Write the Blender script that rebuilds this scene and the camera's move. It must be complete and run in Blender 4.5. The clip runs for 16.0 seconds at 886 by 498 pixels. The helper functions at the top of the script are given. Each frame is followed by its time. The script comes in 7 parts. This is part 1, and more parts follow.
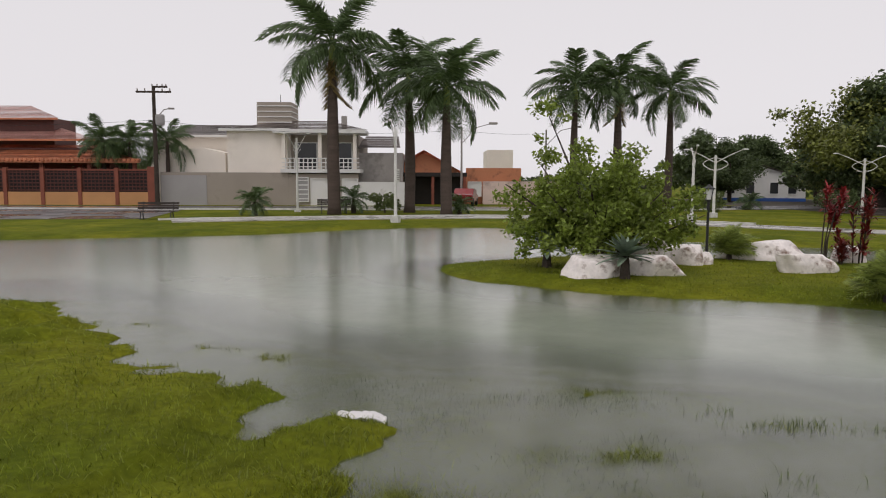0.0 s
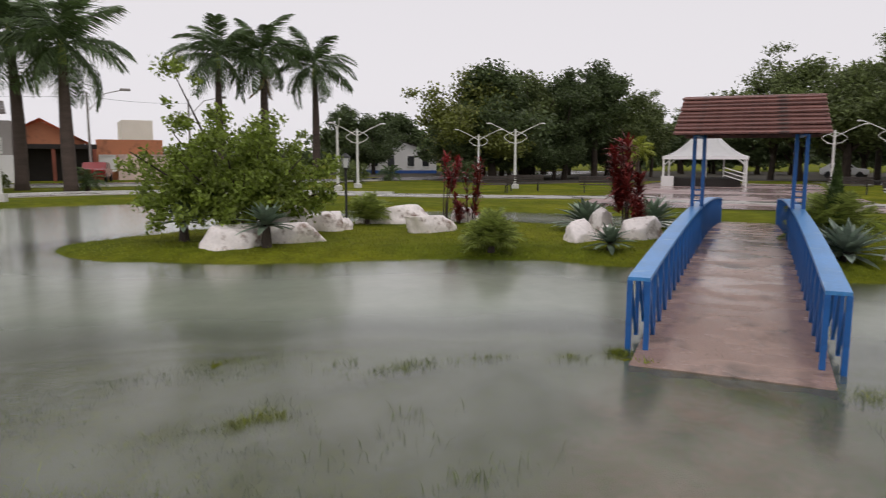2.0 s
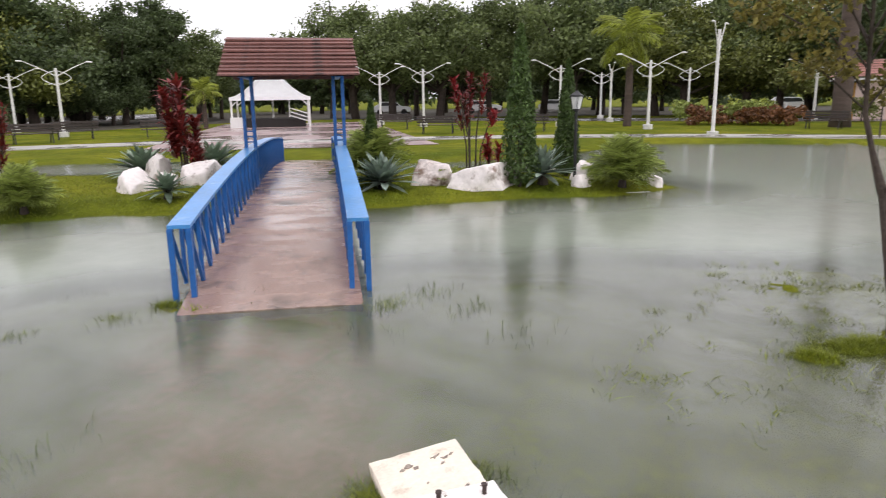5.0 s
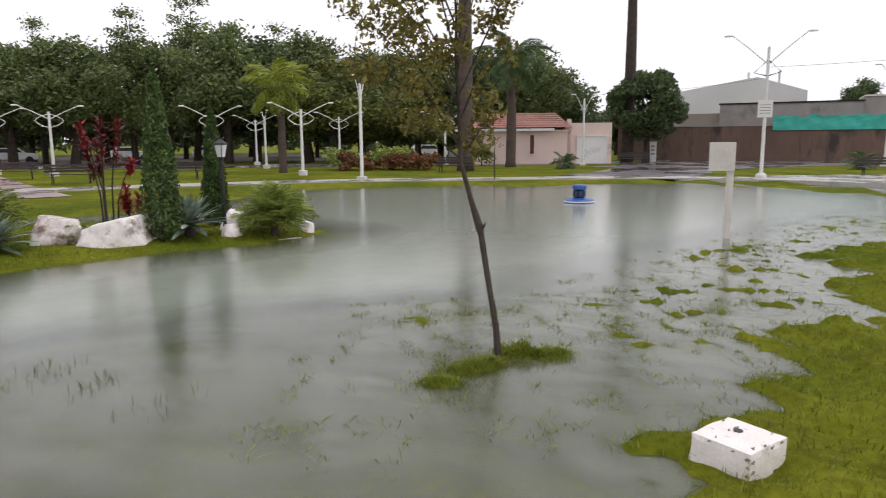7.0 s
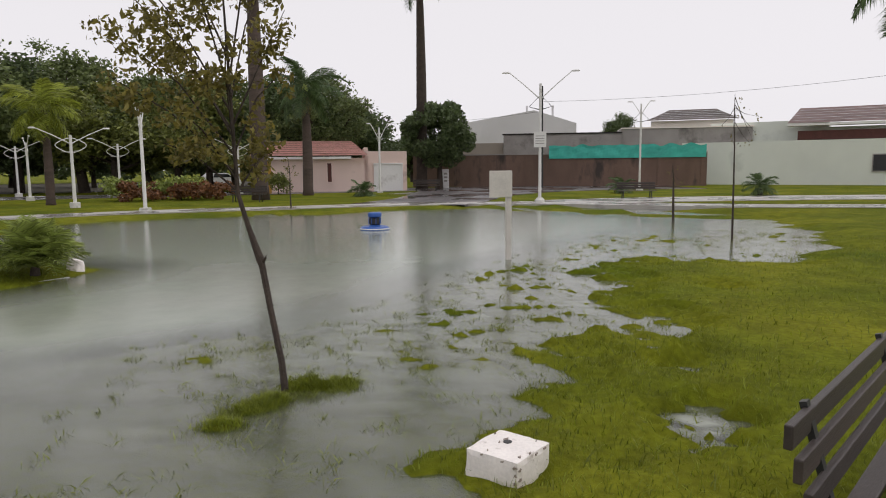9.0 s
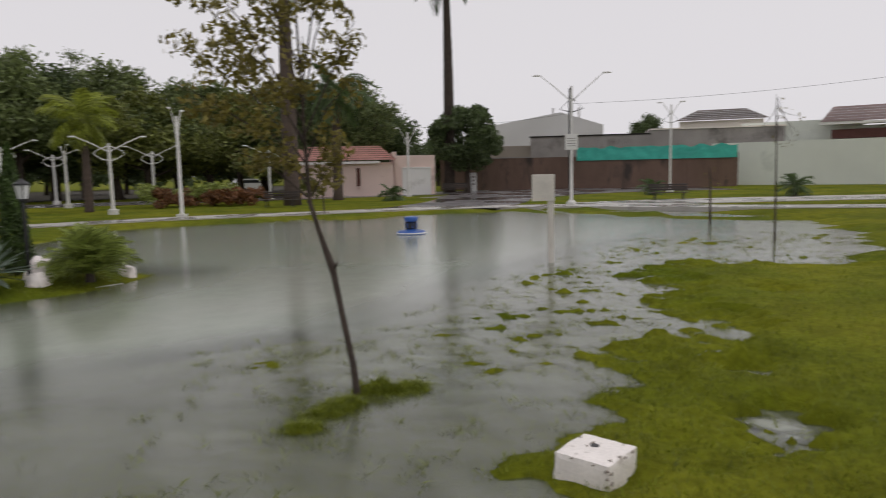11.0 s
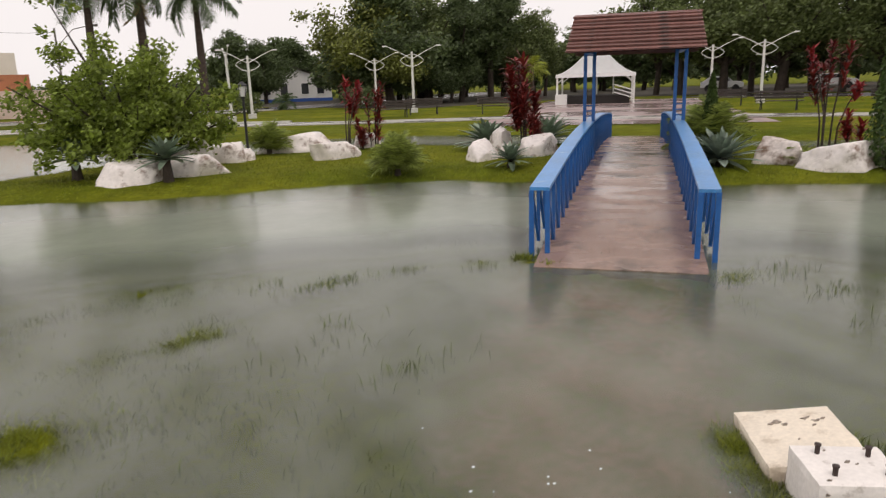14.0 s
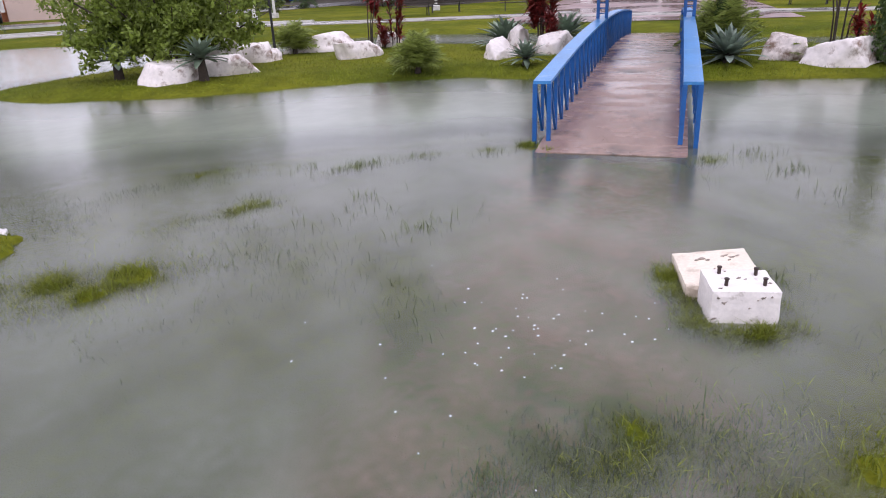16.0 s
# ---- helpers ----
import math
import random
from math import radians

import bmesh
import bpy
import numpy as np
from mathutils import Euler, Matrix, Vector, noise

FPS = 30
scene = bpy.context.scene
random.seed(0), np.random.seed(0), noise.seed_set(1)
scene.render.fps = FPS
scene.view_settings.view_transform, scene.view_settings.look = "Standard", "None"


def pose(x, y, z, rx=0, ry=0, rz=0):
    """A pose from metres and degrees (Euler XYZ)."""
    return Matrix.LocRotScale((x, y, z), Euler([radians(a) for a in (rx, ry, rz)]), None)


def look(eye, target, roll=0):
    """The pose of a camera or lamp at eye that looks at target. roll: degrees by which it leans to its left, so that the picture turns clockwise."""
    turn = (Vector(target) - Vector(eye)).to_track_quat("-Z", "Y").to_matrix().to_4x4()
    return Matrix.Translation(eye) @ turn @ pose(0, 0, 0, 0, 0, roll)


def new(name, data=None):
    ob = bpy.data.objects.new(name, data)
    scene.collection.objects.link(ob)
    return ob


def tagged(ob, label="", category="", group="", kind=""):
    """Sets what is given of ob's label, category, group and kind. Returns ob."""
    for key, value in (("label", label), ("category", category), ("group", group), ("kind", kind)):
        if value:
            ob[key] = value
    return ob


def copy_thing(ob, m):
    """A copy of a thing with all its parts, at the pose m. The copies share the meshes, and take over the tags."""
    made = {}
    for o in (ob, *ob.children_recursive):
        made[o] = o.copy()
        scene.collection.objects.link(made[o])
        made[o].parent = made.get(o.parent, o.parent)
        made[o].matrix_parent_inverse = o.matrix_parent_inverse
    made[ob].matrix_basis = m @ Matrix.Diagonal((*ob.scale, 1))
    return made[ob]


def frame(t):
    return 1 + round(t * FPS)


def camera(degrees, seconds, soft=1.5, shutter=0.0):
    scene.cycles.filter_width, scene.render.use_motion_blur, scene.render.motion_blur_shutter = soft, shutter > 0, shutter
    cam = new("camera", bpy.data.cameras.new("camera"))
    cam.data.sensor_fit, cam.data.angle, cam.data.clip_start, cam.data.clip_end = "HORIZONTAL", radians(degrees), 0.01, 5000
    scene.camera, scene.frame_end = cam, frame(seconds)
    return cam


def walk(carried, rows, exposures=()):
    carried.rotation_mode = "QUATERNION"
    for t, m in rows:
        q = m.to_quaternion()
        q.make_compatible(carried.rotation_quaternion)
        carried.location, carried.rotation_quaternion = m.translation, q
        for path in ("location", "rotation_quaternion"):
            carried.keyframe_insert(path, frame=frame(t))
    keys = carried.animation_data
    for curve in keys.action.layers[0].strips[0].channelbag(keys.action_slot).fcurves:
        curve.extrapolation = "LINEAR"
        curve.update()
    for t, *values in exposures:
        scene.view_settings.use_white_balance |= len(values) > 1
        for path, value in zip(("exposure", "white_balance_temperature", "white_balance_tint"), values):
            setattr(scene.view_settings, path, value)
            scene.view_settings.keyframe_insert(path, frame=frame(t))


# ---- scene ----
cam = camera(65.9, 16.0, soft=1.0, shutter=0.25)
PATH = [
    (0, (-0.153, -0.345, 2.027), (-0.131, 1.646, 1.835), 0.2),
    (0.5, (-0.043, -0.321, 1.961), (0.089, 1.666, 1.77), 0.2),
    (1, (0.039, -0.263, 1.934), (0.432, 1.688, 1.732), -0.0),
    (1.5, (0.142, -0.242, 1.925), (0.83, 1.623, 1.703), -0.1),
    (2, (0.22, -0.232, 1.875), (1.177, 1.504, 1.614), 0.1),
    (2.5, (0.276, -0.241, 1.825), (1.45, 1.343, 1.489), 0.1),
    (3, (0.33, -0.232, 1.802), (1.683, 1.178, 1.378), 0.2),
    (3.2, (0.338, -0.247, 1.808), (1.741, 1.104, 1.354), 0.1),
    (5.3, (0.532, -0.604, 1.884), (2.335, 0.159, 1.476), -0.7),
    (5.5, (0.53, -0.632, 1.884), (2.377, 0.027, 1.49), -0.6),
    (6, (0.588, -0.696, 1.911), (2.513, -0.297, 1.545), -0.5),
    (6.5, (0.619, -0.735, 1.925), (2.582, -0.558, 1.587), -0.4),
    (7, (0.671, -0.809, 1.913), (2.646, -0.824, 1.601), -0.4),
    (7.5, (0.653, -0.849, 1.921), (2.623, -1.033, 1.633), -0.3),
    (8, (0.652, -0.906, 1.918), (2.607, -1.232, 1.649), -0.3),
    (8.5, (0.637, -0.96, 1.924), (2.562, -1.439, 1.672), -0.3),
    (8.7, (0.625, -0.989, 1.93), (2.534, -1.532, 1.685), -0.3),
    (10.8, (0.657, -0.674, 1.979), (2.539, -1.313, 1.752), -1.0),
    (11, (0.671, -0.581, 1.975), (2.59, -1.094, 1.747), -1.2),
    (11.5, (0.619, -0.366, 1.927), (2.603, -0.446, 1.693), -0.8),
    (12, (0.513, -0.231, 1.896), (2.468, 0.099, 1.628), -0.7),
    (12.5, (0.427, -0.096, 1.871), (2.288, 0.567, 1.563), -0.8),
    (13, (0.291, -0.075, 1.881), (1.966, 0.963, 1.542), -1.2),
    (13.5, (0.128, -0.276, 1.856), (1.552, 1.08, 1.489), -1.5),
    (14, (-0.098, -0.522, 1.849), (1.071, 1.03, 1.375), -1.8),
    (14.5, (-0.324, -0.754, 1.858), (0.773, 0.81, 1.268), -2.1),
    (15, (-0.409, -0.98, 1.845), (0.667, 0.563, 1.165), -2.2),
    (15.5, (-0.504, -1.236, 1.885), (0.553, 0.297, 1.154), -2.3),
    (16, (-0.648, -1.477, 1.924), (0.406, 0.054, 1.186), -2.5),
]
EXPOSURES = [(0, -0.03, 6600, 13.5), (1.5, -0.02, 6550, 14), (2.5, 0.09, 6550, 14), (3.2, 0.37, 6550, 15), (5.5, 0.72, 6350, 15), (6.2, 0.60, 6300, 15), (7, 0.42, 6400, 14), (8.5, 0.2, 6550, 13),
             (10.8, -0.15, 6550, 13), (11.5, 0.06, 6600, 13), (12.0, 0.22, 6600, 13.5), (12.5, 0.27, 6600, 14), (13.5, 0.28, 6800, 14), (14.0, 0.21, 6950, 14), (14.5, 0.45, 6450, 18), (16, 0.57, 6000, 24)]
walk(cam, [(t, look(eye, target, roll)) for t, eye, target, roll in PATH], EXPOSURES)

# ---- world and light: rain-grey overcast sky ----
world = bpy.data.worlds.new("overcast_sky")
scene.world = world
world.use_nodes = True
wn, wl = world.node_tree.nodes, world.node_tree.links
wn.clear()
sky = wn.new("ShaderNodeTexSky")
sky.sky_type, sky.sun_disc = "NISHITA", False
sky.sun_elevation, sky.sun_rotation = radians(62), radians(200)
grey = wn.new("ShaderNodeHueSaturation")
grey.inputs["Saturation"].default_value = 0.06
grey.inputs["Value"].default_value = 0.12
cloud = wn.new("ShaderNodeMixRGB")
cloud.inputs["Fac"].default_value = 0.86
cloud.inputs["Color2"].default_value = (0.800, 0.793, 0.818, 1)
bg = wn.new("ShaderNodeBackground")
bg.inputs["Strength"].default_value = 1.0
wout = wn.new("ShaderNodeOutputWorld")
wl.new(sky.outputs[0], grey.inputs["Color"])
wl.new(grey.outputs[0], cloud.inputs["Color1"])
wl.new(cloud.outputs[0], bg.inputs["Color"])
wl.new(bg.outputs[0], wout.inputs["Surface"])
sun = new("sun", bpy.data.lights.new("sun", "SUN"))
sun.data.energy, sun.data.angle, sun.data.color = 0.7, radians(25), (1.0, 0.97, 0.93)
sun.matrix_world = look((0, 0, 50), (0 + 50 * math.cos(radians(62)) * math.sin(radians(200)) * -1, 50 * math.cos(radians(62)) * math.cos(radians(200)) * -1, 50 - 50 * math.sin(radians(62))))

# ---- materials ----


def material(name, color, rough=0.7, var=0.25, scale=3.0, fine=40.0, bump=0.2, metal=0.0, stain=None, stain_amount=0.3, stain_scale=1.2, coat=0.0, per_object=0.0, per_island=0.0, spec=0.5, stretch=None):
    """A surface with two scales of colour variation, stains and fine relief."""
    m = bpy.data.materials.new(name)
    m.use_nodes = True
    n, l = m.node_tree.nodes, m.node_tree.links
    b = n["Principled BSDF"]
    tc = n.new("ShaderNodeTexCoord")
    mp = n.new("ShaderNodeMapping")
    l.new(tc.outputs["Object"], mp.inputs["Vector"])
    if stretch:
        mp.inputs["Scale"].default_value = stretch
    big, small = n.new("ShaderNodeTexNoise"), n.new("ShaderNodeTexNoise")
    for q, s in ((big, scale), (small, fine)):
        q.inputs["Scale"].default_value = s
        q.inputs["Detail"].default_value = 5
        l.new(mp.outputs[0], q.inputs["Vector"])
    add = n.new("ShaderNodeMath")
    add.operation = "ADD"
    l.new(big.outputs["Fac"], add.inputs[0])
    l.new(small.outputs["Fac"], add.inputs[1])
    rng = n.new("ShaderNodeMapRange")
    rng.inputs["From Min"].default_value, rng.inputs["From Max"].default_value = 0.7, 1.3
    rng.inputs["To Min"].default_value, rng.inputs["To Max"].default_value = 1 - var, 1 + var
    l.new(add.outputs[0], rng.inputs["Value"])
    val = rng.outputs[0]
    for amount, socket in ((per_object, "obj"), (per_island, "isl")):
        if amount:
            if socket == "obj":
                src = n.new("ShaderNodeObjectInfo").outputs["Random"]
            else:
                src = n.new("ShaderNodeNewGeometry").outputs["Random Per Island"]
            r2 = n.new("ShaderNodeMapRange")
            r2.inputs["To Min"].default_value, r2.inputs["To Max"].default_value = 1 - amount, 1 + amount
            l.new(src, r2.inputs["Value"])
            mul = n.new("ShaderNodeMath")
            mul.operation = "MULTIPLY"
            l.new(val, mul.inputs[0])
            l.new(r2.outputs[0], mul.inputs[1])
            val = mul.outputs[0]
    hs = n.new("ShaderNodeHueSaturation")
    hs.inputs["Color"].default_value = (*color, 1)
    l.new(val, hs.inputs["Value"])
    col = hs.outputs[0]
    if stain:
        st = n.new("ShaderNodeTexNoise")
        st.inputs["Scale"].default_value = stain_scale
        st.inputs["Detail"].default_value = 6
        st.inputs["Roughness"].default_value = 0.65
        l.new(mp.outputs[0], st.inputs["Vector"])
        sr = n.new("ShaderNodeMapRange")
        sr.inputs["From Min"].default_value = 0.68 - 0.32 * stain_amount
        sr.inputs["From Max"].default_value = 0.80 - 0.28 * stain_amount
        l.new(st.outputs["Fac"], sr.inputs["Value"])
        mx = n.new("ShaderNodeMixRGB")
        mx.inputs["Color2"].default_value = (*stain, 1)
        l.new(sr.outputs[0], mx.inputs["Fac"])
        l.new(col, mx.inputs["Color1"])
        col = mx.outputs[0]
    l.new(col, b.inputs["Base Color"])
    b.inputs["Roughness"].default_value = rough
    b.inputs["Metallic"].default_value = metal
    b.inputs["Specular IOR Level"].default_value = spec
    b.inputs["Coat Weight"].default_value = coat
    if bump:
        bp = n.new("ShaderNodeBump")
        bp.inputs["Strength"].default_value = bump
        bp.inputs["Distance"].default_value = 0.02
        l.new(small.outputs["Fac"], bp.inputs["Height"])
        l.new(bp.outputs[0], b.inputs["Normal"])
    return m


def ground_material():
    """Wet lawn: yellow-green turf, bare mud where it lies under water."""
    m = bpy.data.materials.new("wet_lawn")
    m.use_nodes = True
    n, l = m.node_tree.nodes, m.node_tree.links
    b = n["Principled BSDF"]
    tc = n.new("ShaderNodeTexCoord")
    noises = []
    for s in (0.35, 2.2, 14.0, 90.0):
        q = n.new("ShaderNodeTexNoise")
        q.inputs["Scale"].default_value = s
        q.inputs["Detail"].default_value = 6
        l.new(tc.outputs["Object"], q.inputs["Vector"])
        noises.append(q)
    ramp = n.new("ShaderNodeValToRGB")
    ramp.color_ramp.elements[0].position, ramp.color_ramp.elements[1].position = 0.34, 0.68
    ramp.color_ramp.elements[0].color = (0.080, 0.106, 0.006, 1)
    ramp.color_ramp.elements[1].color = (0.170, 0.176, 0.012, 1)
    l.new(noises[0].outputs["Fac"], ramp.inputs["Fac"])
    mix = n.new("ShaderNodeMixRGB")
    mix.blend_type = "OVERLAY"
    mix.inputs["Fac"].default_value = 0.55
    l.new(ramp.outputs[0], mix.inputs["Color1"])
    l.new(noises[1].outputs["Fac"], mix.inputs["Color2"])
    mix2 = n.new("ShaderNodeMixRGB")
    mix2.blend_type = "OVERLAY"
    mix2.inputs["Fac"].default_value = 0.6
    l.new(mix.outputs[0], mix2.inputs["Color1"])
    l.new(noises[2].outputs["Fac"], mix2.inputs["Color2"])
    sep = n.new("ShaderNodeSeparateXYZ")
    l.new(tc.outputs["Object"], sep.inputs[0])
    add = n.new("ShaderNodeMath")
    add.operation = "MULTIPLY_ADD"
    l.new(noises[2].outputs["Fac"], add.inputs[0])
    add.inputs[1].default_value = 0.08
    l.new(sep.outputs["Z"], add.inputs[2])
    wet = n.new("ShaderNodeMapRange")
    wet.inputs["From Min"].default_value, wet.inputs["From Max"].default_value = -0.085, -0.005
    l.new(add.outputs[0], wet.inputs["Value"])
    mud = n.new("ShaderNodeMixRGB")
    # a pinkish trodden path runs under the flood towards the bridge
    way = n.new("ShaderNodeMapping")
    way.vector_type = "TEXTURE"
    way.inputs["Location"].default_value = (2.75, 1.75, 0)
    way.inputs["Rotation"].default_value = (0, 0, radians(39))
    l.new(tc.outputs["Object"], way.inputs["Vector"])
    ws = n.new("ShaderNodeSeparateXYZ")
    l.new(way.outputs[0], ws.inputs[0])
    dist = []
    for axis, lo, hi in (("Y", 0.45, 1.35), ("X", 2.6, 4.0)):
        ab, wob, mr = n.new("ShaderNodeMath"), n.new("ShaderNodeMath"), n.new("ShaderNodeMapRange")
        ab.operation, wob.operation, mr.interpolation_type = "ABSOLUTE", "MULTIPLY_ADD", "SMOOTHSTEP"
        l.new(ws.outputs[axis], ab.inputs[0])
        l.new(noises[1].outputs["Fac"], wob.inputs[0])
        wob.inputs[1].default_value = 0.5
        l.new(ab.outputs[0], wob.inputs[2])
        mr.inputs["From Min"].default_value, mr.inputs["From Max"].default_value = lo + 0.25, hi + 0.25
        mr.inputs["To Min"].default_value, mr.inputs["To Max"].default_value = 1, 0
        l.new(wob.outputs[0], mr.inputs["Value"])
        dist.append(mr)
    on = n.new("ShaderNodeMath")
    on.operation = "MULTIPLY"
    l.new(dist[0].outputs[0], on.inputs[0])
    l.new(dist[1].outputs[0], on.inputs[1])
    silt = n.new("ShaderNodeMixRGB")
    silt.inputs["Color1"].default_value = (0.215, 0.215, 0.170, 1)
    silt.inputs["Color2"].default_value = (0.52, 0.27, 0.205, 1)
    l.new(on.outputs[0], silt.inputs["Fac"])
    l.new(silt.outputs[0], mud.inputs["Color1"])
    l.new(wet.outputs[0], mud.inputs["Fac"])
    l.new(mix2.outputs[0], mud.inputs["Color2"])
    l.new(mud.outputs[0], b.inputs["Base Color"])
    b.inputs["Roughness"].default_value = 0.95
    b.inputs["Specular IOR Level"].default_value = 0.08
    bp = n.new("ShaderNodeBump")
    bp.inputs["Strength"].default_value, bp.inputs["Distance"].default_value = 0.6, 0.04
    l.new(noises[3].outputs["Fac"], bp.inputs["Height"])
    l.new(bp.outputs[0], b.inputs["Normal"])
    return m


def water_material():
    """Murky pond water dimpled by rain; its depth, stored on the mesh, hides the bottom."""
    m = bpy.data.materials.new("murky_water")
    m.use_nodes = True
    n, l = m.node_tree.nodes, m.node_tree.links
    n.remove(n["Principled BSDF"])
    out = n["Material Output"]
    tc = n.new("ShaderNodeTexCoord")
    at = n.new("ShaderNodeAttribute")
    at.attribute_name = "depth"
    murk = n.new("ShaderNodeMapRange")
    murk.inputs["From Min"].default_value, murk.inputs["From Max"].default_value = 0.0, 0.30
    murk.inputs["To Min"].default_value, murk.inputs["To Max"].default_value = 0.06, 1.0
    l.new(at.outputs["Fac"], murk.inputs["Value"])
    big = n.new("ShaderNodeTexNoise")
    big.inputs["Scale"].default_value = 0.25
    big.inputs["Detail"].default_value = 4
    l.new(tc.outputs["Object"], big.inputs["Vector"])
    col = n.new("ShaderNodeMixRGB")
    col.inputs["Color1"].default_value = (0.250, 0.281, 0.224, 1)
    col.inputs["Color2"].default_value = (0.276, 0.289, 0.240, 1)
    patch = n.new("ShaderNodeMapRange")
    patch.inputs["From Min"].default_value, patch.inputs["From Max"].default_value = 0.36, 0.64
    l.new(big.outputs["Fac"], patch.inputs["Value"])
    l.new(patch.outputs[0], col.inputs["Fac"])
    dif, tra, glo = n.new("ShaderNodeBsdfDiffuse"), n.new("ShaderNodeBsdfTransparent"), n.new("ShaderNodeBsdfGlossy")
    tra.inputs["Color"].default_value = (0.80, 0.82, 0.72, 1)
    silt = n.new("ShaderNodeTexNoise")
    silt.inputs["Scale"].default_value, silt.inputs["Detail"].default_value, silt.inputs["Roughness"].default_value = 2.2, 8, 0.7
    l.new(tc.outputs["Object"], silt.inputs["Vector"])
    cloudy = n.new("ShaderNodeMixRGB")
    cloudy.blend_type = "OVERLAY"
    cloudy.inputs["Fac"].default_value = 0.22
    l.new(col.outputs[0], cloudy.inputs["Color1"])
    l.new(silt.outputs["Fac"], cloudy.inputs["Color2"])
    l.new(cloudy.outputs[0], dif.inputs["Color"])
    glo.inputs["Roughness"].default_value = 0.15
    glo.inputs["Color"].default_value = (0.97, 0.98, 0.97, 1)
    body, top = n.new("ShaderNodeMixShader"), n.new("ShaderNodeMixShader")
    l.new(murk.outputs[0], body.inputs[0])
    l.new(tra.outputs[0], body.inputs[1])
    l.new(dif.outputs[0], body.inputs[2])
    rip, rain = n.new("ShaderNodeTexNoise"), n.new("ShaderNodeTexVoronoi")
    rip.inputs["Scale"].default_value, rip.inputs["Detail"].default_value = 9.0, 4
    rain.inputs["Scale"].default_value = 7.0
    mp = n.new("ShaderNodeMapping")
    mp.inputs["Scale"].default_value = (1.0, 1.5, 1.0)
    l.new(tc.outputs["Object"], mp.inputs["Vector"])
    l.new(mp.outputs[0], rip.inputs["Vector"])
    l.new(tc.outputs["Object"], rain.inputs["Vector"])
    ring = n.new("ShaderNodeMath")
    ring.operation = "SINE"
    k = n.new("ShaderNodeMath")
    k.operation = "MULTIPLY"
    k.inputs[1].default_value = 26.0
    l.new(rain.outputs["Distance"], k.inputs[0])
    l.new(k.outputs[0], ring.inputs[0])
    b1, b2 = n.new("ShaderNodeBump"), n.new("ShaderNodeBump")
    b1.inputs["Strength"].default_value, b1.inputs["Distance"].default_value = 0.045, 0.02
    b2.inputs["Strength"].default_value, b2.inputs["Distance"].default_value = 0.035, 0.01
    l.new(rip.outputs["Fac"], b1.inputs["Height"])
    l.new(ring.outputs[0], b2.inputs["Height"])
    l.new(b1.outputs[0], b2.inputs["Normal"])
    fr = n.new("ShaderNodeFresnel")
    fr.inputs["IOR"].default_value = 1.34
    l.new(b2.outputs[0], glo.inputs["Normal"])
    # where the film is thin, grass breaks it up and it hardly shines
    tuft, film, shine = n.new("ShaderNodeTexNoise"), n.new("ShaderNodeMapRange"), n.new("ShaderNodeMath")
    tuft.inputs["Scale"].default_value, tuft.inputs["Detail"].default_value = 16.0, 6
    l.new(tc.outputs["Object"], tuft.inputs["Vector"])
    thin = n.new("ShaderNodeMath")
    thin.operation = "MULTIPLY_ADD"
    l.new(tuft.outputs["Fac"], thin.inputs[0])
    thin.inputs[1].default_value = -0.11
    l.new(at.outputs["Fac"], thin.inputs[2])
    film.inputs["From Min"].default_value, film.inputs["From Max"].default_value = -0.072, -0.040
    l.new(thin.outputs[0], film.inputs["Value"])
    shine.operation = "MULTIPLY"
    l.new(fr.outputs[0], shine.inputs[0])
    l.new(film.outputs[0], shine.inputs[1])
    l.new(shine.outputs[0], top.inputs[0])
    l.new(body.outputs[0], top.inputs[1])
    l.new(glo.outputs[0], top.inputs[2])
    l.new(top.outputs[0], out.inputs["Surface"])
    return m


def leaf_material(name, color, tip=None, var=0.45, rough=0.55, trans=0.18):
    m = material(name, color, rough=rough, var=0.25, scale=1.5, fine=12, bump=0, per_island=var, per_object=0.10)
    n, l = m.node_tree.nodes, m.node_tree.links
    b = n["Principled BSDF"]
    t = n.new("ShaderNodeBsdfTranslucent")
    src = b.inputs["Base Color"].links[0].from_socket
    l.new(src, t.inputs["Color"])
    mx = n.new("ShaderNodeMixShader")
    mx.inputs[0].default_value = trans
    l.new(b.outputs[0], mx.inputs[1])
    l.new(t.outputs[0], mx.inputs[2])
    l.new(mx.outputs[0], n["Material Output"].inputs["Surface"])
    return m


M_LAWN, M_WATER = ground_material(), water_material()
M_EARTH = material("dark_leaf_litter", (0.050, 0.042, 0.028), rough=0.9, var=0.4, scale=0.3, fine=8, bump=0.4)
M_GRASS = leaf_material("grass_blades", (0.165, 0.195, 0.014), trans=0.35)
M_WEED = leaf_material("dark_weed_blades", (0.085, 0.115, 0.024), trans=0.25)
M_ASPHALT = material("wet_asphalt", (0.085, 0.075, 0.075), rough=0.22, var=0.35, scale=0.5, fine=60, bump=0.15, stain=(0.16, 0.14, 0.13), stain_amount=0.4, stain_scale=0.35)
M_PAVE = material("pale_wet_concrete", (0.40, 0.38, 0.35), rough=0.4, var=0.2, scale=0.8, stain=(0.22, 0.20, 0.18), stain_amount=0.4, stain_scale=0.8)
M_PLAZA = material("pinkish_wet_paving", (0.34, 0.245, 0.235), rough=0.33, var=0.2, scale=0.6, stain=(0.22, 0.17, 0.16), stain_amount=0.4, stain_scale=0.4)
M_KERB = material("whitewashed_kerb", (0.62, 0.61, 0.58), rough=0.6, stain=(0.3, 0.29, 0.25), stain_amount=0.35)
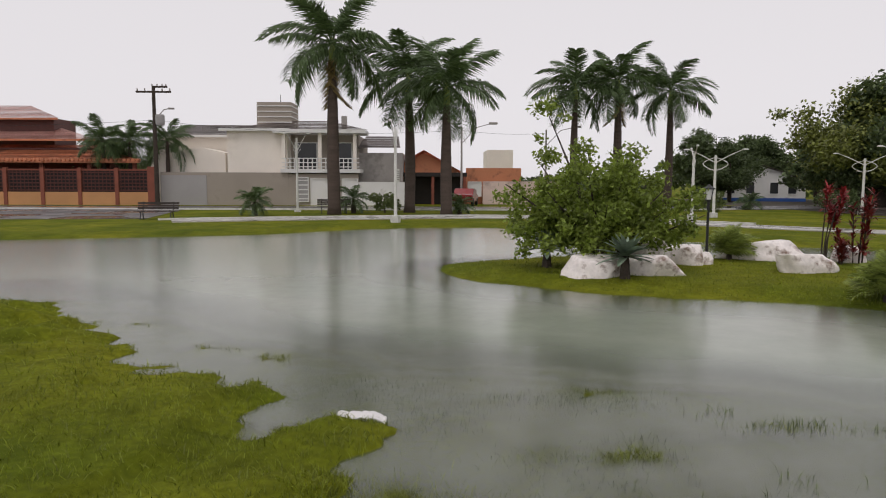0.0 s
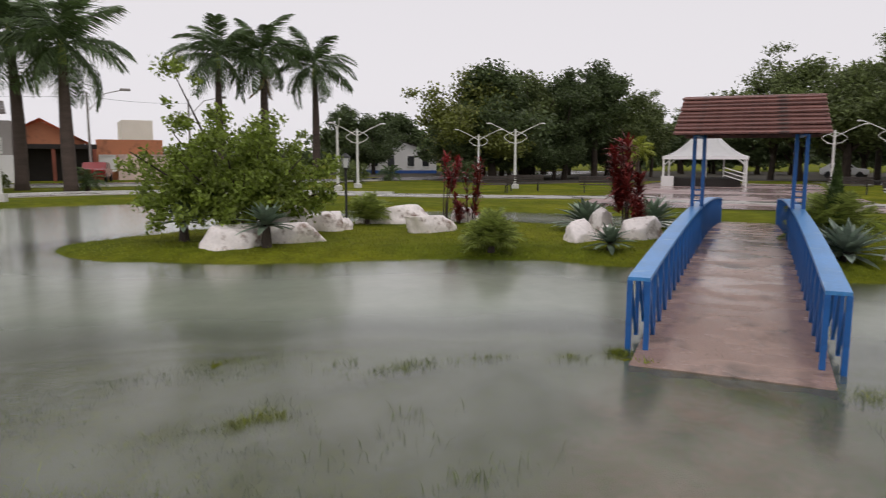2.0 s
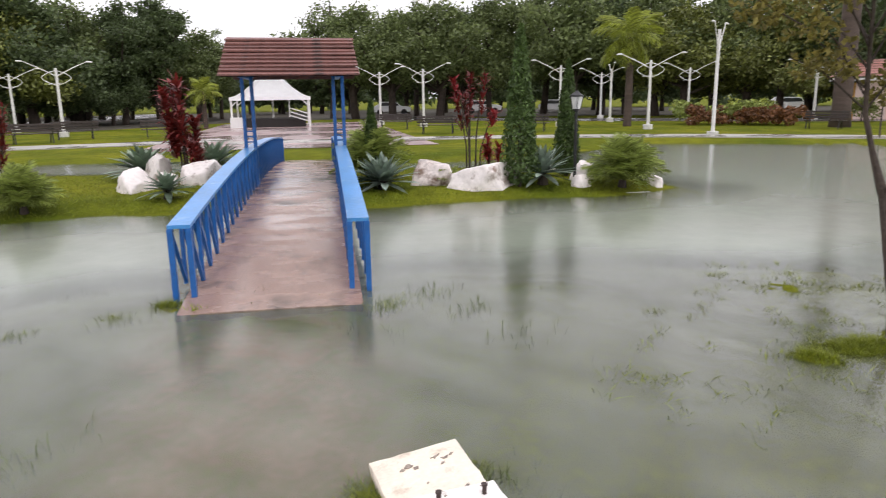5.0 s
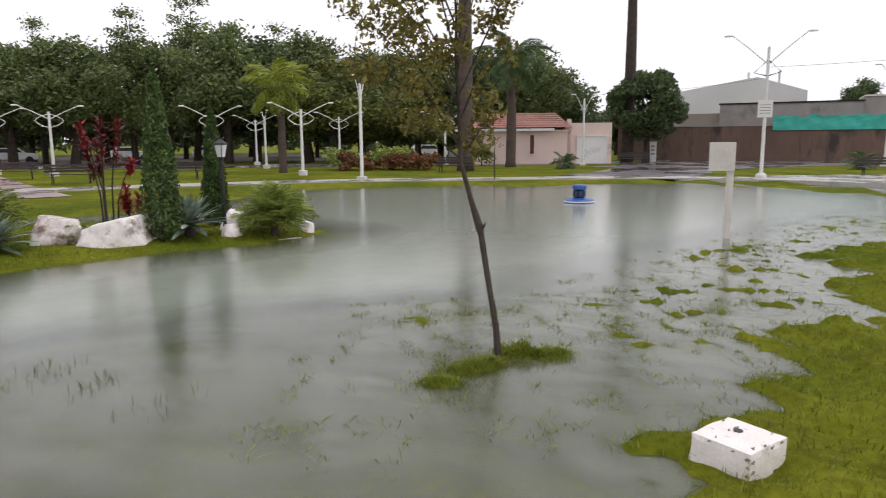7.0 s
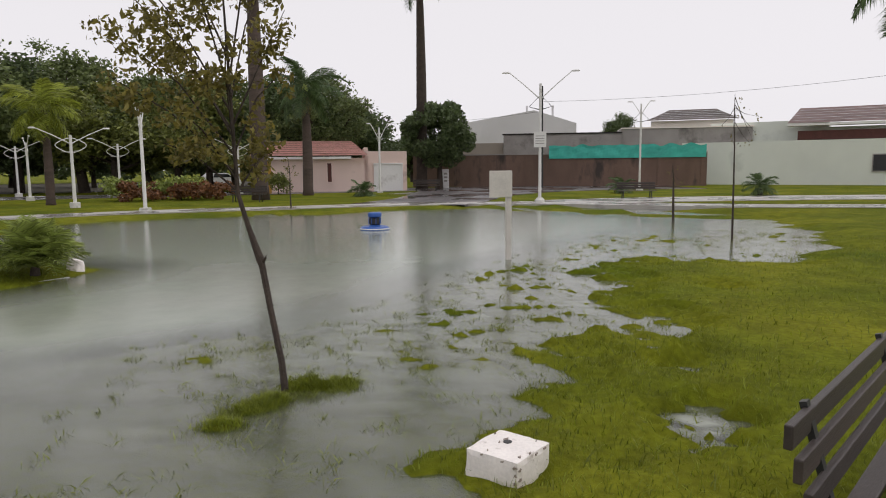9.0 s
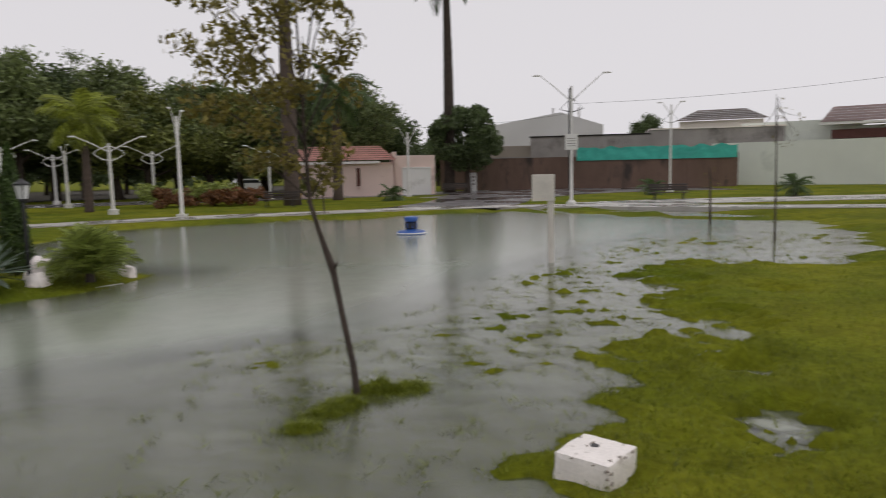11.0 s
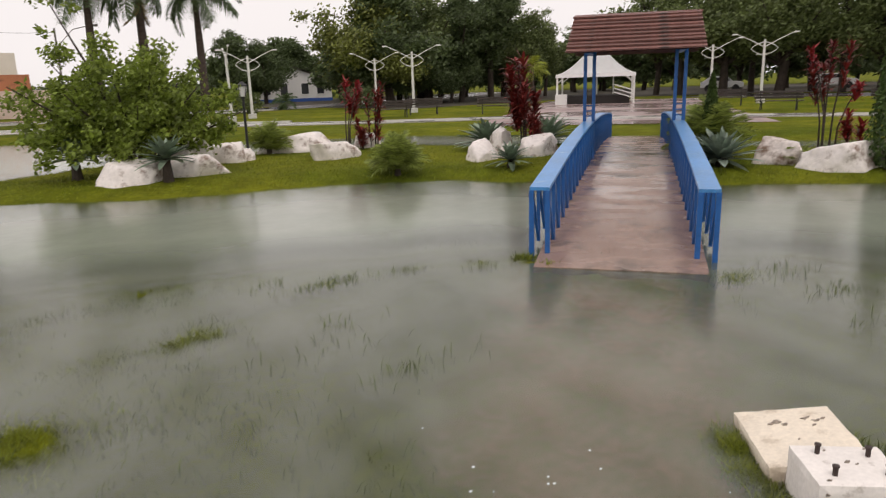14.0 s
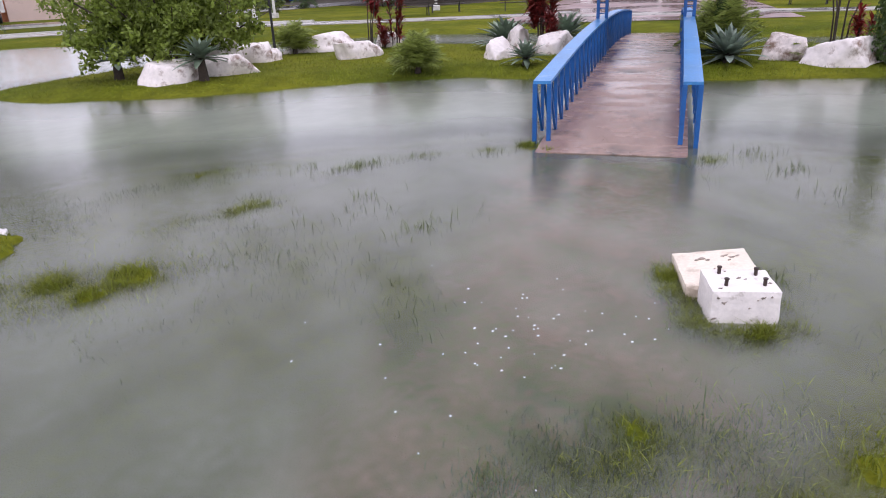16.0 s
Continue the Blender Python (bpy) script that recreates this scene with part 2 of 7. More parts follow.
M_DECK = material("wet_brown_concrete", (0.315, 0.208, 0.165), rough=0.13, var=0.25, scale=1.2, fine=50, stain=(0.12, 0.085, 0.066), stain_amount=0.5, stain_scale=1.1, bump=0.12, spec=0.6)
M_BLUE = material("blue_painted_steel", (0.008, 0.102, 0.345), rough=0.38, var=0.22, scale=3, fine=30, bump=0.1, stain=(0.02, 0.07, 0.20), stain_amount=0.25, stain_scale=4)
# Handrail plates get a paler blue than the uprights.
M_BLUETOP = material("pale_blue_steel_top", (0.055, 0.25, 0.57), rough=0.3, var=0.2, scale=2, fine=30, bump=0.1, stain=(0.25, 0.42, 0.62), stain_amount=0.3, stain_scale=5)
M_TILE = material("weathered_clay_slats", (0.175, 0.078, 0.066), rough=0.5, var=0.35, scale=3, fine=30, per_object=0.25, stain=(0.07, 0.045, 0.04), stain_amount=0.45, stain_scale=3)
M_ROCK = material("whitewashed_rock", (0.82, 0.76, 0.73), rough=0.75, var=0.12, scale=2.5, fine=14, bump=0.45, stain=(0.22, 0.14, 0.10), stain_amount=0.45, stain_scale=3.0)
M_ROCK2 = material("worn_brownish_rock", (0.70, 0.63, 0.59), rough=0.8, var=0.2, scale=3, fine=14, bump=0.5, stain=(0.19, 0.125, 0.09), stain_amount=0.62, stain_scale=2.4)
M_BLOCK = material("whitewashed_concrete", (0.84, 0.79, 0.75), rough=0.7, var=0.09, scale=5, fine=45, bump=0.10, stain=(0.36, 0.31, 0.26), stain_amount=0.26, stain_scale=7)
M_SLABTOP = material("cream_worn_concrete", (0.80, 0.71, 0.59), rough=0.7, var=0.12, scale=4, fine=45, bump=0.14, stain=(0.52, 0.43, 0.33), stain_amount=0.42, stain_scale=6)
M_CHIP = material("bare_dark_concrete", (0.27, 0.225, 0.185), rough=0.9, var=0.4, scale=20, fine=80, bump=0.2)
M_IRON = material("rusty_iron", (0.07, 0.05, 0.045), rough=0.6, metal=0.6)
M_DARK = material("black_painted_metal", (0.016, 0.016, 0.017), rough=0.45, var=0.2)
M_LAMP = material("white_painted_steel", (0.70, 0.69, 0.67), rough=0.4, var=0.1, stain=(0.42, 0.40, 0.37), stain_amount=0.25, stain_scale=2, bump=0.05)
M_GLASS = material("frosted_lamp_glass", (0.72, 0.72, 0.72), rough=0.25, var=0.05, bump=0)
M_WOOD = material("dark_wet_timber", (0.043, 0.031, 0.026), rough=0.45, var=0.35, scale=2, fine=30, stretch=(0.6, 6, 6), per_object=0.2, bump=0.3)
M_BARK = material("dark_bark", (0.050, 0.036, 0.027), rough=0.85, var=0.4, scale=4, fine=30, bump=0.8)
M_PALMBARK = material("grey_ringed_palm_trunk", (0.082, 0.058, 0.047), rough=0.85, var=0.35, scale=1.5, fine=18, bump=0.5, stretch=(0.5, 0.5, 3.0))
M_PALM = leaf_material("palm_leaflets", (0.090, 0.140, 0.050))
M_PALMDRY = leaf_material("dry_palm_leaflets", (0.20, 0.14, 0.045))
M_LEAF = leaf_material("bush_leaves", (0.175, 0.232, 0.034), trans=0.40)
M_TREE = leaf_material("tree_leaves", (0.150, 0.190, 0.066), trans=0.42)
M_TREE2 = leaf_material("yellowish_tree_leaves", (0.15, 0.17, 0.035))
M_LIME = leaf_material("lime_palm_leaflets", (0.27, 0.31, 0.045), trans=0.35)
M_TREE3 = leaf_material("dark_tree_leaves", (0.095, 0.132, 0.050), trans=0.38)
M_YOUNG = leaf_material("young_olive_leaves", (0.195, 0.165, 0.036), trans=0.4)
M_AGAVE = leaf_material("blue_green_agave", (0.255, 0.330, 0.240), var=0.1, trans=0.05, rough=0.5)
M_SILVER = leaf_material("silver_green_agave", (0.31, 0.38, 0.31), var=0.1, trans=0.05, rough=0.6)
M_RED = leaf_material("dark_red_cordyline", (0.165, 0.019, 0.016), var=0.4)
M_RED2 = leaf_material("scarlet_cordyline", (0.25, 0.020, 0.023), var=0.35)
M_FERN = leaf_material("fern_fronds", (0.235, 0.285, 0.065))
M_CYPRESS = leaf_material("cypress_foliage", (0.066, 0.112, 0.024), var=0.45)
M_ORANGE = leaf_material("orange_border_plants", (0.20, 0.085, 0.030), var=0.5)
M_SHEET = material("crumpled_white_plastic", (0.74, 0.72, 0.71), rough=0.45, var=0.08, bump=0.3, stain=(0.35, 0.33, 0.30), stain_amount=0.25, stain_scale=6)
M_CREAM = material("cream_render", (0.86, 0.79, 0.71), rough=0.8, var=0.1, scale=0.4, stain=(0.72, 0.65, 0.57), stain_amount=0.3, stain_scale=0.3)
M_TAUPE = material("taupe_render", (0.34, 0.295, 0.25), rough=0.8, var=0.1, scale=0.4, stain=(0.26, 0.225, 0.19), stain_amount=0.3, stain_scale=0.4)
M_GREYR = material("grey_render", (0.36, 0.345, 0.34), rough=0.8, var=0.1, scale=0.4)
M_WHITE = material("white_paint", (0.74, 0.73, 0.71), rough=0.55, var=0.08, scale=0.6, stain=(0.52, 0.50, 0.47), stain_amount=0.25, stain_scale=0.6)
M_BRICK = material("red_brick_paint", (0.24, 0.070, 0.042), rough=0.75, var=0.2, scale=1.5)
M_PEACH = material("peach_render", (0.53, 0.27, 0.12), rough=0.8, var=0.12, scale=0.5)
M_ORANGEW = material("orange_render", (0.52, 0.205, 0.105), rough=0.8, var=0.15, scale=0.5, stain=(0.27, 0.11, 0.06), stain_amount=0.3)
M_ROOF = material("clay_roof_tiles", (0.56, 0.20, 0.095), rough=0.6, var=0.25, scale=1, per_object=0.2, stain=(0.15, 0.07, 0.05), stain_amount=0.35, stain_scale=0.8)
M_ROOFPINK = material("faded_pink_roof_tiles", (0.58, 0.33, 0.285), rough=0.7, var=0.2, scale=1, per_object=0.15)
M_ROOFDUST = material("dusty_mauve_roof_tiles", (0.33, 0.235, 0.22), rough=0.7, var=0.2, scale=1, per_object=0.15)
M_ROOFGREY = material("grey_brown_roof_tiles", (0.17, 0.14, 0.125), rough=0.7, var=0.2, scale=1, per_object=0.2)
M_PINK = material("pale_pink_render", (0.73, 0.57, 0.51), rough=0.85, var=0.1, scale=0.4, stain=(0.40, 0.30, 0.27), stain_amount=0.35, stain_scale=0.4)
M_YELLOW = material("ochre_yellow_render", (0.56, 0.32, 0.07), rough=0.85, var=0.12, scale=0.5)
M_RUST = material("stained_brown_wall", (0.165, 0.105, 0.078), rough=0.85, var=0.45, scale=0.5, stain=(0.055, 0.042, 0.036), stain_amount=0.50, stain_scale=0.5, stretch=(1, 1, 0.35))
M_NET = material("green_shade_netting", (0.045, 0.43, 0.345), rough=0.6, var=0.25, scale=1.2)
M_MINT = material("pale_green_render", (0.70, 0.73, 0.66), rough=0.85, var=0.1, scale=0.3, stain=(0.56, 0.59, 0.53), stain_amount=0.3, stain_scale=0.3)
M_CONC = material("bare_concrete", (0.33, 0.305, 0.285), rough=0.9, var=0.25, scale=0.5, stain=(0.12, 0.11, 0.10), stain_amount=0.45, stain_scale=0.3)
M_METALW = material("pale_metal_cladding", (0.64, 0.63, 0.63), rough=0.5, var=0.1, scale=0.2)
M_WINDOW = material("dark_window_glass", (0.030, 0.032, 0.035), rough=0.12, var=0.1, bump=0)
# Near-black: porch and lattice-opening shade as colour; also stage, window panes and coping.
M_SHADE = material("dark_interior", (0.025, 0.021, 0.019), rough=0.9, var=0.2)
# Maroon paint; also puts the eave shade into the red-roofed house's walls.
M_MAROON = material("maroon_paint_and_wall_shade", (0.095, 0.026, 0.02), rough=0.6)
M_TENT = material("white_pvc_canvas", (0.86, 0.86, 0.86), rough=0.5, var=0.05, bump=0.1)
M_BUOY = material("blue_plastic", (0.025, 0.090, 0.33), rough=0.35, var=0.15)
M_SIGN = material("grey_cream_sign_back", (0.62, 0.585, 0.53), rough=0.55, var=0.12, stain=(0.50, 0.46, 0.41), stain_amount=0.3, stain_scale=3)
M_CAR = material("white_car_paint", (0.72, 0.72, 0.73), rough=0.25, var=0.03, coat=0.5, bump=0)
M_REDCAR = material("red_car_paint", (0.24, 0.02, 0.02), rough=0.25, var=0.05, coat=0.5, bump=0)
M_RUBBER = material("black_rubber", (0.02, 0.02, 0.02), rough=0.8)
M_FOAM = material("white_foam", (0.78, 0.78, 0.77), rough=0.5, var=0.05, bump=0)


def puddled(m, dry, wet, scale):
    """Uneven wetness: pools that shine between rougher patches."""
    n, l = m.node_tree.nodes, m.node_tree.links
    tc, q, r = n.new("ShaderNodeTexCoord"), n.new("ShaderNodeTexNoise"), n.new("ShaderNodeMapRange")
    mp = n.new("ShaderNodeMapping")
    mp.inputs["Scale"].default_value = scale
    q.inputs["Scale"].default_value, q.inputs["Detail"].default_value = 1.0, 6
    r.inputs["From Min"].default_value, r.inputs["From Max"].default_value = 0.42, 0.60
    r.inputs["To Min"].default_value, r.inputs["To Max"].default_value = wet, dry
    l.new(tc.outputs["Object"], mp.inputs["Vector"])
    l.new(mp.outputs[0], q.inputs["Vector"])
    l.new(q.outputs["Fac"], r.inputs["Value"])
    l.new(r.outputs[0], m.node_tree.nodes["Principled BSDF"].inputs["Roughness"])


puddled(M_DECK, 0.38, 0.09, (1.1, 2.6, 1.0))
puddled(M_PLAZA, 0.6, 0.10, (0.25, 0.25, 1.0))
puddled(M_ASPHALT, 0.6, 0.08, (0.25, 0.3, 1.0))
puddled(M_PAVE, 0.6, 0.10, (0.5, 0.5, 1.0))

# ---- small building kit ----


def mesh_from(name, bm):
    me = bpy.data.meshes.new(name)
    bm.to_mesh(me)
    bm.free()
    return me


def link(name, me, mat, parent=None, label="", m=None, smooth=False):
    if mat and not me.materials:
        me.materials.append(mat)
    ob = new(name, me)
    if smooth:
        me.shade_smooth()
    if parent:
        ob.parent = parent
    if m is not None:
        ob.matrix_basis = m
    if label:
        tagged(ob, label)
    return ob


def part(name, bm, mat, parent=None, label="", m=None, smooth=False):
    return link(name, mesh_from(name, bm), mat, parent, label, m, smooth)


def thing(name, m, label, category, group="", kind=""):
    ob = new(name)
    ob.empty_display_size = 0.1
    ob.matrix_basis = m
    return tagged(ob, label, category, group, kind)


def box(x0, x1, y0, y1, z0, z1, bevel=0.0, bm=None):
    own = bm or bmesh.new()
    v = bmesh.ops.create_cube(own, size=1.0)["verts"]
    bmesh.ops.transform(own, verts=v, matrix=Matrix.Translation(((x0 + x1) / 2, (y0 + y1) / 2, (z0 + z1) / 2)) @ Matrix.Diagonal((x1 - x0, y1 - y0, z1 - z0, 1)))
    if bevel:
        e = list({e for q in v for e in q.link_edges})
        bmesh.ops.bevel(own, geom=e, offset=bevel, segments=2, affect="EDGES", profile=0.6)
    return own


def tube(points, radii, sides=8, bm=None, cap=True):
    """A tapered tube along a line of points."""
    bm = bm or bmesh.new()
    rings = []
    pts = [Vector(p) for p in points]
    for i, p in enumerate(pts):
        d = (pts[min(i + 1, len(pts) - 1)] - pts[max(i - 1, 0)]).normalized()
        a = d.orthogonal().normalized() if abs(d.z) < 0.9 else Vector((1, 0, 0)) - d * d.x
        a.normalize()
        b = d.cross(a)
        r = radii[i] if hasattr(radii, "__len__") else radii
        rings.append([bm.verts.new(p + (a * math.cos(t) + b * math.sin(t)) * r) for t in [2 * math.pi * k / sides for k in range(sides)]])
    for u, w in zip(rings, rings[1:]):
        for k in range(sides):
            bm.faces.new((u[k], u[(k + 1) % sides], w[(k + 1) % sides], w[k]))
    if cap:
        bm.faces.new(rings[0][::-1])
        bm.faces.new(rings[-1])
    return bm


def lathe(profile, sides=16, bm=None):
    """A turned body: (radius, height) from bottom to top."""
    bm = bm or bmesh.new()
    rings = [[bm.verts.new((r * math.cos(2 * math.pi * k / sides), r * math.sin(2 * math.pi * k / sides), z)) for k in range(sides)] for r, z in profile]
    for u, w in zip(rings, rings[1:]):
        for k in range(sides):
            bm.faces.new((u[k], u[(k + 1) % sides], w[(k + 1) % sides], w[k]))
    bm.faces.new(rings[0][::-1])
    bm.faces.new(rings[-1])
    return bm


def bar(p, q, w, d=None, bm=None):
    """A square bar from p to q, w wide."""
    p, q = Vector(p), Vector(q)
    d = d or w
    bm = bm or bmesh.new()
    z = (q - p)
    rot = z.to_track_quat("Z", "Y").to_matrix().to_4x4()
    v = bmesh.ops.create_cube(bm, size=1.0)["verts"]
    bmesh.ops.transform(bm, verts=v, matrix=Matrix.Translation((p + q) / 2) @ rot @ Matrix.Diagonal((w, d, z.length, 1)))
    return bm


def prism(outline, y0, y1, bm=None):
    """An outline in x and z, drawn out from y0 to y1."""
    bm = bm or bmesh.new()
    a = [bm.verts.new((x, y0, z)) for x, z in outline]
    b = [bm.verts.new((x, y1, z)) for x, z in outline]
    bm.faces.new(a)
    bm.faces.new(b[::-1])
    for i in range(len(a)):
        j = (i + 1) % len(a)
        bm.faces.new((a[j], a[i], b[i], b[j]))
    bmesh.ops.recalc_face_normals(bm, faces=bm.faces[:])
    return bm


def polar(az, d, z=0.0):
    """A place d metres off, az degrees clockwise from +y, seen from the bank."""
    return Vector((0.8 + d * math.sin(radians(az)), -0.8 + d * math.cos(radians(az)), z))


def leaves_mesh(name, centres, size, rng, mat, long=1.6, droop=0.3, normals=None):
    """Many small pointed leaves, four corners each, in one mesh."""
    n = len(centres)
    c = np.asarray(centres, float)
    s = size * rng.uniform(0.6, 1.35, (n, 1))
    a = rng.normal(size=(n, 3))
    a[:, 2] -= droop
    a /= np.linalg.norm(a, axis=1)[:, None]
    u = np.cross(a, rng.normal(size=(n, 3)))
    u /= np.linalg.norm(u, axis=1)[:, None] + 1e-9
    w = np.cross(a, u)
    tip, base = c + a * s * long / 2, c - a * s * long / 2
    l, r = c + u * s * 0.42 + w * s * 0.08, c - u * s * 0.42 + w * s * 0.08
    v = np.stack([base, r, tip, l], 1).reshape(-1, 3)
    me = bpy.data.meshes.new(name)
    me.from_pydata(v.tolist(), [], np.arange(4 * n).reshape(-1, 4).tolist())
    me.materials.append(mat)
    return me


# ---- ground, pond, paths ----
POND = [(-60, 12), (-40, 17), (-26, 20.5), (-15.3, 23.4), (-12.3, 24.4), (-9.9, 25.1), (-6.6, 26.4), (-5.0, 28.1), (-3.5, 29.5), (-0.5, 30.4), (2.5, 30.5), (5, 28),
        (7.7, 24.2), (11, 22), (14, 20.2), (16.3, 17), (17.8, 13.5), (18.3, 9.5), (20.3, 7.2), (24, 6), (28.4, 4.9), (29.7, 0.9), (29.2, -3.9),
        (30.4, -9.1), (28.6, -12.1), (26, -14.1), (22, -15.6), (18.6, -13.6), (16.2, -10.2), (14, -7.6), (12.2, -5.4), (9.7, -3.4), (8.2, -1.0), (7.3, 1.2),
        (6.3, 3.0), (4.9, 4.7), (3.0, 5.8), (1, 6.6), (-1, 7.1), (-3, 8.3), (-5, 10.3), (-8, 12.4), (-20, 12), (-40, 8)]
ISLAND = [(-0.1, 15.4), (0.4, 14.1), (1.6, 12.95), (3.2, 12.05), (4.7, 11.5), (6.3, 11.0), (7.8, 10.0), (8.7, 8.7), (9.7, 7.2), (10.65, 5.9), (11.5, 5.0), (12.3, 4.3), (13.3, 2.95),
          (14.45, 1.8), (15.4, 1.6), (16.3, 2.6), (16.9, 4.6), (16.9, 7.2), (16, 10), (14.5, 12.6), (12.3, 15), (11, 17.3), (9, 18.6), (6, 18.3), (2.8, 18.2), (1.3, 17.4), (0.2, 16.6)]
FLOODED = [(-8, 12.4), (-5, 10.3), (-3, 8.3), (-1, 7.1), (1, 6.6), (3, 5.8), (4.9, 4.7), (6.3, 3.0), (7.3, 1.2), (8.2, -1), (9.7, -3.4), (12.2, -5.4), (14, -7.6), (16.2, -10.2), (18.6, -13.6), (22, -16), (20, -18.5),
           (16.4, -16.9), (13.2, -13.9), (11.4, -11.2), (12.9, -8.6), (11.5, -7.0), (9.1, -5.9), (7.8, -5.5), (7.1, -3.9), (6.2, -2.8), (5.2, -3.0), (4.3, -2.1), (3.5, -1.7), (2.5, -1.25), (1.6, -1.0),
           (0.5, -1.3), (-1.2, -1.2), (-2.2, 0.8), (-1.3, 2.2), (-1.15, 3.0), (-0.85, 4.1), (-1.05, 4.9), (-1.7, 5.9), (-3.1, 7.4), (-4.3, 8.1), (-5.7, 9.9), (-7.2, 11.2)]
# low mounds of turf in the flooded part: x, y, radius, height
MOUNDS = [(6.00, -0.82, 0.24, 0.060), (6.18, -1.06, 0.24, 0.075), (6.40, -1.34, 0.25, 0.085), (6.52, -1.62, 0.22, 0.070), (6.60, -1.93, 0.18, 0.050), (6.75, -2.6, 0.2, 0.05), (7.0, -2.95, 0.3, 0.055),
          (0.5, 4.75, 0.4, 0.035), (1.32, 4.56, 0.30, 0.030), (1.0, 4.35, 0.4, 0.025), (-0.2, 3.70, 0.42, 0.070), (0.1, 3.5, 0.3, 0.055), (-0.3, 3.4, 0.3, 0.045), (8.3, -1.6, 0.7, -0.07), (-5.8, 9.1, 1.0, 0.20), (-6.7, 10.2, 0.7, 0.10), (-5.0, 8.2, 0.5, 0.06),
          (2.50, 0.55, 0.17, 0.065), (2.66, 0.26, 0.16, 0.06), (2.90, 0.20, 0.15, 0.05),
          (2.72, 0.86, 0.20, 0.06), (2.95, 1.12, 0.16, 0.05), (8.5, -4.4, 0.8, 0.015), (9.8, -4.9, 0.7, 0.02), (10.9, -5.2, 0.5, 0.03), (7.2, -2.9, 0.5, 0.02), (15.3, -13.3, 0.5, 0.09),
          (17.6, -10.8, 0.7, 0.05), (1.05, 0.25, 0.25, 0.035), (-0.62, 3.8, 0.28, 0.05), (1.5, 0.1, 0.35, 0.04), (2.0, -0.78, 0.42, 0.075), (1.6, -0.66, 0.25, 0.06), (4.35, -3.0, 0.5, 0.06), (4.2, -2.45, 0.3, 0.05),
          (4.70, -4.15, 0.50, -0.18), (4.95, -4.40, 0.36, -0.155), (6.4, -5.1, 0.52, -0.18), (6.0, -4.95, 0.35, -0.15), (4.4, -3.95, 0.28, -0.145), (7.3, -5.9, 0.4, -0.14), (27.5, -14.3, 1.4, -0.15), (25.2, -17.0, 1.6, -0.16), (23.0, -18.9, 1.7, -0.16), (29.6, -11.0, 1.3, -0.14), (21.3, -20.6, 1.4, -0.14), (9.3, -8.2, 0.5, -0.15),
          (29.4, -7.6, 2.0, -0.14), (30.2, -12.8, 2.2, -0.15), (28.4, -15.8, 2.2, -0.15), (26.3, -18.6, 2.2, -0.15), (24.0, -17.0, 2.0, -0.13), (29.8, -2.6, 1.6, -0.13)]


def inside_distance(poly, x, y):
    """Signed distance to an outline: positive outside, in metres."""
    p = np.array(poly, float)
    q = np.roll(p, -1, 0)
    d2 = np.full(x.shape, 1e18)
    flip = np.zeros(x.shape, bool)
    for (ax, ay), (bx, by) in zip(p, q):
        ex, ey = bx - ax, by - ay
        t = np.clip(((x - ax) * ex + (y - ay) * ey) / (ex * ex + ey * ey), 0, 1)
        d2 = np.minimum(d2, (x - ax - t * ex) ** 2 + (y - ay - t * ey) ** 2)
        cross = ((ay > y) != (by > y))
        with np.errstate(divide="ignore", invalid="ignore"):
            flip ^= cross & (x < (bx - ax) * (y - ay) / (by - ay + 1e-12) + ax)
    return np.where(flip, -1, 1) * np.sqrt(d2)


WAVES = [(np.random.RandomState(4).normal(size=(40, 2)) * f, np.random.RandomState(int(f * 7)).uniform(0, 6.28, 40)) for f in (0.7, 2.4, 7.0, 13.0, 17.0)]


def rough_field(x, y, octave):
    k, ph = WAVES[octave]
    out = np.zeros(x.shape)
    for (a, b), p in zip(k, ph):
        out += np.sin(a * x + b * y + p)
    return out / math.sqrt(20)


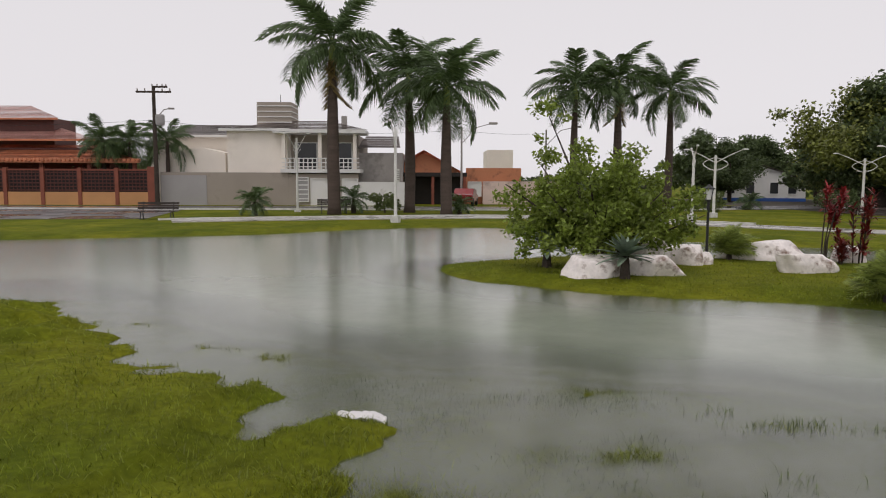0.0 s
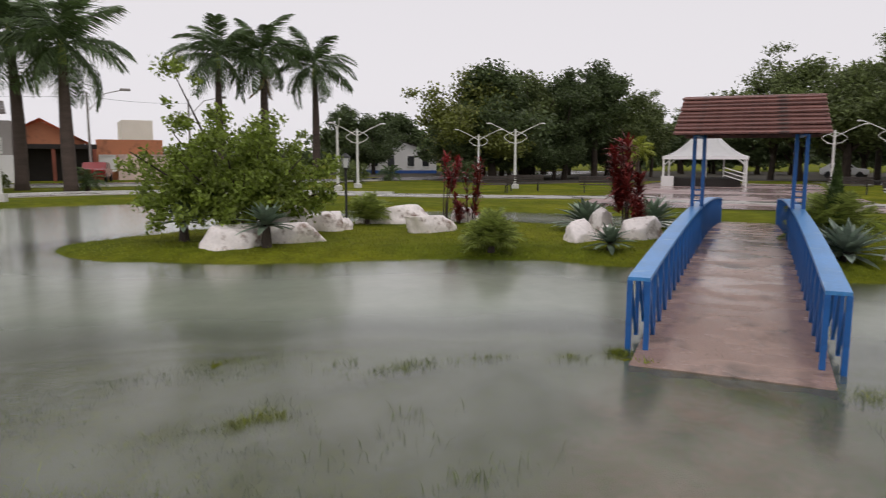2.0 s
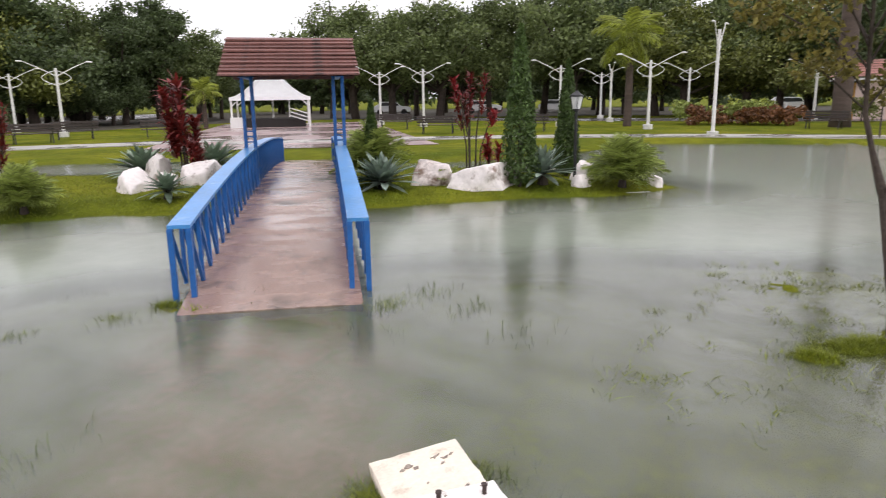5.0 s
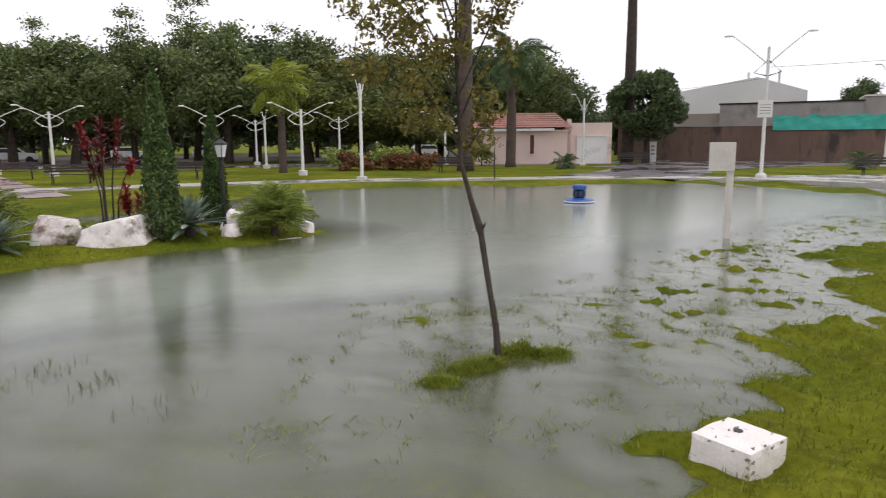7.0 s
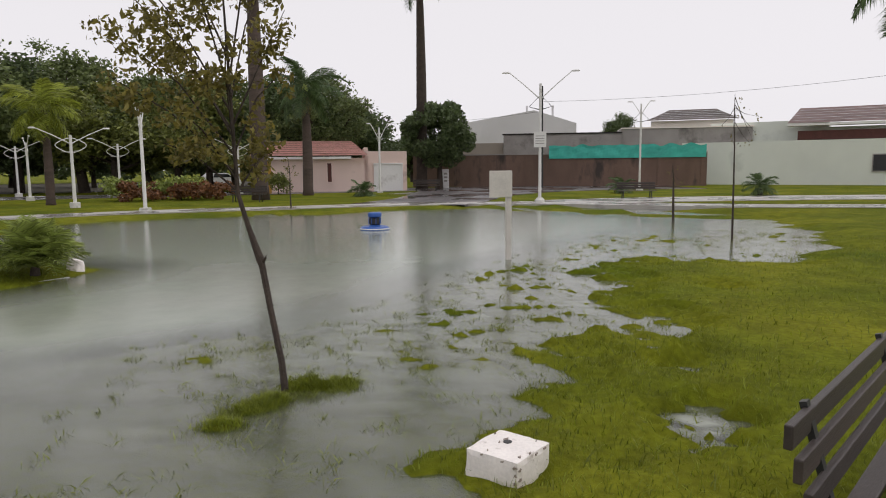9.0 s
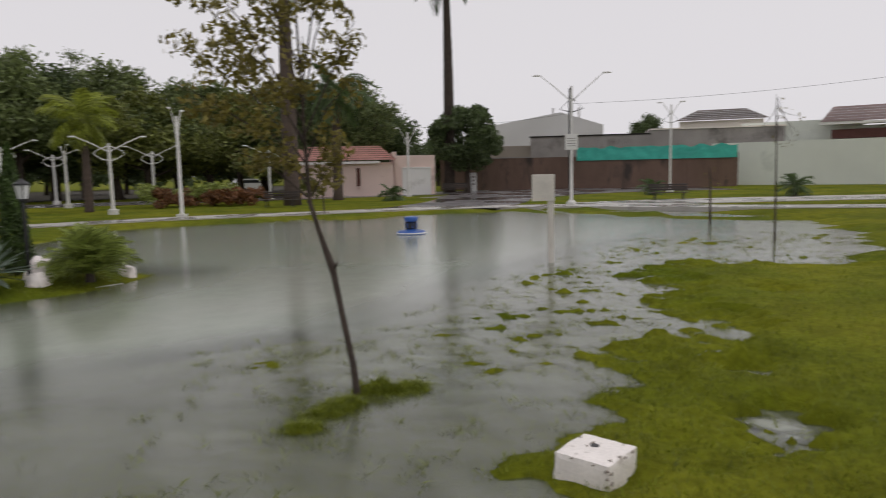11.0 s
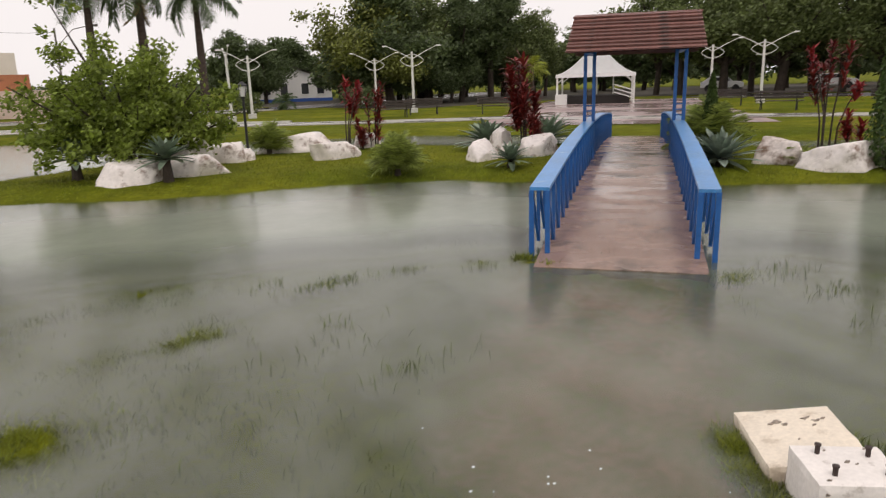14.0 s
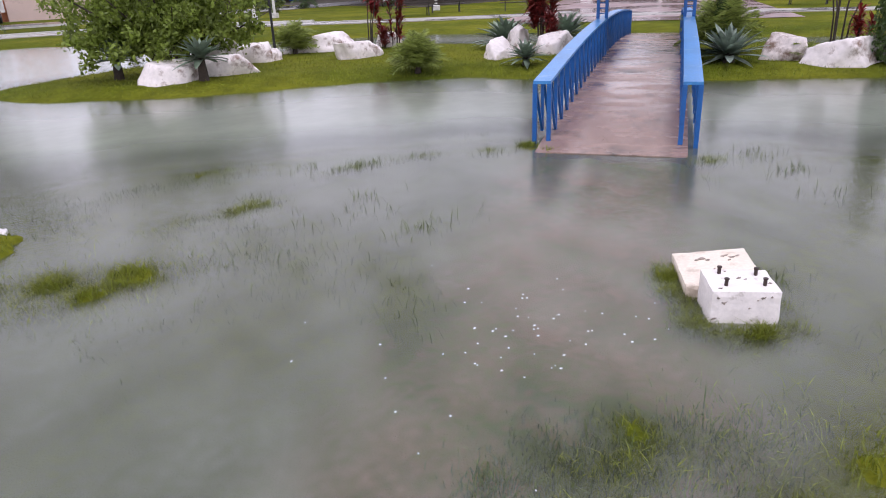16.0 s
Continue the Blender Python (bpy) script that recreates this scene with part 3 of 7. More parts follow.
def ground_height(x, y):
    x, y = np.asarray(x, float), np.asarray(y, float)
    r1, r2, r3, r4 = (rough_field(x, y, k) for k in (1, 2, 3, 4))
    near = np.exp(-((x - 4) ** 2 + (y - 2) ** 2) / 400.0)
    dp = inside_distance(POND, x, y) + 0.12 * r1 * near
    di = inside_distance(ISLAND, x, y) + 0.06 * r1
    df = inside_distance(FLOODED, x, y) + (0.25 * r1 + 0.10 * r2) * near
    bank = np.clip(dp * 0.14, -0.5, 0.13)
    isl = np.clip(-di * 0.16, -0.5, 0.15)
    side = np.clip(np.minimum(x - 4.8, 0.8 - y) * 0.4, 0, 1)
    edge = side * np.exp(-(df / 1.6) ** 2)
    lawn = np.clip(np.minimum(df, dp - 0.6) * (0.12 - 0.05 * side), -0.06, 0.12) + (0.010 + 0.010 * edge) * r1 * near + (0.008 + 0.014 * edge) * r2 * near + (0.004 + 0.018 * edge) * r3 * near + 0.030 * edge * r4 * near
    shallow = -0.075 + (0.010 + 0.008 * side) * r1 + (0.010 + 0.004 * side) * r2 + (0.006 + 0.022 * side) * r3 + 0.028 * side * r4 + 0.010 * side * np.clip((13.5 - x) / 4, 0.2, 1)
    h = bank
    use = (df < 0.9) & (dp > -0.6)
    wet = np.where(df < 0, np.maximum(shallow, -0.14), np.maximum(lawn, shallow * np.clip(1 - df / 0.5, 0, 1) + lawn * np.clip(df / 0.5, 0, 1)))
    h = np.where(use, np.minimum(wet, np.where(dp > 0, 9, dp * 0.14 - 0.05)), h)
    h = np.maximum(h, isl)
    for mx, my, mr, mh in MOUNDS:
        h = h + mh * np.exp(-((x - mx) ** 2 + (y - my) ** 2) / (mr * mr) * 1.6) * (1 + 0.25 * r2 + (0.35 * r3 + 0.3 * r4 if mh < 0 else 0.0))
    return h


def spread(lo, hi, step, far, grow=1.16):
    mid = list(np.arange(lo, hi, step))
    up, dn, s = [], [], step
    a, b = lo, hi
    while b < far:
        s *= grow
        b += s
        a -= s
        up.append(b)
        dn.append(a)
    return np.array(dn[::-1] + mid + [hi] + up)


gx, gy = spread(-5, 16, 0.09, 1500, 1.13), spread(-10, 14, 0.09, 1500, 1.13)
XX, YY = np.meshgrid(gx, gy)
ZZ = ground_height(XX, YY)


def grid_mesh(name, X, Y, Z, keep=None):
    r, c = X.shape
    idx = np.arange(r * c).reshape(r, c)
    q = np.stack([idx[:-1, :-1], idx[:-1, 1:], idx[1:, 1:], idx[1:, :-1]], -1).reshape(-1, 4)
    v = np.stack([X, Y, Z], -1).reshape(-1, 3)
    if keep is not None:
        q = q[keep[:-1, :-1].reshape(-1)]
        used, inv = np.unique(q, return_inverse=True)
        v, q = v[used], inv.reshape(-1, 4)
    me = bpy.data.meshes.new(name)
    me.from_pydata(v.tolist(), [], q.tolist())
    me.shade_smooth()
    return me, v


me, _ = grid_mesh("ground", XX, YY, ZZ)
tagged(link("ground", me, M_LAWN), "rain-soaked yellow-green lawn round a flooded pond", "ground", kind="structure")
low = (ZZ < 0.05) & (np.abs(XX) < 80) & (np.abs(YY) < 60)
low[:-1] |= low[1:]
low[:, :-1] |= low[:, 1:]
me, wv = grid_mesh("water", XX, YY, XX * 0.0, low)
dep = me.attributes.new("depth", "FLOAT", "POINT")
dep.data.foreach_set("value", np.clip(-ground_height(wv[:, 0], wv[:, 1]), 0, 1).astype(np.float32))
tagged(link("water", me, M_WATER), "murky grey-green pond water dimpled by rain", "water", kind="structure")


def ground_z(x, y):
    return float(ground_height(np.array([x]), np.array([y]))[0])


def ribbon(name, line, width, top, thick, mat, label, category, sag=0.0):
    """A flat strip that follows a line on the ground."""
    pts = [Vector((x, y, 0)) for x, y in line]
    fine = []
    for i in range(len(pts) - 1):
        p0, p1, p2, p3 = pts[max(i - 1, 0)], pts[i], pts[i + 1], pts[min(i + 2, len(pts) - 1)]
        for k in range(8):
            t = k / 8
            fine.append(0.5 * ((2 * p1) + (p2 - p0) * t + (2 * p0 - 5 * p1 + 4 * p2 - p3) * t * t + (3 * p1 - p0 - 3 * p2 + p3) * t ** 3))
    fine.append(pts[-1])
    bm = bmesh.new()
    rows = []
    for i, p in enumerate(fine):
        d = (fine[min(i + 1, len(fine) - 1)] - fine[max(i - 1, 0)]).normalized()
        nrm = Vector((-d.y, d.x, 0)) * width / 2
        rows.append([bm.verts.new((*(p + s * nrm).xy, z)) for s, z in ((-1, top - thick - sag), (-1, top - sag), (-0.5, top - sag * 0.3), (0, top), (0.5, top - sag * 0.3), (1, top - sag), (1, top - thick - sag))])
    for a, b in zip(rows, rows[1:]):
        for k in range(6):
            bm.faces.new((a[k], a[k + 1], b[k + 1], b[k]))
    bmesh.ops.recalc_face_normals(bm, faces=bm.faces[:])
    return tagged(part(name, bm, mat), label, category, kind="structure")


ribbon("path_north", [(-13, 33.0), (-10, 34.2), (-4, 36.2), (3, 37.6), (9, 35), (14, 30), (19, 25.5), (24, 22.5)], 2.4, 0.165, 0.2, M_PAVE, "pale wet concrete path along the pond", "path")
ribbon("path_east", [(22, 20.5), (27.5, 14), (30.6, 8), (32.4, 2.4), (32.8, -3), (33.2, -9), (31.8, -14.5), (28.6, -18.4), (25, -22.5), (21, -30)], 2.1, 0.165, 0.2, M_PAVE, "pale wet concrete path along the pond", "path")
ribbon("path_south", [(31.2, -16.5), (31.6, -21), (30.6, -27), (28.5, -34), (25, -44)], 4.6, 0.160, 0.2, M_PAVE, "broad pale wet concrete path with puddles", "path")
ribbon("road_north", [(-90, 50.5), (-30, 50.8), (10, 51.5), (24, 54), (45, 62), (70, 80)], 7.0, 0.150, 0.2, M_ASPHALT, "wet dark asphalt street", "road")
ribbon("road_parking", [(-80, 38), (-34, 40.0), (-22, 41.0), (-16.5, 42.0)], 13.5, 0.156, 0.2, M_ASPHALT, "wet asphalt parking bay full of puddles", "road")
ribbon("road_east", [(52, 32), (53, 5), (54.5, -10), (56.5, -24), (57, -40), (52, -62), (40, -90)], 6.5, 0.150, 0.2, M_ASPHALT, "wet dark asphalt street", "road")
ribbon("path_lawn_east", [(33, -9), (38, -12.5), (45, -15.5), (52, -18)], 6.0, 0.160, 0.2, M_ASPHALT, "wet brown paved yard with puddles", "path")
ribbon("yard_east", [(43, -14), (48, -20), (50, -28), (48, -36)], 9.0, 0.154, 0.2, M_ASPHALT, "wet brown yard with puddles by the street", "path")
ribbon("woodland_floor", [(26, 62), (52, 62), (72, 48), (84, 28), (88, 6), (84, -6)], 46.0, 0.138, 0.2, M_EARTH, "dark damp leaf litter under the trees", "ground")
ribbon("kerb_north", [(-14, 33.9), (-10, 35.6), (-4, 37.6), (3, 39.0), (9, 36.6), (14.8, 31.4)], 0.16, 0.23, 0.3, M_KERB, "whitewashed concrete kerb", "kerb")
ribbon("kerb_street", [(-60, 47), (-30, 47.1), (10, 47.8), (22, 50)], 0.18, 0.25, 0.3, M_KERB, "whitewashed concrete kerb", "kerb")
ribbon("plaza", [(20.6, 15.9), (26, 20.3), (34, 26.6), (43, 33.6)], 11.0, 0.150, 0.2, M_PLAZA, "wet pinkish paved square before the tent", "plaza")
ribbon("kerb_island", [(13.3, 3.2), (13.85, 2.5), (14.4, 1.95)], 0.04, 0.018, 0.2, M_KERB, "thin pale kerb at the island's edge", "kerb")

# ---- the footbridge ----
ROOF_AT, LENGTH, CREST = 6.9, 15.2, 0.27


def deck_z(s):
    return 0.03 + CREST * (1 - ((s - LENGTH / 2) / (LENGTH / 2)) ** 2)


def footbridge():
    b = thing("footbridge", pose(5.5, 3.86, 0, 0, 0, -53.3), "arched footbridge with blue steel railings and a wet brown deck", "bridge")
    n = 36
    bm = bmesh.new()
    rows = []
    for i in range(n + 1):
        s = -0.44 + (LENGTH + 0.88) * i / n
        z = deck_z(s)
        rows.append([bm.verts.new((x, s, z - dz)) for x, dz in ((-0.84, 0.16), (-0.84, 0.0), (-0.55, -0.012), (0.55, -0.012), (0.84, 0.0), (0.84, 0.16))])
    for u, w in zip(rows, rows[1:]):
        for k in range(6):
            bm.faces.new((u[k], u[(k + 1) % 6], w[(k + 1) % 6], w[k]))
    bm.faces.new(rows[0])
    bm.faces.new(rows[-1][::-1])
    bmesh.ops.recalc_face_normals(bm, faces=bm.faces[:])
    part("deck", bm, M_DECK, b, "wet brown concrete deck")
    upright = mesh_from("upright", bar((0, 0, 0), (0, 0, 1), 0.038))
    upright.materials.append(M_BLUE)
    steps = 30
    H = 0.68
    for side in (-1, 1):
        rail = new("railing")
        rail.parent = b
        top = bmesh.new()
        rr = []
        for i in range(49):
            s = 0.02 + (LENGTH - 0.04) * i / 48
            z = deck_z(s) + H
            xc = side * 0.84
            rr.append([top.verts.new((xc + dx, s, z + dz)) for dx, dz in ((-0.105, 0), (-0.105, 0.035), (0.105, 0.035), (0.105, 0))])
        for u, w in zip(rr, rr[1:]):
            for k in range(4):
                top.faces.new((u[k], u[(k + 1) % 4], w[(k + 1) % 4], w[k]))
        top.faces.new(rr[0])
        top.faces.new(rr[-1][::-1])
        bmesh.ops.recalc_face_normals(top, faces=top.faces[:])
        part("top_plate", top, M_BLUETOP, rail, "pale blue flat steel handrail")
        for dx in (-0.085, 0.085):
            x = side * 0.84 + dx
            for i in range(steps + 1):
                s = 0.04 + (LENGTH - 0.08) * i / steps
                z0 = deck_z(s) - (0.10 if i in (0, steps) else 0.02)
                u = new("upright", upright)
                u.parent = rail
                u.matrix_basis = Matrix.LocRotScale((x, s, z0), None, (1.35 if i in (0, steps) else 1, 1.35 if i in (0, steps) else 1, deck_z(s) + H - z0))
                if i < steps:
                    s1 = 0.04 + (LENGTH - 0.08) * (i + 1) / steps
                    p, q = Vector((x, s, deck_z(s) + H)), Vector((x, s1, deck_z(s1)))
                    d = new("diagonal", upright)
                    d.parent = rail
                    d.matrix_basis = Matrix.LocRotScale(p, (q - p).to_track_quat("Z", "Y"), (0.85, 0.85, (q - p).length))
    # the little roof over the crest
    roof = new("roof")
    roof.parent = b
    for side in (-1, 1):
        for dx in (-0.085, 0.085):
            x = side * 0.84 + dx
            part("post", box(x - 0.032, x + 0.032, ROOF_AT - 0.04, ROOF_AT + 0.04, deck_z(ROOF_AT) - 0.05, 2.36, 0.006), M_BLUE, roof)
        for k in range(3):
            z = 1.10 + 0.10 * k
            part("rung", box(side * 0.84 - 0.053, side * 0.84 + 0.053, ROOF_AT - 0.015, ROOF_AT + 0.015, z, z + 0.025), M_BLUE, roof)
    part("beam", box(-1.12, 1.12, ROOF_AT - 0.06, ROOF_AT + 0.06, 2.36, 2.48, 0.01), M_BLUE, roof)
    for side in (-1, 1):
        part("beam", box(side * 0.84 - 0.05, side * 0.84 + 0.05, ROOF_AT - 0.92, ROOF_AT + 0.92, 2.275, 2.35, 0.01), M_BLUE, roof)
    slat = mesh_from("slat", prism([(-1.21, 0), (1.21, 0), (1.195, 0.028), (-1.195, 0.028)], -0.075, 0.075))
    slat.materials.append(M_TILE)
    for face in (-1, 1):
        for k in range(10):
            t = k / 9
            y = ROOF_AT + face * (1.02 - 0.94 * t)
            z = 2.30 + 0.64 * t
            o = new("slat", slat)
            o.parent = roof
            o.matrix_basis = Matrix.Translation((0, y, z + 0.02)) @ Euler((radians(face * -18), radians(0.4 * math.sin(k * 2.3)), 0)).to_matrix().to_4x4() @ Matrix.Diagonal((1 - 0.05 * t, 1, 1, 1))
        under = bmesh.new()
        vs = [under.verts.new(p) for p in ((-1.17, ROOF_AT + face * 1.0, 2.285), (1.17, ROOF_AT + face * 1.0, 2.285), (1.13, ROOF_AT + face * 0.03, 2.92), (-1.13, ROOF_AT + face * 0.03, 2.92))]
        under.faces.new(vs)
        bmesh.ops.solidify(under, geom=under.faces[:], thickness=0.03)
        part("sheathing", under, M_TILE, roof)
    part("ridge_cap", box(-1.17, 1.17, ROOF_AT - 0.09, ROOF_AT + 0.09, 2.945, 2.995, 0.02), M_TILE, roof)
    return b


footbridge()

# ---- whitewashed blocks, sheet, sign, buoy ----


def worn_block(name, sx, sy, sz, mat, parent, m, seed, label=""):
    bm = box(-sx / 2, sx / 2, -sy / 2, sy / 2, 0, sz)
    bmesh.ops.subdivide_edges(bm, edges=bm.edges[:], cuts=7, use_grid_fill=True)
    rng = random.Random(seed)
    off = Vector((rng.random() * 9, rng.random() * 9, rng.random() * 9))
    for v in bm.verts:
        edge = (abs(abs(v.co.x) - sx / 2) < 1e-4) + (abs(abs(v.co.y) - sy / 2) < 1e-4) + (abs(v.co.z - sz) < 1e-4)
        d = noise.noise(v.co * 9 + off)
        v.co += Vector((noise.noise(v.co * 12 + off), noise.noise(v.co * 12 - off), d)) * 0.004
        if edge >= 2:
            k = 0.010 + 0.022 * max(0, d)
            v.co -= Vector((math.copysign(k, v.co.x) if abs(abs(v.co.x) - sx / 2) < 0.02 else 0, math.copysign(k, v.co.y) if abs(abs(v.co.y) - sy / 2) < 0.02 else 0, k if abs(v.co.z - sz) < 0.02 else 0)) * 0.5
    return part(name, bm, mat, parent, label, m)


def chip(parent, p, u, v, size, seed, label=""):
    """A ragged dark patch where the whitewash has broken off, on a face spanned by u and v."""
    q = random.Random(seed)
    u, v = Vector(u).normalized(), Vector(v).normalized()
    n = u.cross(v)
    bm = bmesh.new()
    ring = []
    for k in range(11):
        a = 2 * math.pi * k / 11
        rr = size * q.uniform(0.15, 1.0)
        ring.append(Vector(p) + u * rr * math.cos(a) + v * rr * 0.55 * math.sin(a))
    low = [bm.verts.new(w - n * 0.004) for w in ring]
    top = [bm.verts.new(w + n * 0.005) for w in ring]
    bm.faces.new(top)
    bm.faces.new(low[::-1])
    for k in range(11):
        bm.faces.new((low[k], low[(k + 1) % 11], top[(k + 1) % 11], top[k]))
    part("chip", bm, M_CHIP, parent, label)


b1 = thing("lamp_footing", pose(2.845, 0.535, 0, 0, 0, -43), "whitewashed concrete footing with four rusty bolts in flooded grass", "block")
worn_block("footing", 0.39, 0.33, 0.31, M_BLOCK, b1, pose(0, 0, -0.105), 3)
for bx, by in ((-0.10, -0.09), (0.115, -0.08), (-0.10, 0.085), (0.105, 0.07)):
    part("bolt", lathe([(0.011, 0), (0.011, 0.045), (0.015, 0.045), (0.015, 0.052)], 8), M_IRON, b1, "rusty iron bolt", pose(bx, by, 0.20))
for k, (cx, cz, sz) in enumerate(((-0.12, 0.13, 0.022), (-0.155, 0.16, 0.014), (-0.165, 0.03, 0.02), (0.09, 0.165, 0.022), (0.13, 0.17, 0.016), (0.06, 0.15, 0.012), (0.02, 0.10, 0.010))):
    chip(b1, (cx, -0.1655, cz), (1, 0.2, 0.3), (0, 0, 1), sz, 40 + k)
for k, (cx, cy, sz) in enumerate(((0.0, 0.02, 0.024), (0.03, 0.0, 0.016), (-0.14, -0.13, 0.014), (0.15, -0.05, 0.02), (0.12, 0.13, 0.012), (-0.06, 0.11, 0.012))):
    chip(b1, (cx, cy, 0.2045), (1, 0.3, 0), (0, 1, 0), sz, 60 + k)
b1s = thing("concrete_slab", pose(3.145, 0.872, 0, 0, -6, -44), "cream weathered concrete slab beside the footing", "slab")
worn_block("slab", 0.48, 0.56, 0.215, M_SLABTOP, b1s, pose(0.0, 0.0, -0.115), 5)
for k, (cx, cy, sz) in enumerate(((-0.07, 0.13, 0.036), (-0.035, 0.10, 0.026), (-0.10, 0.11, 0.022), (0.08, 0.15, 0.040), (0.12, 0.12, 0.030), (0.10, 0.08, 0.018), (0.16, 0.14, 0.020), (-0.02, -0.05, 0.012), (0.14, -0.16, 0.022), (0.0, -0.2, 0.016))):
    chip(b1s, (cx, cy, 0.1005), (1, 0.25, 0), (0, 1, 0), sz, 80 + k)
b2 = thing("concrete_block", pose(4.45, -2.565, 0, 0, 0, -55), "chipped whitewashed concrete block on the wet lawn", "block")
worn_block("block", 0.395, 0.39, 0.31, M_BLOCK, b2, pose(0, 0, -0.105), 8)
# No recess here: a black disc paints the dark inside of the hole.
part("hole", lathe([(0.028, 0), (0.028, 0.004)], 12), M_DARK, b2, "flat black disc standing in for a drilled hole", pose(0.03, 0.02, 0.207))
for k, (cx, cy, sz) in enumerate(((0.05, 0.04, 0.045), (0.0, 0.06, 0.022), (-0.12, -0.16, 0.02), (-0.15, 0.05, 0.014), (0.1, 0.16, 0.016), (0.15, -0.12, 0.014), (-0.03, -0.18, 0.018))):
    chip(b2, (cx, cy, 0.2045), (1, 0.3, 0), (0, 1, 0), sz, 20 + k)
for k, (cy, cz, sz) in enumerate(((-0.175, 0.17, 0.026), (-0.18, 0.12, 0.024), (-0.178, 0.07, 0.02), (-0.09, 0.185, 0.014), (0.06, 0.19, 0.014))):
    chip(b2, (-0.198, cy, cz), (0, -1, 0.2), (0, 0, 1), sz, 30 + k)
for k, (cx, cz, sz) in enumerate(((-0.17, 0.15, 0.024), (-0.165, 0.09, 0.022), (-0.16, 0.04, 0.016), (0.02, 0.185, 0.016), (0.12, 0.19, 0.018))):
    chip(b2, (cx, -0.1955, cz), (1, 0, 0.3), (0, 0, 1), sz, 50 + k)

bm = bmesh.new()
bmesh.ops.create_grid(bm, x_segments=26, y_segments=10, size=0.5)
for v in bm.verts:
    u, w = v.co.x, v.co.y
    v.co.x, v.co.y = u * 0.46, w * (0.10 + 0.06 * math.cos(u * 5)) + 0.03 * math.sin(u * 6)
    v.co.z = 0.05 + 0.032 * noise.noise(Vector((u * 7, w * 6, 1))) + 0.012 * noise.noise(Vector((u * 18, w * 12, 4))) + 0.03 * math.cos(w * 3) - 0.03 * abs(u) ** 2 * 4
bmesh.ops.solidify(bm, geom=bm.faces[:], thickness=0.01)
sheet = part("plastic_sheet", bm, M_SHEET, None, "", pose(-0.78, 5.33, max(0.0, ground_z(-0.78, 5.33)) + 0.0, 0, 0, -20), True)
tagged(sheet, "crumpled white plastic sheet lying in shallow water", "litter")

sg = thing("sign_post", pose(13.85, -6.45, ground_z(13.85, -6.45), 0, 0, -8), "pale square post with a blank grey sign panel", "sign")
part("post", box(-0.055, 0.055, -0.055, 0.055, -0.15, 1.95, 0.006), M_SIGN, sg)
part("panel", box(-0.085, -0.055, -0.06, 0.42, 1.40, 1.95, 0.008), M_SIGN, sg, "blank weathered sign panel")

bu = thing("floating_aerator", pose(21.8, -5.2, 0), "blue plastic floating fountain aerator on the pond", "aerator")
part("float", lathe([(0.40, -0.04), (0.46, 0.0), (0.46, 0.06), (0.40, 0.11), (0.24, 0.13), (0.14, 0.16)], 24), M_BUOY, bu, smooth=False)
part("rim", lathe([(0.445, 0.015), (0.475, 0.03), (0.475, 0.05), (0.445, 0.065)], 24), M_WHITE, bu, "white rim band")
part("motor", lathe([(0.15, 0.15), (0.18, 0.2), (0.18, 0.36), (0.13, 0.40)], 16), M_DARK, bu, "dark motor housing")
part("cap", lathe([(0.20, 0.40), (0.22, 0.43), (0.22, 0.52), (0.17, 0.55)], 16), M_BUOY, bu)
for k in range(8):
    a = k * math.pi / 4
    part("fin", bar((0.19 * math.cos(a), 0.19 * math.sin(a), 0.18), (0.19 * math.cos(a), 0.19 * math.sin(a), 0.38), 0.02), M_BUOY, bu)

# ---- rocks ----


def rock(name, x, y, sx, sy, sz, turn, seed, label, mat=None):
    bm = bmesh.new()
    bmesh.ops.create_icosphere(bm, subdivisions=4, radius=1.0)
    rng = random.Random(seed)
    off = Vector((rng.uniform(-50, 50), rng.uniform(-50, 50), rng.uniform(-50, 50)))
    cuts = [(Vector((rng.uniform(-1, 1), rng.uniform(-1, 1), rng.uniform(-0.25, 0.75))).normalized(), rng.uniform(0.55, 0.84)) for _ in range(13)]
    cuts.append((Vector((rng.uniform(-0.25, 0.25), rng.uniform(-0.25, 0.25), 1)).normalized(), rng.uniform(0.48, 0.66)))
    for v in bm.verts:
        p = v.co.copy()
        for nrm, d in cuts:
            e = p.dot(nrm) - d
            if e > 0:
                p -= nrm * e
        crack = noise.noise(p * 2.1 + off * 2)
        f = 1.14 + 0.10 * noise.noise(p * 1.3 + off) + 0.05 * noise.noise(p * 4 + off) + 0.025 * noise.noise(p * 10 + off) - 0.10 * max(0.0, 1 - abs(crack) * 9)
        v.co = Vector((p.x * f * sx, p.y * f * sy, max(p.z * f, -0.35) * sz * 1.35))
    zb = ground_z(x, y)
    ob = part(name, bm, M_ROCK if mat is None else mat, None, "", pose(x, y, zb + 0.18 * sz, 0, 0, turn), True)
    return tagged(ob, label, "rock", "whitewashed rocks on the island")


RK = "rough whitewashed rock on the island turf"
rock("rock", 3.0, 13.55, 0.62, 0.55, 0.40, 10, 1, "large whitewashed rock with brown cracks beneath a bush")
rock("rock", 4.35, 13.75, 0.68, 0.42, 0.36, -8, 2, "low flat-topped whitewashed rock beside an agave")
rock("rock", 4.65, 15.2, 0.70, 0.5, 0.48, 30, 3, RK)
rock("rock", 5.7, 15.75, 0.62, 0.42, 0.42, -25, 4, "whitewashed rock with a brown hollow near the lantern")
rock("rock", 6.1, 15.6, 0.30, 0.25, 0.22, 0, 14, RK)
rock("rock", 7.75, 14.25, 0.80, 0.5, 0.40, 5, 5, RK)
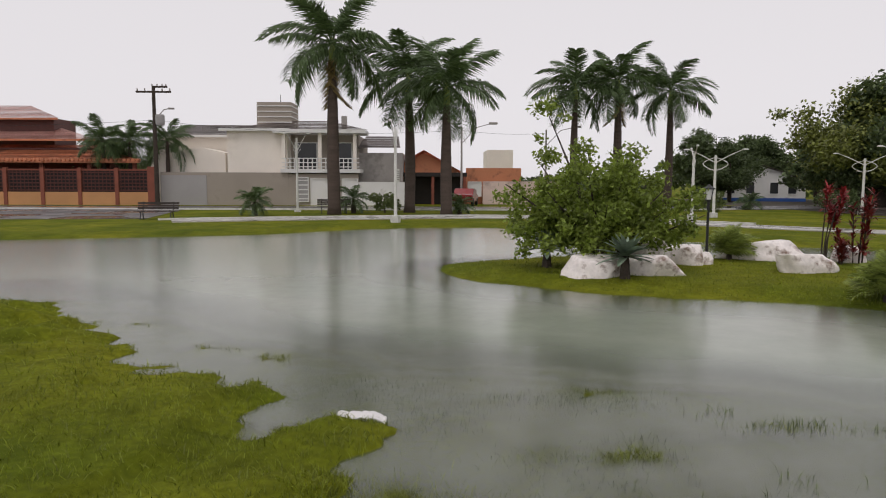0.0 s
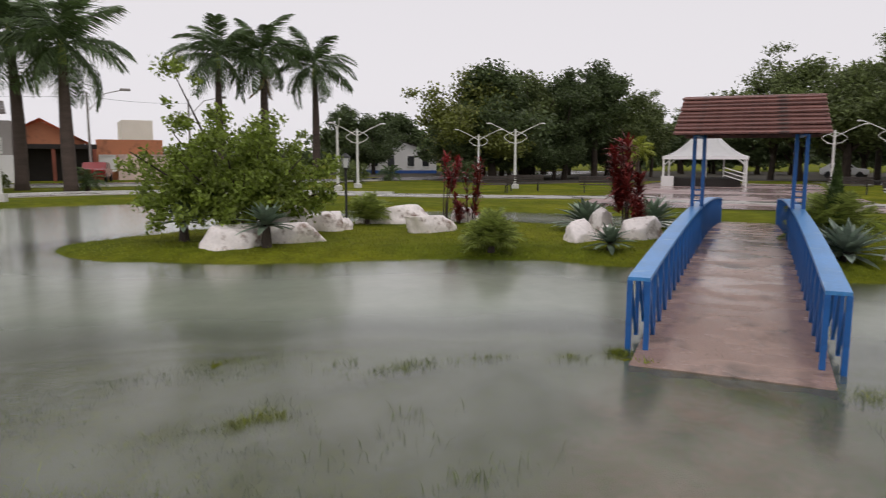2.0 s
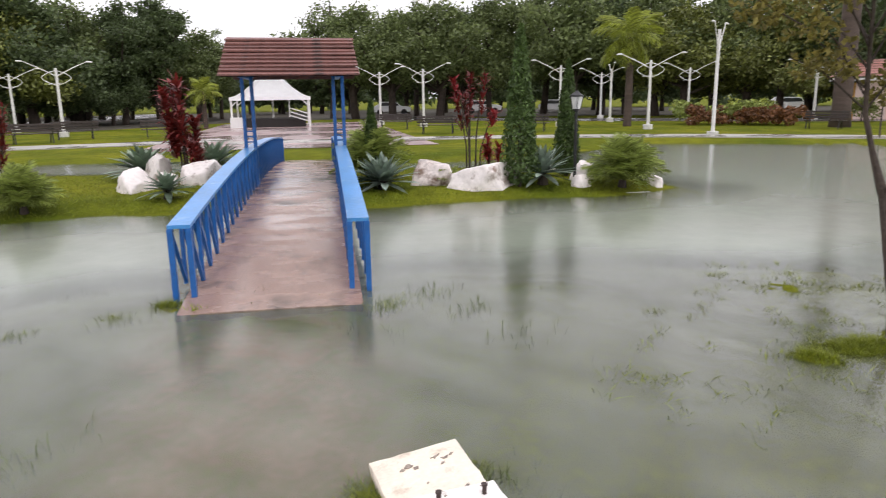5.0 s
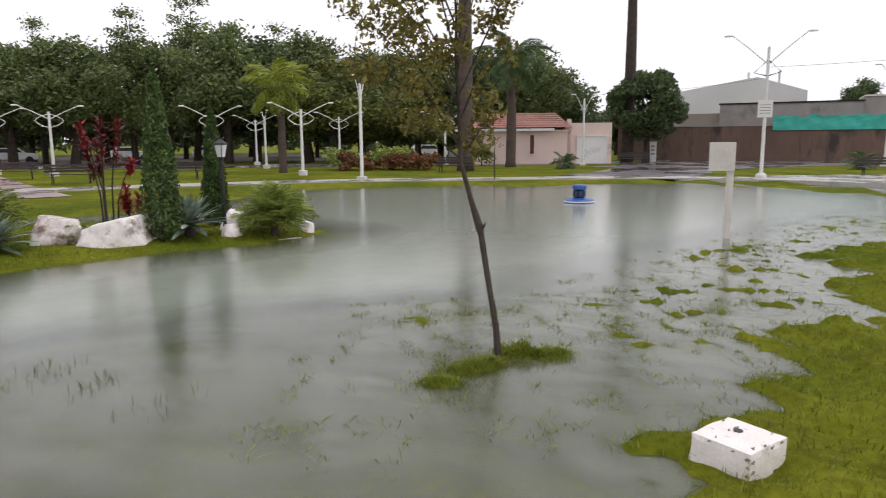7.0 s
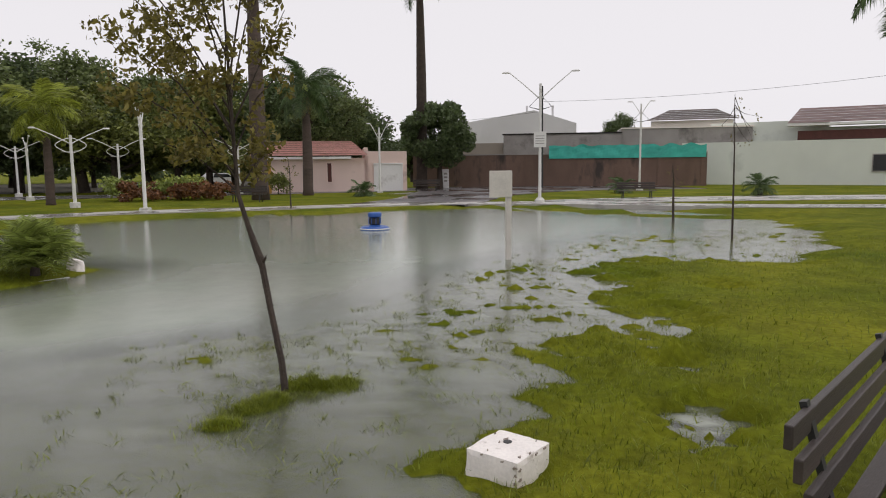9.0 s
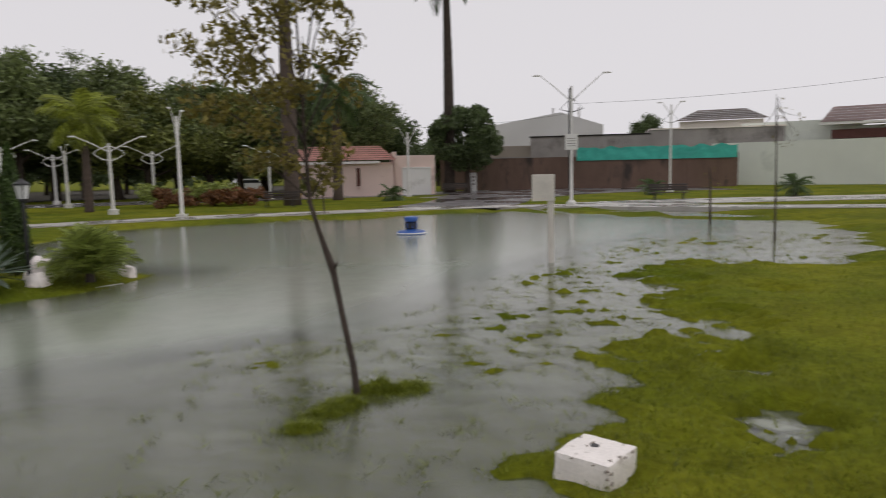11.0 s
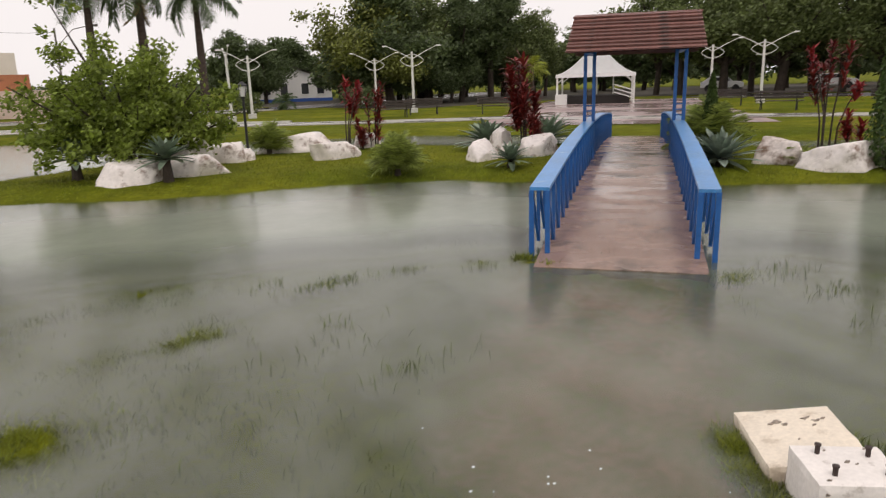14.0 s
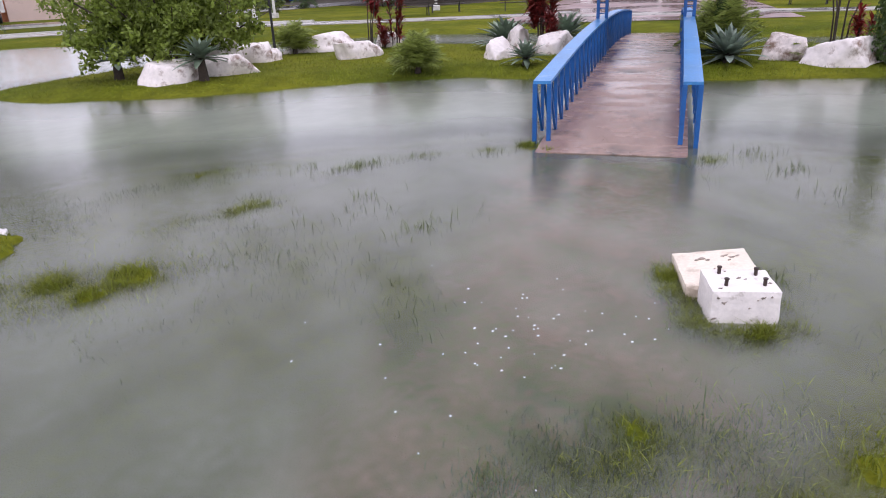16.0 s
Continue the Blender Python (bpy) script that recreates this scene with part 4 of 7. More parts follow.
rock("rock", 8.1, 16.6, 0.95, 0.5, 0.46, -30, 6, "tall whitewashed rock behind a lower one")
rock("rock", 7.3, 16.9, 0.35, 0.2, 0.12, 0, 15, "small flat whitewashed stone in the grass")
rock("rock", 9.9, 16.1, 0.5, 0.4, 0.3, 20, 7, "whitewashed rock at the foot of red cordylines")
rock("rock", 9.9, 11.2, 0.70, 0.40, 0.36, 35, 8, RK)
rock("rock", 10.55, 11.0, 0.26, 0.24, 0.26, 15, 9, "small whitewashed rock beside an agave")
rock("rock", 11.2, 10.8, 0.50, 0.36, 0.38, -20, 10, RK)
rock("rock", 11.2, 12.0, 0.34, 0.3, 0.55, 60, 11, "upright whitewashed rock between agaves")
rock("rock", 13.0, 6.05, 0.62, 0.5, 0.42, 60, 12, "whitewashed rock with brown streaks", M_ROCK2)
rock("rock", 12.95, 4.95, 0.78, 0.46, 0.36, -52, 23, "broad bright whitewashed rock")
rock("rock", 14.75, 3.4, 0.36, 0.30, 0.34, 10, 16, RK)
rock("rock", 14.05, 3.25, 0.24, 0.2, 0.2, 10, 17, "small brownish whitewashed stone")
rock("rock", 15.1, 1.95, 0.20, 0.16, 0.2, 10, 18, "small whitewashed stone at the island's tip")
rock("rock", 13.3, 6.3, 0.34, 0.3, 0.26, 10, 19, RK)

# ---- plants ----


def blade_leaf(name, length, width, bend, mat, fold=0.25, seg=6):
    """One thick pointed leaf along +x that bends down towards its tip."""
    bm = bmesh.new()
    rows = []
    for i in range(seg + 1):
        t = i / seg
        w = width * (0.55 + 0.9 * t) * (1 - t) ** 0.75 if t < 1 else 0.001
        x = length * t * (1 - 0.25 * bend * t)
        z = -bend * length * t * t * 0.55
        rows.append([bm.verts.new((x, -w, z + fold * w)), bm.verts.new((x, 0, z)), bm.verts.new((x, w, z + fold * w))])
    for u, v in zip(rows, rows[1:]):
        bm.faces.new((u[0], u[1], v[1], v[0]))
        bm.faces.new((u[1], u[2], v[2], v[1]))
    bmesh.ops.solidify(bm, geom=bm.faces[:], thickness=0.008)
    me = mesh_from(name, bm)
    me.materials.append(mat)
    me.shade_smooth()
    return me


LEAF_AGAVE = blade_leaf("leaf", 0.56, 0.098, 0.28, M_AGAVE)
LEAF_SILVER = blade_leaf("leaf", 0.58, 0.082, 0.18, M_SILVER)


def agave(x, y, size, leaves, seed, label, data, trunk=0.12):
    rng = random.Random(seed)
    zb = ground_z(x, y)
    a = thing("agave", pose(x, y, zb, 0, 0, rng.uniform(0, 360)), label, "agave", "agaves on the island")
    part("stem", tube([(0, 0, -0.05), (0, 0, trunk * 0.6), (0, 0, trunk + 0.08)], [0.09 * size, 0.07 * size, 0.05 * size], 9), M_BARK, a)
    for i in range(leaves):
        t = i / leaves
        up = -8 + 82 * t ** 0.8 + rng.uniform(-6, 6)
        o = new("leaf", data)
        o.parent = a
        s = size * (1.05 - 0.35 * t) * rng.uniform(0.85, 1.1)
        o.matrix_basis = Matrix.Translation((0, 0, trunk + 0.06 * t)) @ Euler((0, radians(-up), radians(i * 137.5 + rng.uniform(-8, 8)))).to_matrix().to_4x4() @ Matrix.Scale(s, 4)
    return a


AG = "blue-green agave rosette among whitewashed rocks"
agave(3.62, 13.1, 1.25, 46, 1, "blue-green agave on a short trunk between whitewashed rocks", LEAF_AGAVE, 0.42)
agave(2.35, 14.9, 1.3, 40, 2, "dark agave on a leaning trunk under a bush", LEAF_AGAVE, 0.40)
agave(11.4, 12.7, 1.75, 60, 3, AG, LEAF_AGAVE)
agave(13.2, 12.4, 1.8, 60, 4, AG, LEAF_AGAVE)
agave(9.3, 9.6, 1.0, 46, 5, AG, LEAF_AGAVE)
agave(11.85, 6.55, 1.45, 60, 7, "silver-green agave beside the bridge", LEAF_SILVER)
agave(12.15, 6.95, 1.2, 44, 8, AG, LEAF_AGAVE)
agave(13.75, 3.95, 1.45, 56, 9, "silver-green agave between cypresses and a lantern", LEAF_SILVER, 0.2)


def frond_mesh(name, length, droop, leaflet, count, mat, width=0.022, seed=0, hang=0.5, rachis=0.012, lift=0.25):
    """A feather palm frond along +x: a bent midrib with two rows of leaflets."""
    rng = random.Random(seed)
    bm = bmesh.new()

    def spine(t):
        return Vector((length * (t - 0.22 * droop * t * t * t), 0, length * (lift * t - droop * t * t)))
    tube([spine(i / 9) for i in range(10)], [rachis * (1.3 - i / 9) for i in range(10)], 5, bm)
    for i in range(count):
        t = 0.14 + 0.86 * i / count
        p = spine(t)
        ln = leaflet * (0.35 + 1.0 * math.sin(math.pi * min(0.96, t * 0.88 + 0.10))) * rng.uniform(0.85, 1.15)
        for s in (-1, 1):
            d = Vector((0.55 + 0.3 * rng.random(), s * 1.0, rng.uniform(-0.3, 0.35) - hang * 0.4)).normalized()
            q1 = p + d * ln * 0.5
            q2 = p + d * ln + Vector((0, 0, -hang * ln * rng.uniform(0.3, 0.8)))
            wv = Vector((width, 0, rng.uniform(-0.4, 0.4) * width))
            f = [bm.verts.new(v) for v in (p - wv * 0.6, p + wv * 0.6, q1 + wv, q1 - wv)]
            bm.faces.new(f)
            bm.faces.new((f[3], f[2], bm.verts.new(q2)))
    me = mesh_from(name, bm)
    me.materials.append(mat)
    return me


FROND_BIG = [frond_mesh("frond", 3.2, d, 0.66, 84, M_PALM, 0.026, k, 0.85, 0.035, 0.30) for k, d in enumerate((0.45, 0.62, 0.85))]
FROND_DRY = frond_mesh("dry_frond", 2.4, 0.9, 0.5, 44, M_PALMDRY, 0.03, 9, 1.0, 0.03, 0.1)
FROND_SMALL = [frond_mesh("frond", 0.95, d, 0.24, 36, M_FERN, 0.012, 20 + k, 0.35, 0.010, 0.45) for k, d in enumerate((0.45, 0.7))]
FROND_YOUNG = [frond_mesh("frond", 1.35, d, 0.34, 40, M_PALM, 0.016, 30 + k, 0.5, 0.014, 0.45) for k, d in enumerate((0.6, 0.9))]
FROND_LIME = [frond_mesh("frond", 2.0, d, 0.5, 44, M_LIME, 0.026, 40 + k, 0.8, 0.02, 0.35) for k, d in enumerate((0.5, 0.8))]


def feather_palm(name, p, height, r0, fronds, count, seed, label, category, scale=1.0, dry=0, lean=0.0, shaft=True, group="", bark=None):
    rng = random.Random(seed)
    t = thing(name, pose(p[0], p[1], p[2] if len(p) > 2 else 0.1, 0, 0, rng.uniform(0, 360)), label, category, group)
    steps = 12
    pts, rad = [], []
    for i in range(steps + 1):
        u = i / steps
        pts.append((lean * height * u * u, 0.03 * height * math.sin(u * 3) * (1 if lean else 0.2), -0.15 + (height + 0.15) * u))
        rad.append(r0 * (1.25 - 0.55 * u + 0.20 * math.sin(math.pi * u)) * (1.25 if i == 0 else 1))
    part("trunk", tube(pts, rad, 12), bark or M_PALMBARK, t, smooth=True)
    top = Vector(pts[-1])
    if shaft:
        part("crownshaft", tube([top + Vector((0, 0, -0.1)), top + Vector((0, 0, 0.5)), top + Vector((0, 0, 1.0 * scale))], [rad[-1] * 1.05, rad[-1] * 1.1, rad[-1] * 0.4], 10), M_FERN, t, "smooth green crownshaft", smooth=True)
        top = top + Vector((0, 0, 0.75 * scale))
    for i in range(count):
        u = (i + 0.5) / count
        up = -48 + 118 * u
        o = new("frond", fronds[i % len(fronds)])
        o.parent = t
        o.matrix_basis = Matrix.Translation(top) @ Euler((radians(rng.uniform(-25, 25)), radians(-up), radians(i * 137.5 + rng.uniform(-12, 12)))).to_matrix().to_4x4() @ Matrix.Scale(scale * rng.uniform(0.85, 1.1), 4)
    for i in range(dry):
        o = new("dry_frond", FROND_DRY)
        o.parent = t
        o.matrix_basis = Matrix.Translation(top + Vector((0, 0, -0.4))) @ Euler((0, radians(52 + 18 * rng.random()), radians(rng.uniform(0, 360)))).to_matrix().to_4x4() @ Matrix.Scale(scale * 0.95, 4)
    return t


def tuft_palm(x, y, size, count, seed, label, data):
    rng = random.Random(seed)
    t = thing("fern_clump", pose(x, y, ground_z(x, y), 0, 0, rng.uniform(0, 360)), label, "fern", "feathery clumps on the island")
    part("stem", tube([(0, 0, -0.05), (0, 0, 0.16 * size)], [0.10 * size, 0.07 * size], 8), M_BARK, t)
    for i in range(count):
        u = (i + 0.5) / count
        o = new("frond", data[i % len(data)])
        o.parent = t
        o.matrix_basis = Matrix.Translation((0, 0, 0.10 * size + 0.08 * size * u)) @ Euler((radians(rng.uniform(-20, 20)), radians(-(10 + 72 * u)), radians(i * 137.5 + rng.uniform(-15, 15)))).to_matrix().to_4x4() @ Matrix.Scale(size * rng.uniform(0.8, 1.1), 4)
    return t


FE = "feathery green cycad clump on the island turf"
tuft_palm(7.4, 10.85, 0.80, 60, 1, FE, FROND_SMALL)
tuft_palm(7.2, 16.6, 0.85, 40, 2, FE, FROND_SMALL)
tuft_palm(13.3, 7.7, 1.15, 44, 3, "feathery green clump beside the bridge", FROND_SMALL)
tuft_palm(14.45, 2.5, 1.0, 60, 4, "dense arching fern clump at the island's tip", FROND_SMALL)
tuft_palm(12.9, 5.6, 0.4, 20, 5, FE, FROND_SMALL)


def cordyline(x, y, height, stems, crowns, seed, label, mat, spread_r=0.3, leaf=0.30, per=70):
    rng = random.Random(seed)
    t = thing("cordyline", pose(x, y, ground_z(x, y)), label, "cordyline", "red cordylines on the island")
    for i in range(stems):
        a = rng.uniform(0, 6.28)
        bx, by = 0.12 * math.cos(a), 0.12 * math.sin(a)
        h = height * rng.uniform(0.62, 1.0) if i else height
        tx, ty = bx + spread_r * math.cos(a) * rng.uniform(0.4, 1), by + spread_r * math.sin(a) * rng.uniform(0.4, 1)
        pts = [(bx, by, -0.05), (bx * 1.2, by * 1.2, h * 0.35), ((bx + tx) / 2, (by + ty) / 2, h * 0.7), (tx, ty, h * 0.94)]
        part("stem", tube(pts, [0.022, 0.018, 0.015, 0.012], 6), M_BARK, t)
        bm = bmesh.new()
        for k in range(per):
            u = rng.random()
            z = h * (1 - crowns * u)
            f = min(1, z / (h * 0.94))
            c = Vector((bx + (tx - bx) * f, by + (ty - by) * f, z - 0.05))
            az, el = rng.uniform(0, 6.28), radians(rng.uniform(5, 70))
            d = Vector((math.cos(az) * math.cos(el), math.sin(az) * math.cos(el), math.sin(el)))
            ln = leaf * rng.uniform(0.6, 1.1)
            sd = d.cross(Vector((0, 0, 1))).normalized() * leaf * 0.10
            m1, m2 = c + d * ln * 0.55, c + d * ln - Vector((0, 0, ln * rng.uniform(0.05, 0.4)))
            f4 = [bm.verts.new(v) for v in (c - sd * 0.3, c + sd * 0.3, m1 + sd, m1 - sd)]
            bm.faces.new(f4)
            bm.faces.new((f4[3], f4[2], bm.verts.new(m2)))
        part("crown", bm, mat, t)
    return t


cordyline(9.15, 16.0, 1.85, 4, 0.32, 1, "scarlet cordyline on bare leaning stems", M_RED2, 0.35)
cordyline(9.85, 15.7, 1.75, 4, 0.85, 2, "dark red cordyline leafy to the ground", M_RED, 0.2)
cordyline(9.45, 15.6, 0.8, 3, 0.8, 3, "low brownish red cordyline", M_RED, 0.25)
cordyline(11.5, 11.4, 2.2, 7, 0.62, 4, "tall dark red cordyline among agaves and white rocks", M_RED, 0.34, 0.40, 110)
cordyline(11.5, 11.1, 0.9, 3, 0.7, 5, "low dark red cordyline", M_RED, 0.2)
cordyline(15.9, 6.55, 2.35, 4, 0.42, 6, "tall scarlet and brown cordyline on bare stems", M_RED, 0.35)
cordyline(15.6, 6.3, 2.2, 2, 0.25, 7, "scarlet cordyline with tufted tops", M_RED2, 0.5)
cordyline(15.5, 5.75, 0.85, 3, 0.65, 8, "low scarlet cordyline behind a white rock", M_RED2, 0.15)


def foliage_points(rng, blobs, n, soft=False):
    """Points in the shells of many overlapping clumps."""
    w = np.array([b[3] ** 2 for b in blobs])
    pick = rng.choice(len(blobs), n, p=w / w.sum())
    d = rng.normal(size=(n, 3))
    d /= np.linalg.norm(d, axis=1)[:, None]
    r = rng.uniform(0.35, 1.0, n) ** 0.6
    if soft:
        r = np.minimum(np.abs(rng.normal(0.0, 0.62, n)) + 0.25, rng.uniform(0.8, 1.35, n))
    b = np.array(blobs)[pick]
    return b[:, :3] + d * (r * b[:, 3])[:, None] * np.array([1, 1, 0.8])


def bush():
    rng = np.random.RandomState(11)
    x, y = 3.55, 14.9
    t = thing("bush", pose(x, y, ground_z(x, y)), "spreading light-green bush with thin leaning stems over white rocks", "bush")
    blobs = []
    r = random.Random(5)
    for i in range(20):
        a = i * 2.4
        reach = r.uniform(0.6, 2.3)
        h = r.uniform(1.7, 3.1) - 0.34 * reach
        if i == 0:
            a, reach, h = math.pi, 1.05, 3.35
        tip = Vector((reach * math.cos(a) * 1.15, reach * math.sin(a) * 0.9, h))
        mid = Vector((tip.x * 0.45, tip.y * 0.45, h * 0.55))
        part("limb", tube([(0.10 * math.cos(a), 0.10 * math.sin(a), -0.05), mid, tip], [0.045, 0.030, 0.010], 6), M_BARK, t)
        for k in range(9):
            u = r.uniform(0.35, 1.08)
            c = mid.lerp(tip, (u - 0.45) / 0.55) if u > 0.45 else mid
            blobs.append((c.x + r.uniform(-0.35, 0.35), c.y + r.uniform(-0.35, 0.35), max(0.55, c.z + r.uniform(-0.35, 0.25)), r.uniform(0.16, 0.36)))
    for k in range(10):
        a = r.uniform(0, 6.28)
        blobs.append((1.75 * math.cos(a), 1.3 * math.sin(a), r.uniform(0.45, 1.0), r.uniform(0.15, 0.3)))
    for k in range(46):
        a, q = r.uniform(0, 6.28), r.uniform(0.5, 2.1)
        blobs.append((q * math.cos(a), 0.75 * q * math.sin(a) - 0.1, r.uniform(0.45, 1.5), r.uniform(0.16, 0.32)))
    for k in range(5):
        blobs.append((-1.4 - 0.1 * k, -0.2, 0.95 - 0.15 * k, 0.2))
    pts = foliage_points(rng, blobs, 23000, True)
    pts = pts[pts[:, 0] < 1.95 + 0.25 * np.clip(pts[:, 2] - 2.0, 0, 1)]
    link("crown", leaves_mesh("crown", pts, 0.070, rng, M_LEAF), None, t)


bush()


def cypress(x, y, height, r, seed):
    rng = np.random.RandomState(seed)
    t = thing("cypress", pose(x, y, ground_z(x, y)), "narrow clipped green cypress column", "cypress", "cypresses on the island")
    part("trunk", tube([(0, 0, -0.05), (0, 0, height * 0.9)], [0.05, 0.012], 8), M_BARK, t)
    n = 9500
    u = rng.uniform(0, 1, n) ** 0.85
    prof = r * np.clip(np.minimum(1.0, (u + 0.08) * 6) * (1 - u) ** 0.7 + 0.03, 0, 1)
    a = rng.uniform(0, 6.28, n)
    rad = prof * rng.uniform(0.55, 1.08, n) * (1 + 0.12 * np.sin(a * 5 + u * 17))
    pts = np.stack([rad * np.cos(a), rad * np.sin(a), 0.05 + u * height], 1)
    link("crown", leaves_mesh("crown", pts, 0.042, rng, M_CYPRESS, 1.9, -1.2), None, t)


cypress(13.35, 4.30, 3.05, 0.37, 1)
cypress(15.35, 3.95, 2.45, 0.30, 2)
cypress(13.1, 7.6, 1.65, 0.20, 3)


def sapling(x, y, pts, rad, blobs, n, size, label, seed, mat):
    rng = np.random.RandomState(seed)
    t = thing("sapling", pose(x, y, ground_z(x, y)), label, "sapling")
    part("trunk", tube(pts, rad, 8), M_BARK, t)
    r = random.Random(seed)
    for b in blobs[::2]:
        base = Vector(pts[-2]).lerp(Vector(pts[-1]), r.random())
        part("twig", tube([base, (base + Vector(b[:3])) / 2 + Vector((0, 0, -0.05)), b[:3]], [0.009, 0.006, 0.003], 5), M_BARK, t)
    if n:
        link("crown", leaves_mesh("crown", foliage_points(rng, blobs, n), size, rng, mat), None, t)
    return t


r = random.Random(3)
# the thin bent sapling in the flooded turf; its x axis leans along the bank
sap_blobs, SAP_LIMBS = [], []
for a, reach, z0, z1 in ((95, 0.95, 1.95, 2.75), (70, 1.0, 2.1, 3.15), (110, 0.85, 2.25, 3.45), (140, 0.7, 1.9, 2.5), (85, 0.8, 2.45, 3.75), (40, 0.7, 2.3, 3.1), (-70, 0.55, 2.1, 2.9), (-95, 0.5, 2.35, 3.35), (-40, 0.55, 2.6, 3.7), (180, 0.6, 2.2, 3.1), (150, 0.55, 2.6, 3.8), (60, 0.5, 2.9, 4.1), (-120, 0.4, 2.8, 4.0), (100, 0.55, 1.8, 2.2), (-80, 0.4, 1.75, 2.15)):
    a = radians(a)
    foot = Vector((0.38, 0.35, z0))
    tip = Vector((0.40 + reach * math.cos(a), 0.37 + reach * math.sin(a), z1))
    mid = foot.lerp(tip, 0.5) + Vector((r.uniform(-0.06, 0.06), r.uniform(-0.06, 0.06), 0.10))
    SAP_LIMBS.append((foot, mid, tip))
    for k in range(7):
        c = mid.lerp(tip, r.uniform(-0.4, 1.1))
        sap_blobs.append((c.x + r.uniform(-0.13, 0.13), c.y + r.uniform(-0.13, 0.13), c.z + r.uniform(-0.14, 0.10), r.uniform(0.07, 0.17)))
young = sapling(6.58, -1.355, [(0, 0, -0.1), (0.06, 0.03, 0.30), (0.18, 0.10, 0.75), (0.28, 0.15, 1.10), (0.29, 0.165, 1.17), (0.33, 0.25, 1.45), (0.36, 0.33, 1.75), (0.38, 0.35, 2.3), (0.40, 0.37, 3.1), (0.42, 0.40, 4.0)],
                [0.036, 0.029, 0.027, 0.029, 0.037, 0.023, 0.020, 0.016, 0.011, 0.004], [], 0, 0.04, "thin crooked young tree with sparse olive leaves in flooded turf", 4, M_YOUNG)
for foot, mid, tip in SAP_LIMBS:
    part("limb", tube([foot, mid, tip], [0.010, 0.007, 0.003], 5), M_BARK, young)
part("broken_stub", tube([(0.29, 0.16, 1.12), (0.25, 0.125, 1.19), (0.22, 0.115, 1.22)], [0.020, 0.014, 0.008], 6), M_BARK, young)
sap_rng = np.random.RandomState(4)
link("crown", leaves_mesh("crown", foliage_points(sap_rng, sap_blobs, 4200), 0.040, sap_rng, M_YOUNG), None, young)
sapling(32.9, -3.5, [(0, 0, -0.1), (0, 0.02, 0.8), (0.05, 0, 1.5), (0.05, 0.05, 2.2)], [0.04, 0.03, 0.02, 0.006], [(r.uniform(-0.3, 0.3), r.uniform(-0.3, 0.3), r.uniform(1.5, 2.3), 0.12) for _ in range(8)], 90, 0.06, "small thin sapling on the far bank", 7, M_YOUNG)
sapling(15.3, -13.3, [(0, 0, -0.1), (0, 0.02, 1.2), (0.05, 0, 2.4), (0.05, 0.05, 3.7)], [0.03, 0.024, 0.016, 0.005], [(r.uniform(-0.4, 0.4), r.uniform(-0.4, 0.4), r.uniform(2.4, 3.9), 0.1) for _ in range(16)], 60, 0.04, "bare thin sapling standing in a puddle", 5, M_YOUNG)
sapling(21.3, -15.8, [(0, 0, -0.1), (0, 0.02, 0.8), (0.05, 0, 1.5), (0.05, 0.05, 2.1)], [0.05, 0.04, 0.03, 0.008], [(r.uniform(-0.2, 0.2), r.uniform(-0.2, 0.2), r.uniform(1.4, 2.1), 0.1) for _ in range(6)], 30, 0.04, "bare thin sapling at the pond's edge", 6, M_YOUNG)


# ---- lanterns and park benches ----
def lantern(x, y, h, label):
    t = thing("lantern", pose(x, y, ground_z(x, y)), label, "lantern", "garden lanterns on the island")
    part("pole", lathe([(0.07, -0.1), (0.07, 0.05), (0.035, 0.10), (0.030, h - 0.40), (0.05, h - 0.38), (0.05, h - 0.34)], 12), M_DARK, t)
    part("glass", lathe([(0.075, h - 0.34), (0.125, h - 0.10)], 8), M_GLASS, t, "frosted white lantern glass")
    part("cap", lathe([(0.145, h - 0.10), (0.14, h - 0.07), (0.06, h - 0.02), (0.02, h + 0.02)], 8), M_DARK, t)
    for k in range(4):
        a = k * math.pi / 2 + 0.4
        part("rib", bar((0.08 * math.cos(a), 0.08 * math.sin(a), h - 0.34), (0.13 * math.cos(a), 0.13 * math.sin(a), h - 0.10), 0.012), M_DARK, t)


lantern(6.33, 15.85, 1.85, "black iron garden lantern with frosted glass")
lantern(14.3, 3.45, 1.82, "black iron garden lantern between cypresses")


def bench_mesh(m, label, group, width=2.05):
    t = thing("park_bench", m, label, "bench", group)
    for k in range(4):
        part("seat_slat", box(-width / 2, width / 2, -0.24 + 0.125 * k, -0.14 + 0.125 * k, 0.43, 0.465, 0.008), M_WOOD, t)
    for k in range(3):
        z, y = 0.55 + 0.125 * k, 0.27 + 0.04 * k
        part("back_slat", box(-width / 2, width / 2, y - 0.018, y + 0.018, z, z + 0.10, 0.008), M_WOOD, t)
    for x in (-width / 2 + 0.28, width / 2 - 0.28):
        bm = bar((x, -0.22, 0), (x, -0.14, 0.43), 0.045)
        bar((x, 0.26, 0), (x, 0.18, 0.43), 0.045, None, bm)
        bar((x, -0.25, 0.41), (x, 0.26, 0.41), 0.045, 0.03, bm)
        bar((x, 0.22, 0.40), (x, 0.37, 0.92), 0.045, 0.03, bm)
        part("leg_frame", bm, M_DARK, t, "black iron leg frame")
    return t


proto = bench_mesh(pose(-14.3, 34.5, 0.11, 0, 0, 4), "dark timber park bench on black iron legs", "park benches")
